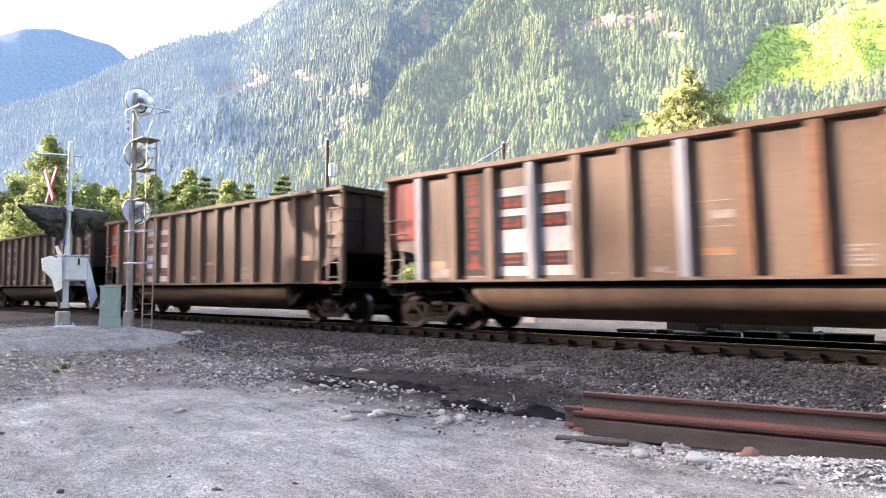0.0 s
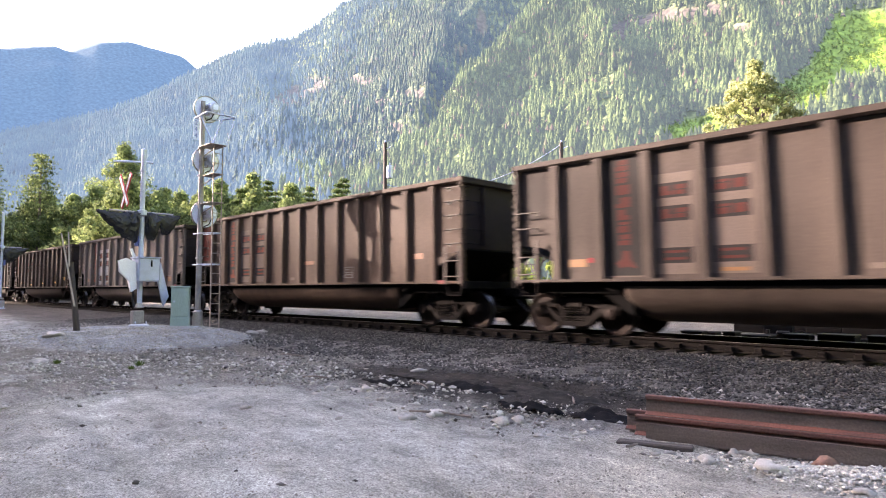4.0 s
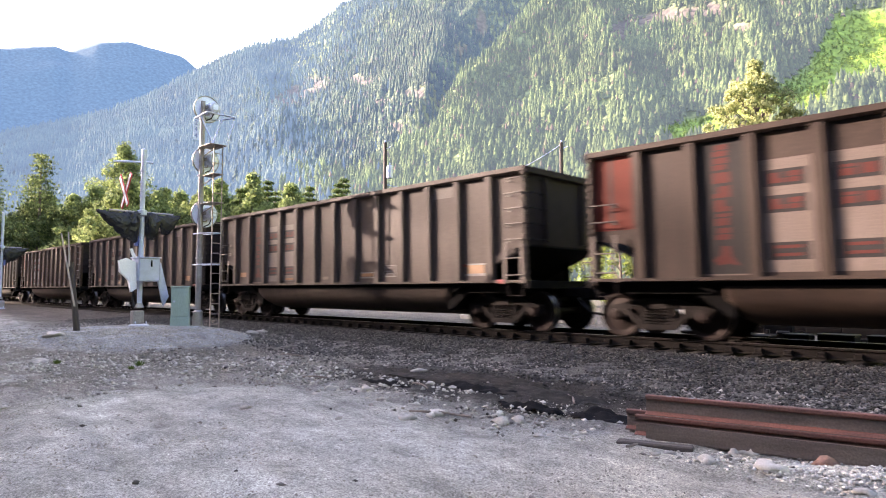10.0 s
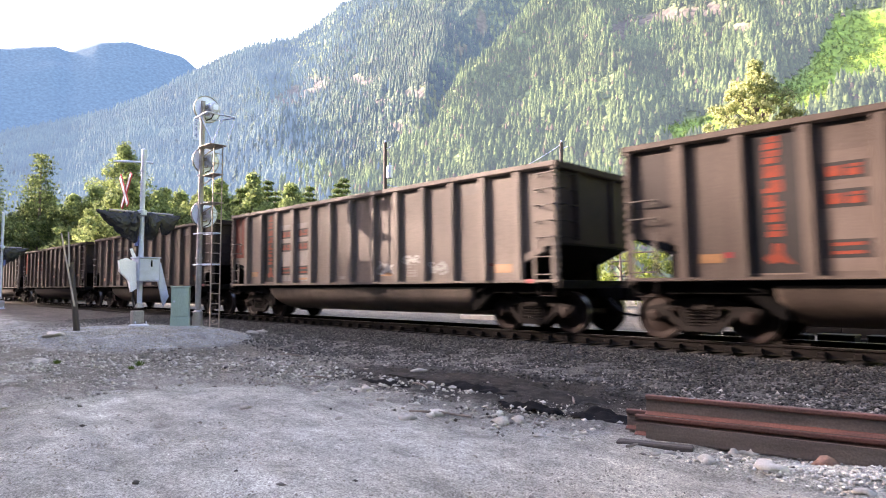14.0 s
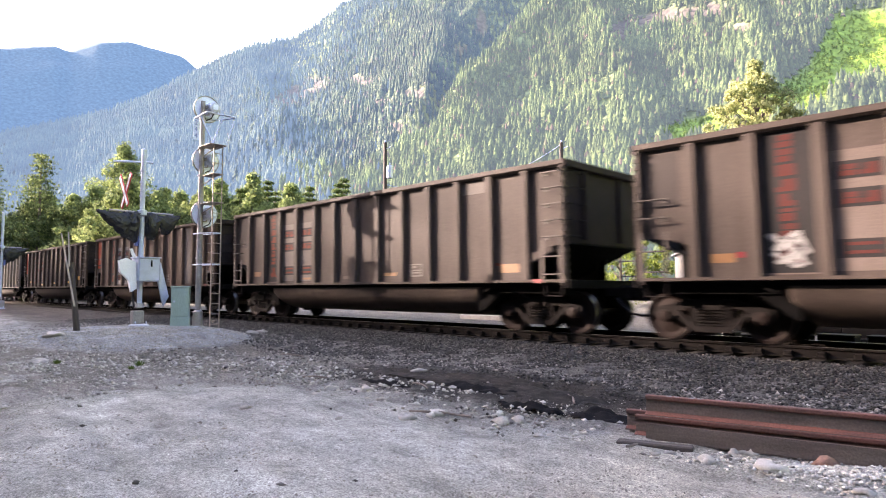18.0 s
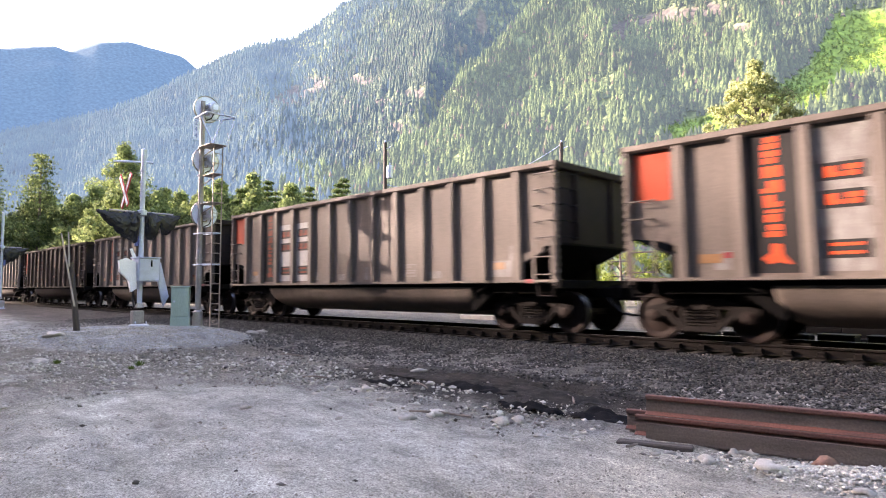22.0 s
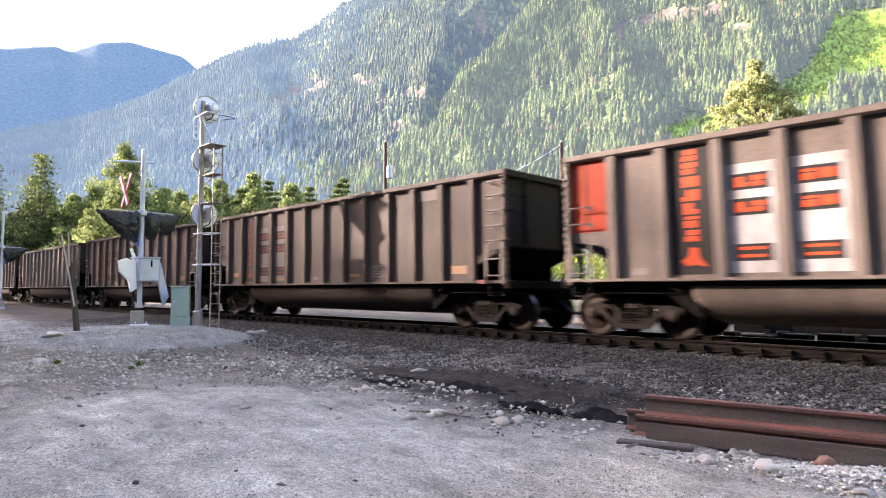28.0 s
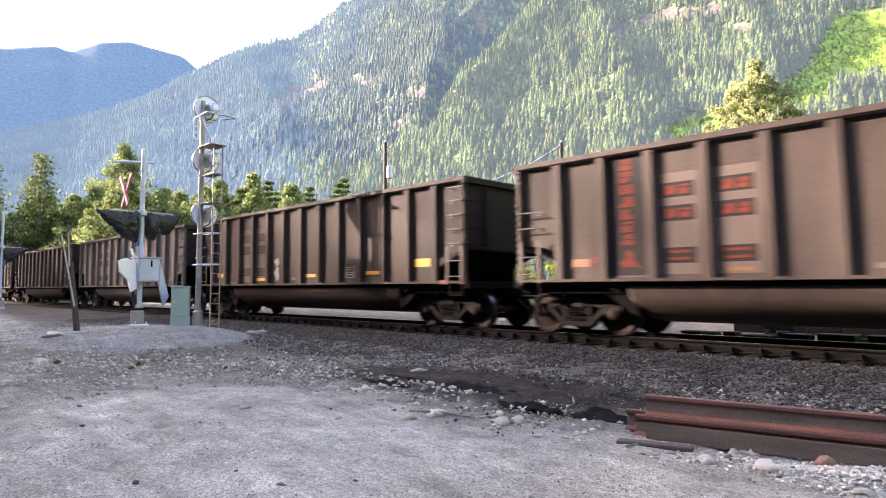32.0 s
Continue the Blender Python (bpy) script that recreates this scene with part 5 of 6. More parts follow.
def rock_soup(name, n, place, lo, hi, mat, label, seed, fine=False):
    rng = np.random.RandomState(seed)
    t = (1 + 5 ** 0.5) / 2
    v = np.array([(-1, t, 0), (1, t, 0), (-1, -t, 0), (1, -t, 0), (0, -1, t), (0, 1, t), (0, -1, -t), (0, 1, -t), (t, 0, -1), (t, 0, 1), (-t, 0, -1), (-t, 0, 1)]) / 1.9 / 2
    f = np.array([(0, 11, 5), (0, 5, 1), (0, 1, 7), (0, 7, 10), (0, 10, 11), (1, 5, 9), (5, 11, 4), (11, 10, 2), (10, 7, 6), (7, 1, 8),
                  (3, 9, 4), (3, 4, 2), (3, 2, 6), (3, 6, 8), (3, 8, 9), (4, 9, 5), (2, 4, 11), (6, 2, 10), (8, 6, 7), (9, 8, 1)])
    if fine:
        v = np.array([(0.5, 0, 0), (-0.5, 0, 0), (0, 0.5, 0), (0, -0.5, 0), (0, 0, 0.5), (0, 0, -0.4)])
        f = np.array([(0, 2, 4), (2, 1, 4), (1, 3, 4), (3, 0, 4), (2, 0, 5), (1, 2, 5), (3, 1, 5), (0, 3, 5)])
    x, y, lift = place(rng, n)
    size = lo + (hi - lo) * rng.rand(len(x)) ** 2.5
    z = ground_z(x, y) + lift + size * 0.12
    vs, fs, off = [], [], 0
    for k in range(5):
        pick = np.arange(len(x)) % 5 == k
        base = v * rng.uniform(0.65, 1.3, (len(v), 1))
        m = pick.sum()
        sc = size[pick][:, None] * np.stack([rng.uniform(0.8, 1.4, m), rng.uniform(0.6, 1.0, m), rng.uniform(0.45, 0.85, m)], -1)
        a, b = scatter(base, f, np.stack([x[pick], y[pick], z[pick]], -1), sc, rng.uniform(0, 6.28, m), rng.uniform(-0.6, 0.6, m))
        vs.append(a)
        fs.append(b + off)
        off += len(a)
    tagged(new(name, soup(name, np.concatenate(vs), np.concatenate(fs), mat)), label, "gravel", kind="stuff")


def bed_places(rng, n):
    x = 4 - 34 * rng.rand(n) ** 1.25
    y = -5.9 + 4.7 * rng.rand(n)
    keep = (y < -1.25) & ((np.abs(y + 0.755) > 0.2)) & (y + 0.5 * fbm(x * 0.8, y, 61, 3) > -5.4 + 0.9 * rng.rand(n)) & (((x + 16.6) / 3.2) ** 2 + ((y + 6.8) / 2.5) ** 2 > 1)
    keep &= ((x + 6.0) / 2.8) ** 2 + ((y + 5.75) / 1.15) ** 2 + 0.8 * fbm(x * 1.5, y * 1.5, 65, 3) > rng.uniform(0.2, 1.1, n)
    return x[keep], y[keep], 0.0


def crib_places(rng, n):
    x = 3 - 40 * rng.rand(n)
    y = rng.uniform(-1.3, 1.4, n)
    keep = np.abs(np.abs(y) - 0.755) > 0.13
    return x[keep], y[keep], 0.0


def verge_places(rng, n):
    x = 3 - 30 * rng.rand(n) ** 1.2
    y = rng.uniform(-12.5, -3.4, n)
    keep = rng.rand(n) < (0.015 + 0.985 * step(-7.6, -6.2, y - 0.1 * x - 0.16 * np.maximum(0, -11.5 - x))) * (0.3 + 0.7 * step(-0.3, 0.3, fbm(x * 0.7, y * 0.7, 62, 3)))
    keep &= ((x + 6.0) / 2.8) ** 2 + ((y + 5.75) / 1.15) ** 2 > rng.uniform(0.7, 2.2, n) ** 0.5 * (rng.rand(n) < 0.93)
    keep &= ((x + 16.9) / 3.6) ** 2 + ((y + 6.7) / 2.3) ** 2 > 1
    return x[keep], y[keep], 0.0


def spill_places(rng, n):
    x, y = -6.0 + 3.0 * rng.normal(size=n) * 0.6, -5.8 + 0.7 * rng.normal(size=n)
    keep = y - 0.1 * x < -4.6
    return x[keep], y[keep], 0.0


def stone_places(rng, n):
    x, y = rng.uniform(-24, -3.2, n), rng.uniform(-12.0, -6.2, n)
    keep = (rng.rand(n) < np.maximum(step(-8.2, -7.4, y), step(-8.0, -11.0, x)) * (0.25 + 0.75 * step(-0.2, 0.3, fbm(x * 0.6, y * 0.9, 64, 3)))) & (((x + 16.9) / 3.6) ** 2 + ((y + 6.7) / 2.3) ** 2 > 1)
    return x[keep], y[keep], 0.0


def heap_places(rng, n):
    x = rng.uniform(-2.6, 3.5, n)
    run = rng.normal(-0.34, 0.26, n)
    keep = (run < -0.1) & (rng.rand(n) < step(-2.6, -0.6, x) + 0.15)
    x, run = x[keep], run[keep]
    return x, -7.24 + (x + 2.84) * 0.2456 + run, 0.0


def mound_places(rng, n):
    r, a = rng.rand(n) ** 0.5, rng.uniform(0, 6.28, n)
    x, y = -16.6 + 3.2 * r * np.cos(a), -6.8 + 2.5 * r * np.sin(a)
    keep = (y < -3.6) & (np.hypot(x + 18.27, y + 6.25) > 0.3)
    return x[keep], y[keep], 0.0


def yard_places(rng, n):
    x = 2 - 22 * rng.rand(n) ** 1.4
    y = rng.uniform(-12.4, -5.5, n)
    keep = rng.rand(n) < 0.15 + 0.85 * step(-0.1, 0.45, fbm(x * 0.5, y * 0.9, 63, 4))
    return x[keep], y[keep], 0.0


rock_soup("ballast", 105000, bed_places, 0.03, 0.085, M["ballast"], "dark grey crushed ballast stones beside the track", 11, True)
rock_soup("crib_ballast", 5000, crib_places, 0.03, 0.07, M["ballast"], "dark ballast stones between the ties", 12)
rock_soup("grit", 90000, yard_places, 0.006, 0.03, M["pebble"], "fine grit and small stones on the yard", 14, True)
rock_soup("gravel", 90000, verge_places, 0.012, 0.085, M["dark_pebble"], "scattered grey pebbles on the verge of the yard", 13, True)
rock_soup("verge_stones", 5500, verge_places, 0.02, 0.085, M["pebble"], "pale pebbles strewn along the verge of the ballast", 16, True)
rock_soup("spill_stones", 9000, spill_places, 0.012, 0.05, M["ballast"], "dark stones in the black spill", 17, True)
rock_soup("yard_stones", 21000, stone_places, 0.018, 0.1, M["pebble"], "scattered pale stones on trodden soil", 18, True)
rock_soup("mound_gravel", 16000, mound_places, 0.008, 0.05, M["pebble"], "fine pale gravel heaped on the mound", 19, True)
rock_soup("pebble_heap", 14000, heap_places, 0.006, 0.055, M["debris"], "heap of pale pebbles against the loose rails", 15, True)


def scraps():
    # black ground cloth, torn and half buried
    rng = random.Random(5)
    for cx, cy, sx, sy, seed in ((-3.6, -6.6, 0.5, 0.3, 1), (-4.55, -6.75, 0.5, 0.16, 2), (-7.1, -6.75, 0.75, 0.1, 3), (-5.9, -6.15, 0.8, 0.2, 4), (-7.0, -5.9, 1.5, 0.3, 5), (-5.1, -5.9, 1.2, 0.42, 6), (-6.3, -5.35, 1.1, 0.25, 7)):
        bm = bmesh.new()
        bmesh.ops.create_grid(bm, x_segments=26, y_segments=16, size=1)
        for v in list(bm.verts):
            r = math.hypot(v.co.x, v.co.y) * (1 + 0.35 * noise.noise(Vector((v.co.x * 1.5, v.co.y * 1.5, seed * 7))))
            if r > 1.0:
                bm.verts.remove(v)
        for v in bm.verts:
            x, y = cx + v.co.x * sx, cy + v.co.y * sy
            r = min(1.0, math.hypot(v.co.x, v.co.y))
            h = 0.085 * abs(noise.noise(Vector((x * 3.5, y * 6, seed)))) + 0.02 * noise.noise(Vector((x * 11, y * 14, seed))) + 0.02 * max(0, 1 - r) + 0.012
            v.co = (x, y, float(ground_z(x, y)) + h * min(1, (1.02 - r) * 5) - 0.012 * r)
        ob = part("ground_cloth", bm, M["cloth"] if seed < 5 else M["soiled"], None, "", True)
        ob.modifiers.new("thick", "SOLIDIFY").thickness = 0.004
        tagged(ob, "torn black plastic ground cloth half buried in gravel", "plastic sheet", "torn ground cloths")
    for x, y, ln_, turn in ((-5.0, -7.75, 0.75, 20), (-6.6, -6.55, 0.55, -20), (-4.5, -5.95, 0.6, -48), (-11.5, -5.6, 0.7, 10), (-8.4, -7.1, 0.4, 35), (-2.75, -7.45, 0.35, 60)):
        ob = part("stick", pipe([(-ln_ / 2, 0, 0.0), (0, 0.02, 0.015), (ln_ / 2, -0.01, 0.0)], 0.014, 6), M["timber"])
        ob.matrix_basis = pose(x, y, float(ground_z(x, y)) + 0.02, 0, 0, turn)
        tagged(ob, "dry broken wooden stick on the gravel", "stick", "sticks on the yard")
    # small weeds
    for x, y, s in ((-12.1, -8.4, 0.10), (-13.4, -9.4, 0.08), (-11.6, -8.7, 0.07)):
        v, f = [], []
        for i in range(70):
            a, d, h = rng.uniform(0, 6.28), rng.uniform(0, 1.3), rng.uniform(0.5, 1.1)
            c = Vector((math.cos(a), math.sin(a), 0))
            b = c * d * s * 0.5
            tip = c * d * s * 1.1 + Vector((0, 0, h * s))
            w = Vector((-c.y, c.x, 0)) * 0.011
            k = len(v)
            v += [b - w, b + w, tip]
            f.append((k, k + 1, k + 2))
        ob = new("weed", soup("weed", np.array([tuple(q) for q in v]), np.array(f), M["leaf_dark"]))
        ob.location = (x, y, float(ground_z(x, y)) + 0.01)
        tagged(ob, "small green weed tuft growing in the gravel", "weed", "weeds on the yard")
    # iron block at a rail joint
    ob = thing("rail_joint_box", pose(-5.5, -1.25, -0.42), "black iron box beside a rail joint", "track fitting")
    part("body", box(-0.16, 0.16, -0.12, 0.12, 0.0, 0.2, 0.02), M["under"], ob)
    part("lid", box(-0.17, 0.17, -0.13, 0.13, 0.2, 0.225, 0.006), M["truck"], ob)


M["leaf_dark"] = foliage("weed_leaves", (0.05, 0.09, 0.02), (0.1, 0.15, 0.04), None, 30)
scraps()


# ---- crossing mast, signal mast, cabinet, post ----
def bag(seed, length, depth, tail):
    """A crumpled bin bag hung from the lamp arm: deep beside the mast, drawn out to a tip."""
    bm = bmesh.new()
    rows, sides, rings = 26, 26, []
    for k in range(rows):
        u = k / (rows - 1)
        d = depth * (min(1, u * 8 + 0.2) ** 0.5) * ((1 - u) ** 0.95 * 1.12 if tail < 0 else (0.82 - 0.52 * math.exp(-((u - 0.4) / 0.1) ** 2)) * (1 - u ** 3)) + 0.03
        ring = []
        for i in range(sides):
            a = 2 * math.pi * i / sides
            p = Vector((math.cos(a), math.sin(a) + seed, u * 3))
            q = 1 + 0.22 * noise.noise(p * 2.1) + 0.2 * abs(noise.noise(p * 4.3)) + 0.12 * noise.noise(p * 9)
            ring.append(bm.verts.new((tail * (length * u + 0.1 * noise.noise(p * 3)), math.cos(a) * 0.17 * q * (1 - 0.7 * u), -d / 2 + 0.03 - 0.06 * math.sin(u * 3.1) + math.sin(a) * d / 2 * q)))
        rings.append(ring)
    for p, q in zip(rings, rings[1:]):
        for i in range(sides):
            bm.faces.new((p[i], p[(i + 1) % sides], q[(i + 1) % sides], q[i]))
    bm.faces.new(rings[0])
    bm.faces.new(rings[-1])
    return bm


def crossing_mast(m, label, with_box=True):
    ob = thing("crossing_signal", m, label, "railway crossing signal", "crossing signals")
    bm = lathe([(0.26, 0.0), (0.26, 0.03), (0.20, 0.05), (0.12, 0.06)], "z", 16)
    part("base_plate", bm, M["galv"], ob)
    bm = box(-0.11, 0.11, -0.2, 0.1, 0.06, 0.42, 0.02)
    rod((0, 0, 0.5), (0, 0, 0.62), 0.12, 0.075, 14, bm)
    part("junction_box_base", bm, M["greypaint"], ob)
    for a in range(4):
        c, s = 0.2 * math.cos(a * 1.571 + 0.78), 0.2 * math.sin(a * 1.571 + 0.78)
        part("anchor_bolt", rod((c, s, 0.03), (c, s, 0.13), 0.018, None, 6), M["galv"], ob)
    part("mast", rod((0, 0, 0.5), (0, 0, 4.88), 0.068, 0.064, 16), M["galv"], ob)
    part("mast_cap", lathe([(0.068, 4.88), (0.06, 4.91), (0.02, 4.93)], "z", 14), M["galv"], ob)
    for z in (3.6, 3.98, 4.3):
        part("clamp", lathe([(0.067, z - 0.03), (0.085, z - 0.025), (0.085, z + 0.025), (0.067, z + 0.03)], "z", 14), M["galv"], ob)
    arm = pipe([(0, -0.78, 4.47), (-0.07, 0, 4.56), (0, 0.25, 4.56)], 0.028, 8)
    if with_box:
        part("sign_arm", arm, M["galv"], ob)
    # crossbuck: two red-edged white boards
    for k in (-1, 1) if with_box else ():
        bm = box(-0.56, 0.56, -0.012, 0.012, -0.09, 0.09, 0.004)
        board = part("crossbuck_board", bm, M["crossred"], ob, "white crossbuck board with a red border")
        board.matrix_basis = pose(-0.16, -0.41 - 0.03 * k, 3.72, 0, k * 52, 0)
        part("white_face", box(-0.52, 0.52, -0.017, 0.017, -0.048, 0.048), M["crosswhite"], board)
    part("lamp_arm", pipe([(0, -0.85, 3.13), (0, 0.85, 3.13)], 0.032, 8), M["greypaint"], ob)
    part("arm_clamp", lathe([(0.067, 3.03), (0.13, 3.05), (0.13, 3.19), (0.067, 3.21)], "z", 14), M["galv"], ob)
    for s, tail in ((1, -1), (2, 1)):
        b = part("lamp_cover", bag(s * 3.7, 1.04 if tail < 0 else 0.92, 0.8, tail), M["plastic"], ob, "black plastic bag tied over the lamps")
        b.matrix_basis = pose(0, 0.1 * tail, 3.1, 0, 0, 90)
    part("bell_box", box(-0.12, 0.02, -0.16, -0.06, 2.2, 2.48, 0.015), M["bluebox"], ob, "small blue box clamped to the mast")
    if not with_box:
        return ob
    part("mechanism_box", box(-0.3, 0.3, -0.15, 0.42, 1.22, 1.86, 0.03), M["galv"], ob, "galvanised gate mechanism box")
    part("box_lid", box(-0.32, 0.32, -0.17, 0.44, 1.86, 1.89, 0.008), M["galv"], ob)
    part("latch", box(0.30, 0.33, 0.16, 0.20, 1.62, 1.80, 0.006), M["under"], ob)
    pts = [(-0.62, 1.77), (-0.42, 1.85), (-0.18, 1.74), (-0.14, 1.02), (-0.28, 0.93), (-0.36, 1.25), (-0.58, 1.48)]
    part("counterweight_arm", prism(pts, 0.05, 0.17, "x"), M["crosswhite"], ob, "white counterweight arm of the gate")
    pts = [(0.43, 1.8), (0.5, 1.74), (0.74, 0.8), (0.6, 0.52), (0.44, 1.2)]
    part("gate_arm", prism(pts, 0.05, 0.13, "x"), M["galv"], ob, "lowered galvanised gate arm stub")
    part("hinge_bar", rod((0.1, -0.45, 1.66), (0.1, 0.5, 1.66), 0.035, None, 8), M["galv"], ob)
    part("lever", prism([(-0.24, 1.88), (-0.14, 1.86), (-0.26, 2.12), (-0.32, 2.1)], 0.05, 0.09, "x"), M["crosswhite"], ob)
    part("conduit", pipe([(-0.1, -0.1, 0.5), (-0.17, -0.12, 0.75), (-0.15, -0.14, 1.0), (-0.05, -0.1, 1.22)], 0.03, 8), M["plastic"], ob)
    return ob


M["bluebox"] = material("blue_steel_paint", (0.05, 0.09, 0.28), 0.5, 0.0, (0.03, 0.05, 0.15), 5, 0.5)
M["disc"] = material("signal_disc_back", (0.72, 0.8, 0.95), 0.5, 0.0, (0.58, 0.65, 0.8), 4, 0.6, 50, 0.1)
crossing_mast(pose(-18.27, -6.25, float(ground_z(-18.27, -6.25)), 0, 0, 0), "galvanised crossing signal with bagged lamps on a gravel mound")
crossing_mast(pose(-38.6, -5.85, float(ground_z(-38.6, -5.85)) + 0.3, 0, 0, 180), "distant galvanised crossing signal with bagged lamps", False)


def plain_text(body, size, mat, parent, m, label):
    c = bpy.data.curves.new("digits", "FONT")
    c.body, c.size, c.extrude, c.align_x, c.align_y = body, size, 0.002, "CENTER", "CENTER"
    ob = new("digits", c)
    me = bpy.data.meshes.new_from_object(ob)
    bpy.data.objects.remove(ob)
    me.materials.append(mat)
    t = part("digits", me, None, parent, label)
    t.matrix_basis = m
    return t


def signal_mast(m):
    ob = thing("signal_mast", m, "grey railway signal mast with three round heads and ladder", "railway signal")
    part("foundation", box(-0.45, 0.45, -0.4, 0.4, -0.35, 0.12, 0.03), M["oldconcrete"], ob, "dark weathered concrete foundation")
    bm = lathe([(0.20, 0.10), (0.20, 0.14), (0.15, 0.2), (0.14, 0.62), (0.10, 0.66)], "z", 16)
    part("base_casting", bm, M["greypaint"], ob)
    part("mast", rod((0, 0, 0.6), (0.02, 0, 7.17), 0.085, 0.07, 16), M["greypaint"], ob)
    for z in (6.98, 5.33, 3.64):
        head = part("signal_head", lathe([(0.02, -0.16), (0.41, -0.15), (0.415, -0.14), (0.41, -0.13), (0.02, -0.13)], "x", 36, None, (0, 0.2, z)), M["disc"], ob, "round signal disc seen from behind")
        part("disc_rim", lathe([(0.405, -0.165), (0.43, -0.165), (0.43, -0.12), (0.405, -0.12), (0.405, -0.165)], "x", 36, None, (0, 0.2, z), False), M["rim"], head)
        part("lamp_case", lathe([(0.2, -0.13), (0.2, 0.06), (0.17, 0.09), (0.16, 0.26), (0.13, 0.29), (0.02, 0.3)], "x", 22, None, (0, 0.28, z)), M["galv"], head)
        part("case_door", box(0.3, 0.315, 0.2, 0.36, z - 0.08, z + 0.08, 0.008), M["disc"], head)
        part("latch", box(0.02, 0.2, 0.06, 0.1, z - 0.05, z + 0.05, 0.01), M["greypaint"], head)
        part("cable", pipe([(0.12, 0.3, z - 0.18), (0.14, 0.22, z - 0.34), (0.08, 0.08, z - 0.42)], 0.018, 6), M["under"], head)
        part("bracket", pipe([(0.0, 0.05, z - 0.24), (0.22, 0.1, z - 0.26), (0.22, 0.1, z - 0.2)], 0.022, 8), M["greypaint"], head)
        part("hood", lathe([(0.14, -0.16), (0.15, -0.5), (0.14, -0.5)], "x", 18, None, (0, 0.2, z)), M["under"], head)
    for z in (6.62, 5.7, 4.82, 3.92, 2.25):
        part("mast_band", lathe([(0.088, z - 0.03), (0.11, z - 0.025), (0.11, z + 0.025), (0.088, z + 0.03)], "z", 14), M["greypaint"], ob)
    # ladder behind the mast
    for y in (0.06, 0.34):
        part("ladder_rail", box(0.70, 0.74, y - 0.012, y + 0.012, -0.05, 5.7), M["rustgrey"], ob)
    z = 0.25
    while z < 5.65:
        part("rung", rod((0.72, 0.06, z), (0.72, 0.34, z), 0.012, None, 6), M["rustgrey"], ob)
        z += 0.305
    for z, w in ((5.7, 0.22), (4.8, 0.12), (3.92, 0.16)):
        plat = part("platform", box(0.05, 0.82, 0.1 - w, 0.22 + w, z - 0.012, z + 0.012, 0.004), M["rustgrey"], ob)
        part("platform_brace", pipe([(0.06, 0, z - 0.3), (0.7, 0.2, z - 0.02)], 0.018, 6), M["rustgrey"], plat)
    part("guard_rail", pipe([(-0.1, 0.55, 6.7), (-0.1, -0.2, 6.62), (0.75, -0.2, 6.65), (0.75, 0.72, 6.65), (-0.1, 0.62, 6.7)], 0.026, 8), M["galv"], ob)
    for a, b in (((0.3, -0.2, 6.65), (0.6, 0.1, 5.7)), ((0.75, 0.72, 6.65), (0.78, 0.42, 5.7)), ((0.1, 0.6, 6.68), (0.2, 0.2, 5.7))):
        part("rail_post", rod(a, b, 0.024, None, 8), M["galv"], ob)
    for z in (3.0, 2.05):
        part("ladder_stay", pipe([(-0.12, -0.14, z), (0.3, -0.14, z), (0.72, 0.05, z), (0.72, 0.35, z), (-0.1, 0.16, z)], 0.018, 6), M["galv"], ob)
    plate = part("number_plate", box(0.075, 0.085, -0.32, -0.14, 5.9, 6.56, 0.003), M["plate"], ob, "narrow blue-white number plate")
    for k, ch in enumerate("244"):
        plain_text(ch, 0.2, M["bluebox"], plate, Matrix.Translation((0.087, -0.23, 6.43 - 0.2 * k)) @ Euler((radians(90), 0, radians(90))).to_matrix().to_4x4(), "dark digit")
    return ob


M["oldconcrete"] = material("dark_weathered_concrete", (0.11, 0.10, 0.092), 0.9, 0.0, (0.06, 0.055, 0.05), 5, 0.8, 50, 0.4)
M["rustgrey"] = material("rust_flecked_grey_steel", (0.26, 0.22, 0.19), 0.6, 0.3, (0.13, 0.10, 0.085), 8, 0.7, 60, 0.2)
M["plate"] = material("pale_plate_enamel", (0.5, 0.58, 0.72), 0.4, 0.0, (0.42, 0.5, 0.64), 4, 0.4)
signal_mast(pose(-19.1, -4.24, float(ground_z(-19.1, -4.24)) - 0.02))


def cabinet(m):
    ob = thing("relay_cabinet", m, "grey-green steel relay cabinet standing on the gravel", "cabinet")
    part("base", box(-0.24, 0.24, -0.24, 0.24, -0.05, 0.24, 0.01), M["cabinet"], ob)
    part("body", box(-0.23, 0.23, -0.23, 0.23, 0.24, 1.06, 0.012), M["cabinet"], ob)
    part("roof", box(-0.25, 0.25, -0.25, 0.25, 1.06, 1.10, 0.012), M["cabinet"], ob)
    door = part("door", box(-0.2, 0.2, -0.242, -0.23, 0.28, 1.03, 0.004), M["cabinet"], ob)
    part("handle", rod((-0.15, -0.27, 0.68), (-0.15, -0.242, 0.68), 0.03, None, 12), M["galv"], door)


cabinet(pose(-17.7, -5.35, float(ground_z(-17.7, -5.35)), 0, 0, 62))


def leaning_post():
    z = float(ground_z(-17.06, -8.09))
    ob = thing("leaning_post", pose(-17.06, -8.09, z), "weathered split wooden post leaning on the gravel", "post")
    part("post", rod((0, 0, -0.1), (-0.04, -0.18, 1.65), 0.075, 0.055, 8), M["tar"], ob)
    part("lath", rod((0.08, -0.1, 0.6), (0.05, -0.43, 2.34), 0.022, 0.018, 5), M["paletimber"], ob, "pale split lath")
    part("lath", rod((0.07, -0.24, 1.55), (0.05, -0.28, 2.38), 0.02, 0.015, 5), M["paletimber"], ob)


M["paletimber"] = material("pale_split_timber", (0.36, 0.32, 0.28), 0.8, 0.0, (0.22, 0.18, 0.15), 5, 0.7, 40, 0.4, streak=(1, 1, 0.15))
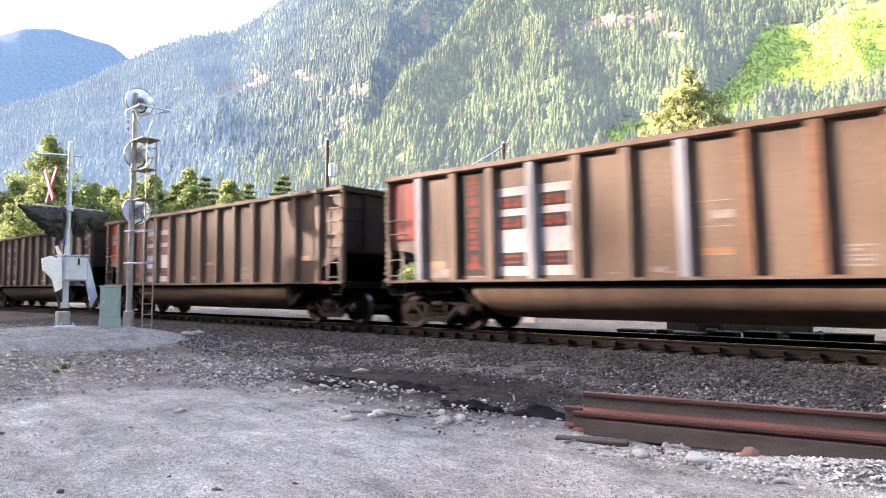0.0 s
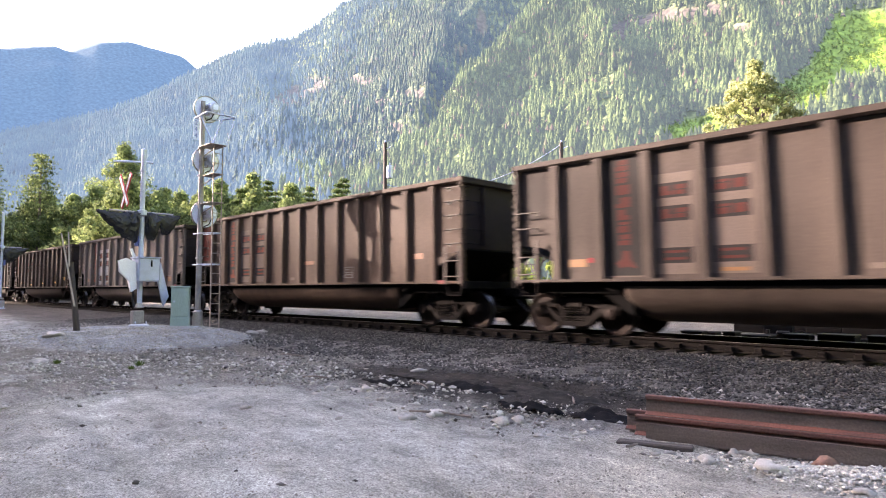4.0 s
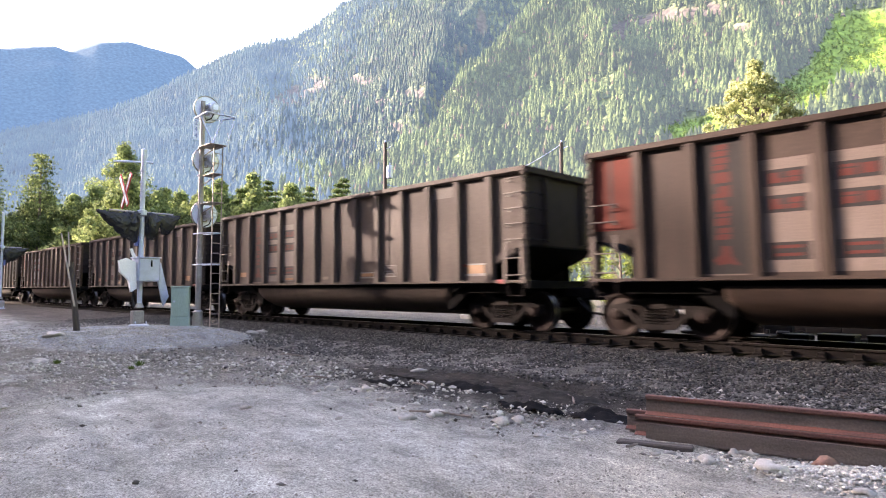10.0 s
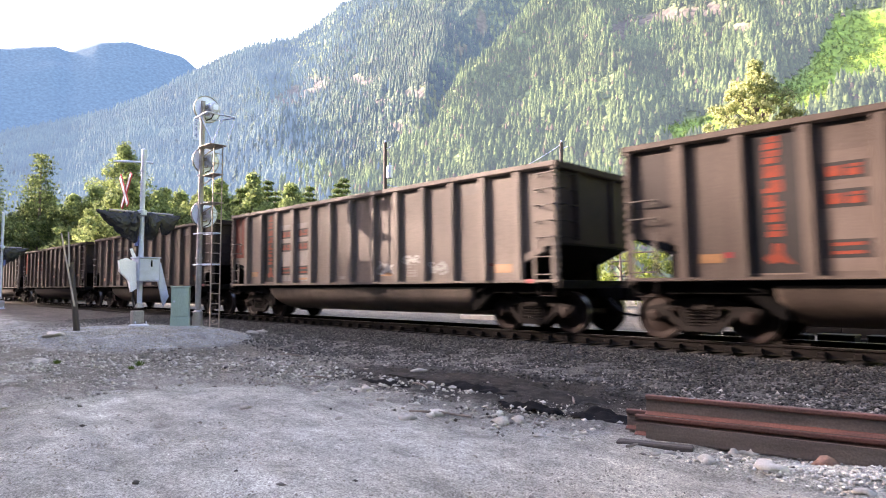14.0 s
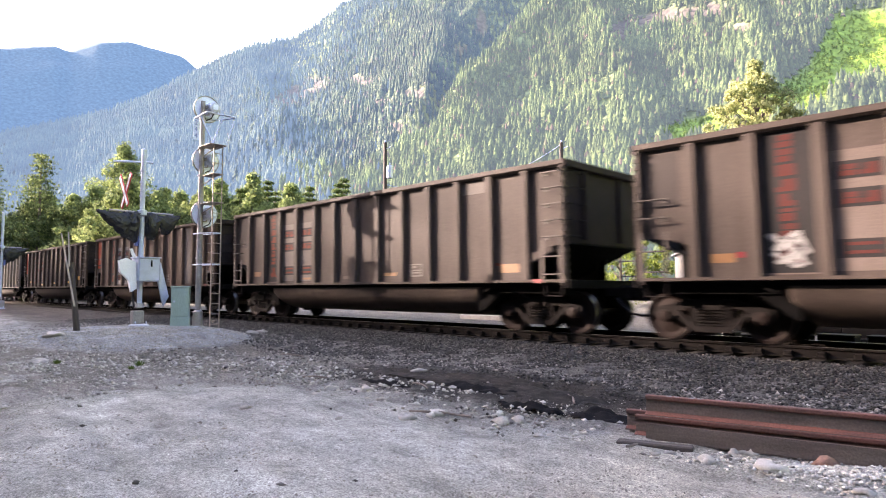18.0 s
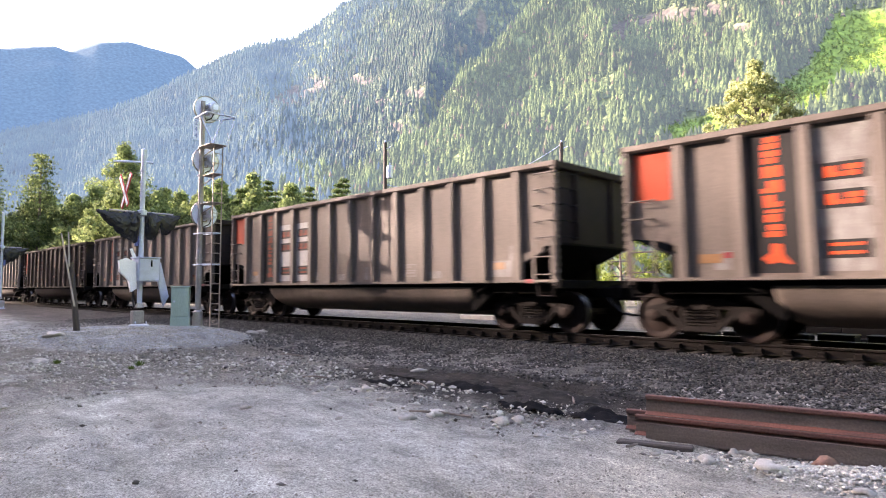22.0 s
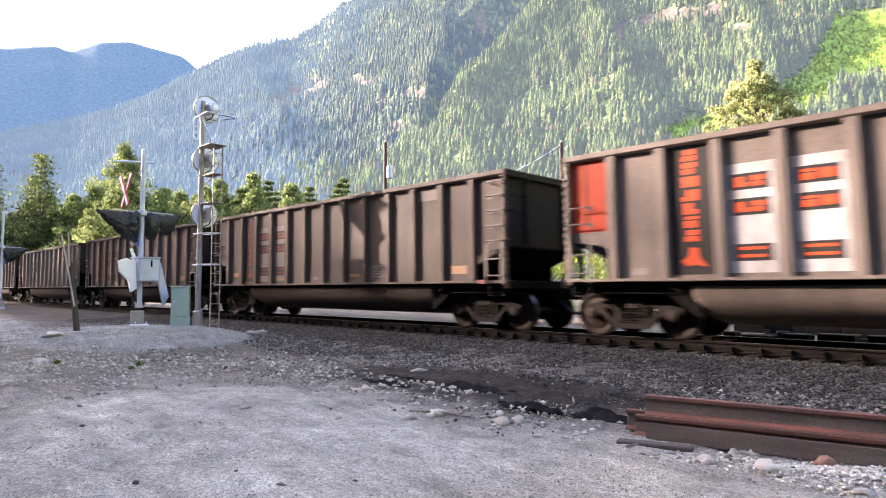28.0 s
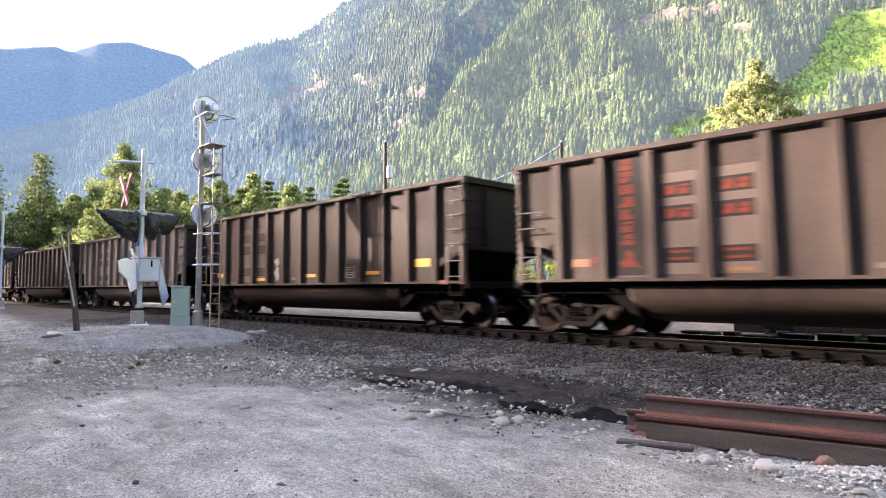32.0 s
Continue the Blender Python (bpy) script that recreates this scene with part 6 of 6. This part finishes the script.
leaning_post()


# ---- trees beyond the track ----
def leaf_material(name, dark, light):
    return foliage(name, dark, light, None, 40, 0.35)


M["leaf"] = leaf_material("sunlit_leaves", (0.065, 0.1, 0.04), (0.25, 0.305, 0.115))
M["birch_leaf"] = leaf_material("pale_dry_leaves", (0.13, 0.165, 0.06), (0.38, 0.40, 0.19))
M["fir"] = leaf_material("dark_fir_boughs", (0.035, 0.06, 0.02), (0.10, 0.14, 0.045))
M["pine"] = leaf_material("sunlit_pine_boughs", (0.045, 0.07, 0.028), (0.14, 0.175, 0.07))
M["bush_leaf"] = leaf_material("bright_bush_leaves", (0.10, 0.145, 0.028), (0.235, 0.29, 0.065))


def leaves(centres, radii, per, size, seed, droop=0.0):
    """Leaf blades scattered through clumps: arrays of corners and triangles."""
    rng = np.random.RandomState(seed)
    c = np.repeat(centres, per, 0)
    r = np.repeat(radii, per, 0)
    d = rng.normal(size=c.shape)
    d /= np.linalg.norm(d, axis=1)[:, None]
    p = c + d * r * rng.uniform(0.55, 1.05, (len(c), 1))
    a = rng.normal(size=c.shape)
    a /= np.linalg.norm(a, axis=1)[:, None]
    b = np.cross(a, d + 1e-3)
    b /= np.linalg.norm(b, axis=1)[:, None]
    s = size * rng.uniform(0.6, 1.3, (len(c), 1))
    a[:, 2] -= droop
    v = np.stack([p - a * s, p + b * s * 0.55, p + a * s, p - b * s * 0.55], 1).reshape(-1, 3)
    f = np.arange(len(v)).reshape(-1, 4)
    return v, f


def broadleaf(name, m, height, width, mat, label, seed, clumps=46, per=110, size=0.13, low=0.12, pointed=0.5, group="trees beyond the track", category="tree", full=0.7):
    ob = thing(name, m, label, category, group)
    rng = random.Random(seed)
    lean = Vector((rng.uniform(-0.3, 0.3), rng.uniform(-0.3, 0.3), 0))
    top = lean + Vector((0, 0, height * 0.93))
    bm = rod((0, 0, -0.3), lean * 0.4 + Vector((0, 0, height * 0.45)), height * 0.018 + 0.05, height * 0.011 + 0.02, 9)
    rod(lean * 0.4 + Vector((0, 0, height * 0.45)), top, height * 0.011 + 0.02, 0.02, 7, bm)
    part("trunk", bm, M["bark"], ob)
    limbs, centres, radii = bmesh.new(), [], []
    for k in range(clumps):
        u = (k + rng.random()) / clumps
        z = height * (low + (0.97 - low) * u)
        w = width * 0.5 * (math.sin(max(0.03, min(1, (u * 0.97 + 0.1))) * math.pi) ** full * (1 - pointed * u) + 0.05) * rng.uniform(0.75, 1.2)
        a, q = rng.uniform(0, 6.28), rng.uniform(0.25, 1.0) ** 0.6
        c = Vector((math.cos(a) * w * q, math.sin(a) * w * q, z)) + lean * u
        centres.append(c)
        s = width * rng.uniform(0.05, 0.13) * (1.15 - 0.5 * u)
        radii.append((s, s, s * rng.uniform(0.6, 0.95)))
        if k % 3 == 0:
            rod(lean * u * 0.6 + Vector((0, 0, max(0.3, z - w * 0.7))), c, 0.03 + 0.004 * height, 0.012, 5, limbs)
    tagged(part("limb_work", limbs, M["bark"], ob), kind="stuff")
    v, f = leaves(np.array(centres), np.array(radii), per, size, seed)
    part("crown", soup("crown", v, f, mat), None, ob)
    return ob


def fir_tree(m, height, width, seed, label, mat=None):
    ob = thing("fir_tree", m, label, "tree", "firs beyond the track")
    rng = np.random.RandomState(seed)
    part("trunk", rod((0, 0, -0.3), (0, 0, height), height * 0.016 + 0.06, 0.02, 8), M["bark"], ob)
    cs, rs = [], []
    tiers = int(height * 1.6)
    for k in range(tiers):
        u = k / tiers
        z = height * (0.14 + 0.86 * u)
        w = width * 0.5 * (1 - u) ** 0.8 * rng.uniform(0.75, 1.15)
        for j in range(7 if u < 0.8 else 4):
            a = rng.uniform(0, 6.28)
            for q in (0.35, 0.7, 1.0):
                cs.append((np.cos(a) * w * q, np.sin(a) * w * q, z - 0.25 * w * q))
                rs.append((0.12 * width, 0.12 * width, 0.16))
    v, f = leaves(np.array(cs), np.array(rs), 10, 0.17, seed, 0.4)
    part("bough_mass", soup("bough_mass", v, f, mat or M["fir"]), None, ob)


def beyond_trees():
    z = lambda x, y: float(ground_z(x, y))
    rows = ((-83, 9, 12.5, 8, 0.3), (-80, 13.5, 18.8, 9.5, 0.4), (-72, 12, 12.0, 8.5, 0.2), (-66, 9, 12.2, 8, 0.2), (-74, 22, 14, 9, 0.3), (-66, 22.5, 14.5, 8, 0.5),
            (-95, 15, 14, 9, 0.3), (-60, 24, 12.8, 7.5, 0.4), (-84, 4.5, 11, 8, 0.2), (-70, 16, 12, 8, 0.2), (-90, 8, 13, 9, 0.2), (-76, 9.5, 12.5, 8, 0.2), (-62, 15, 11.6, 8, 0.2), (-57, 18, 11.2, 7, 0.3), (-52, 19, 9.6, 7, 0.3), (-78, 17.5, 13.5, 9, 0.3),
            (-88, 0, 11.5, 9, 0.2), (-64, 18, 13.0, 7, 0.4), (-68, 13, 11.6, 7, 0.3))
    for k, (x, y, h, w, q) in enumerate(rows):
        broadleaf("broadleaf_tree", pose(x, y, z(x, y)), h, w * 1.3, M["leaf"], "sunlit green broadleaf tree with an uneven crown", 100 + k, 210, 80, 0.17, 0.06, q)
    for k, (x, y, h, w) in enumerate(((-96, 3, 16.8, 7.0), (-93, 7, 15.5, 6.5), (-69, 19, 12.5, 6), (-58, 20, 12.6, 4.5), (-55, 23, 12.0, 4.5), (-52, 24.5, 12.2, 4.4), (-56, 28, 13.6, 4.5), (-59, 21.5, 11.8, 4.5), (-61, 18.5, 12.0, 4.6), (-87, 0.5, 14, 6))):
        fir_tree(pose(x, y, z(x, y)), h, w, 200 + k, "dark green fir tree with drooping boughs")
    for x, y, h, w, k in ((-91, 1.5, 18.8, 9.5, 0), (-82, 5.2, 16.8, 9.5, 1)):
        fir_tree(pose(x, y, z(x, y)), h, w, 260 + k, "tall open-branched green pine in the sun", M["pine"])
    broadleaf("poplar_tree", pose(-17.2, 39.2, z(-17.2, 39.2)), 19.6, 7.6, M["birch_leaf"], "tall pale yellow-green poplar with fluttering dry leaves", 300, 340, 110, 0.12, 0.14, 0.0, "", "tree", 0.42)
    # bushes and saplings along the far side of the yard
    for k, (x, y, h, w) in enumerate(((-43, 14, 5.5, 7), (-37, 18, 5.8, 7), (-32, 21, 5.2, 6.5), (-27, 24, 6.2, 7), (-25, 32, 7, 7), (-21, 34, 6.0, 6), (-13, 37, 7.5, 7), (-9, 38, 8.5, 7), (-5.5, 36, 8.0, 6.5), (-2, 38, 8.5, 7), (-50, 12, 6, 7))):
        broadleaf("bush", pose(x, y, z(x, y)), h, w, M["bush_leaf"], "bright sunlit leafy bush behind the yard", 400 + k, 80, 60, 0.13, 0.05, 0.2, "bushes behind the yard", "bush")


beyond_trees()


def sun_screen():
    """Unseen loose leaves added above the rise behind the viewpoint, which let through part of the low sun."""
    rng = np.random.RandomState(77)
    n = 66000
    sx, sz = rng.uniform(-201, -107, n), 57.3 + 24 * rng.rand(n)
    # leaf density along x sets how much sun each stretch of the train gets
    keep = rng.rand(n) < np.interp(sx, [-166, -159, -155, -152, -148, -145, -140, -136], [1, 0.05, 0.08, 0.36, 0.28, 0.06, 0.02, 0.02]) * np.clip(0.62 - 0.062 * (sz - 63.8), 0.28, 1)
    sx, sz = sx[keep], sz[keep]
    n = len(sx)
    c = np.stack([sx, rng.uniform(-84, -75, n), sz], -1)
    v, f = leaves(c, np.full((n, 3), 0.6), 1, 0.36, 78)
    tagged(new("sun_screen", soup("sun_screen", v, f, M["leaf_dark"])), "unseen leaf screen added to dim the low sun", "woods", kind="stuff")


sun_screen()


# ---- utility poles, huts and clutter of the yard ----
def utility_pole(x, y, h, can):
    ob = thing("utility_pole", pose(x, y, float(ground_z(x, y))), "tall dark wooden utility pole" + (" with a grey transformer" if can else ""), "utility pole", "utility poles beyond the track")
    part("pole", rod((0, 0, -0.5), (0, 0, h), 0.17, 0.13, 12), M["tar"], ob)
    part("bracket_arm", rod((0, 0, h - 0.5), (0.5, 0.1, h - 0.35), 0.03, None, 6), M["galv"], ob)
    part("insulator", lathe([(0.03, h), (0.07, h + 0.05), (0.05, h + 0.12), (0.02, h + 0.16)], "z", 10), M["galv"], ob)
    if can:
        t = part("transformer", lathe([(0.2, h - 2.6), (0.22, h - 2.55), (0.22, h - 1.75), (0.15, h - 1.68)], "z", 16, None, (0.36, 0.12, 0)), M["galv"], ob, "light grey transformer can")
        part("bushing", rod((0.36, 0.12, h - 1.68), (0.36, 0.12, h - 1.5), 0.035, None, 8), M["galv"], t)
        part("mount", box(0.1, 0.3, 0.0, 0.1, h - 2.3, h - 2.2), M["galv"], ob)


utility_pole(-34.3, 15.8, 11.6, True)
utility_pole(-25.5, 24.7, 11.6, False)


def wires():
    a, b = Vector((-34.3, 15.8, 8.4)), Vector((-25.5, 24.7, 11.3))
    pts = [a.lerp(b, i / 20) - Vector((0, 0, 1.5 * 4 * (i / 20) * (1 - i / 20))) for i in range(21)]
    tagged(part("overhead_wire", pipe(pts, 0.028, 6), M["galv"]), "slack pale overhead cable between poles", "cable")


wires()


def hut(m, w, d, h, mat, roof, label, sign=False, name="equipment_hut"):
    """A steel hut with a low gable; its front faces -y."""
    ob = thing(name, m, label, "equipment hut", "huts in the yard")
    t = 0.06
    part("wall", box(-w / 2, w / 2, 0, t, 0.15, h, 0.01), mat, ob)
    part("wall", box(-w / 2, w / 2, d - t, d, 0.15, h, 0.01), mat, ob)
    # side walls get a darker siding that holds their shade in its colour
    for s in (-1, 1):
        part("wall", box(s * w / 2 - t / 2, s * w / 2 + t / 2, t, d - t, 0.15, h), M["hutshade"], ob)
    part("gable", prism([(-w / 2, h), (w / 2, h), (0, h + 0.13 * w)], 0.0, t), mat, ob)
    part("gable", prism([(-w / 2, h), (w / 2, h), (0, h + 0.13 * w)], d - t, d), mat, ob)
    for s in (-1, 1):
        pts = [(0, h + 0.13 * w), (s * (w / 2 + 0.12), h - 0.03), (s * (w / 2 + 0.12), h + 0.03), (0, h + 0.13 * w + 0.06)]
        part("roof_sheet", prism(pts, -0.1, d + 0.1), roof, ob)
    part("skid", box(-w / 2, w / 2, 0, d, 0, 0.15), M["under"], ob)
    door = part("door", box(-0.1, 0.85, -0.03, 0, 0.25, 2.2, 0.01), mat, ob)
    part("handle", box(0.0, 0.05, -0.07, -0.03, 1.1, 1.25, 0.01), M["galv"], door)
    part("vent", box(-w / 2 + 0.25, -w / 2 + 0.75, -0.02, 0, h - 0.55, h - 0.3, 0.005), M["greypaint"], ob)
    if sign:
        s = part("warning_sign", box(-1.0, -0.45, -0.025, -0.005, 1.25, 1.75, 0.003), M["crossred"], ob, "white notice with a red border")
        part("sign_face", box(-0.96, -0.49, -0.030, -0.025, 1.29, 1.64), M["crosswhite"], s)
        part("notice", box(-0.45, -0.02, -0.012, -0.004, 2.05, 2.2), M["crosswhite"], ob)
    return ob


M["hutwhite"] = material("pale_grey_steel_siding", (0.2, 0.205, 0.21), 0.5, 0.1, (0.16, 0.165, 0.17), 3, 0.6, 50, 0.15)
M["hutblue"] = material("blue_grey_steel_siding", (0.30, 0.33, 0.38), 0.5, 0.1, (0.24, 0.26, 0.30), 3, 0.6, 50, 0.15)
# shaded copy of the hut siding
M["hutshade"] = material("shaded_blue_grey_siding", (0.115, 0.135, 0.16), 0.55, 0.1, (0.09, 0.105, 0.125), 3, 0.6, 50, 0.15)
M["hutroof"] = material("cream_steel_roof", (0.26, 0.26, 0.24), 0.5, 0.1, (0.2, 0.2, 0.185), 3, 0.6, 50, 0.15)


HUT1, HUT2, ANT = (-10.28, 12.3), (-8.3, 18.6), (-13.96, 29.8)


def yard():
    z = lambda x, y: float(ground_z(x, y))
    hut(pose(HUT1[0], HUT1[1], z(*HUT1), 0, 0, -25.5), 3.7, 3.8, 2.7, M["hutwhite"], M["hutroof"], "pale grey steel equipment hut with a red-edged notice", True)
    hut(pose(HUT2[0], HUT2[1], z(*HUT2), 0, 0, 20), 1.3, 1.6, 2.95, M["hutblue"], M["hutroof"], "narrow blue-grey steel equipment hut with a cream roof")
    # antenna post with a cross arm
    x, y = ANT
    ob = thing("antenna_post", pose(x, y, z(x, y)), "white antenna post with a cross arm", "antenna")
    part("post", rod((0, 0, 0), (0, 0, 4.9), 0.06, 0.05, 10), M["crosswhite"], ob)
    part("cross_arm", box(-0.8, 0.8, -0.04, 0.04, 4.05, 4.15, 0.01), M["crosswhite"], ob)
    for s in (-0.78, 0, 0.78):
        part("antenna", rod((s, 0, 4.1), (s, 0, 4.75), 0.035, None, 8), M["crosswhite"], ob)
    for x, y, h in ((-10.06, 27.9, 5.0), (-8.86, 26.5, 3.0), (-8.43, 27.0, 2.7), (-7.9, 27.4, 2.5)):
        ob = part("fence_post", rod((0, 0, -0.2), (0, 0, h), 0.06, 0.055, 8), M["galv"])
        ob.location = (x, y, z(x, y))
        tagged(ob, "thin pale steel post at the yard's edge", "post", "posts at the yard's edge")
    # sign board low behind the train
    ob = thing("yard_sign", pose(-5.98, 18.15, z(-5.98, 18.15), 0, 0, 20), "small white board with a red band on a post", "sign")
    part("board", box(-0.5, 0.5, -0.02, 0.02, 1.25, 1.7, 0.005), M["crosswhite"], ob)
    part("band", box(-0.45, 0.45, -0.026, -0.02, 1.42, 1.56), M["crossred"], ob)
    part("post", rod((0, 0.04, 0), (0, 0.04, 1.7), 0.04, None, 8), M["galv"], ob)
    # long timber and piles of ties
    ob = part("long_timber", box(-3.0, 3.0, -0.12, 0.12, 0, 0.2, 0.02), M["paletimber"])
    ob.matrix_basis = pose(-15.4, 7.2, z(-15.4, 7.2), 0, 0, 8)
    tagged(ob, "long pale squared timber lying on the yard", "timber")
    rng = random.Random(9)
    tie = mesh_of(box(-1.25, 1.25, -0.11, 0.11, 0, 0.18, 0.015), M["tie"], "spare_tie")
    for k in range(9):
        x, y = -7.8 + 1.15 * k + rng.uniform(-0.3, 0.3), 3.6 + rng.uniform(-0.5, 0.9)
        ob = new("spare_tie", tie)
        ob.matrix_basis = pose(x, y, z(x, y) + 0.0, 0, 0, rng.uniform(-25, 40))
        tagged(ob, "loose black creosoted tie beyond the track", "railway tie", "loose ties beyond the track")
    # the last five stand in for equipment clutter in front of the hut
    for k, (x, y, w, h) in enumerate(((-6.6, 2.5, 0.5, 0.3), (-5.75, 2.6, 0.28, 0.34), (-5.1, 2.4, 0.6, 0.26), (-4.3, 2.5, 0.5, 0.34), (-3.6, 2.7, 0.7, 0.4), (-2.7, 2.5, 0.6, 0.36), (-2.0, 2.8, 0.9, 0.42), (-0.9, 2.7, 0.8, 0.4), (-6.9, 7.2, 0.9, 0.75), (-5.9, 6.4, 0.7, 0.6), (-6.2, 8.4, 1.1, 0.9), (-5.0, 7.4, 0.9, 0.8), (-3.9, 6.9, 1.1, 0.7))):
        ob = thing("clutter_box", pose(x, y, z(x, y) - 0.01, 0, 0, rng.uniform(-8, 8)), "black iron box among the clutter beyond the far rail", "track fitting", "track boxes beyond the rail")
        part("body", box(-w / 2, w / 2, -0.2, 0.2, 0, h - 0.03, 0.02), M["under"], ob)
        part("lid", box(-w / 2 - 0.015, w / 2 + 0.015, -0.215, 0.215, h - 0.03, h, 0.01), M["truck"], ob)
        part("conduit", pipe([(w / 2, 0, 0.1), (w / 2 + 0.2, 0.05, 0.16), (w / 2 + 0.45, 0, 0.02)], 0.022, 6), M["rail"], ob)
    for k in range(6):
        x, y = -7.0 + 1.5 * k, 4.9 + rng.uniform(-0.4, 0.4)
        ob = thing("track_scrap", pose(x, y, z(x, y), 0, 0, rng.uniform(0, 180)), "dark iron scrap of track fittings", "scrap iron", "scrap beyond the track")
        part("bar", box(-0.5, 0.5, -0.08, 0.08, 0, 0.14, 0.02), M["truck"], ob)
        part("block", box(-0.1, 0.22, -0.16, 0.16, 0.14, 0.22, 0.03), M["truck"], ob)
        part("spindle", rod((-0.3, 0, 0.14), (-0.3, 0, 0.25), 0.05, None, 8), M["truck"], ob)


yard()


# ---- what moves ----
# metres by which the train runs ahead of an even slowing, by time
DRIFT = ((0, -0.22), (1, -0.10), (2, 0.0), (3, 0.09), (6, 0.25), (7, 0.29), (8, 0.27), (9, 0.07), (10, 0.09), (12, 0.15), (14, 0.21), (17, 0.21), (18, 0.17), (22, 0.18), (25, 0.21), (28, 0.03), (29, 0.08), (31, 0.15), (32, 0.17))


def train_s(t):
    """How far the train has come at t seconds: the place of car 0's middle."""
    return -3.585 + 16.7126 * t - 0.01475 * t * t + float(np.interp(t, [d[0] for d in DRIFT], [d[1] for d in DRIFT]))


def motions():
    for n, car in CARS.items():
        walk(car, [(t, pose(train_s(t) - PITCH * n, 0, 0)) for t in range(33)])
        # the wheels roll while the car is in sight of the crossing
        near = [k / FPS for k in range(0, 32 * FPS + 1) if -46 < train_s(k / FPS) - PITCH * n < 8]
        if not near:
            continue
        times = ([0.0] if near[0] > 0 else []) + near + ([32.0] if near[-1] < 31.99 else [])
        start = train_s(near[0])
        for wheel, x in WHEELS[n]:
            rows = []
            for t in times:
                s = train_s(min(max(t, near[0]), near[-1])) - start
                rows.append((t, pose(x, 0, 0.457, 0, math.degrees(s / 0.457) % 360, 0)))
            walk(wheel, rows)


motions()
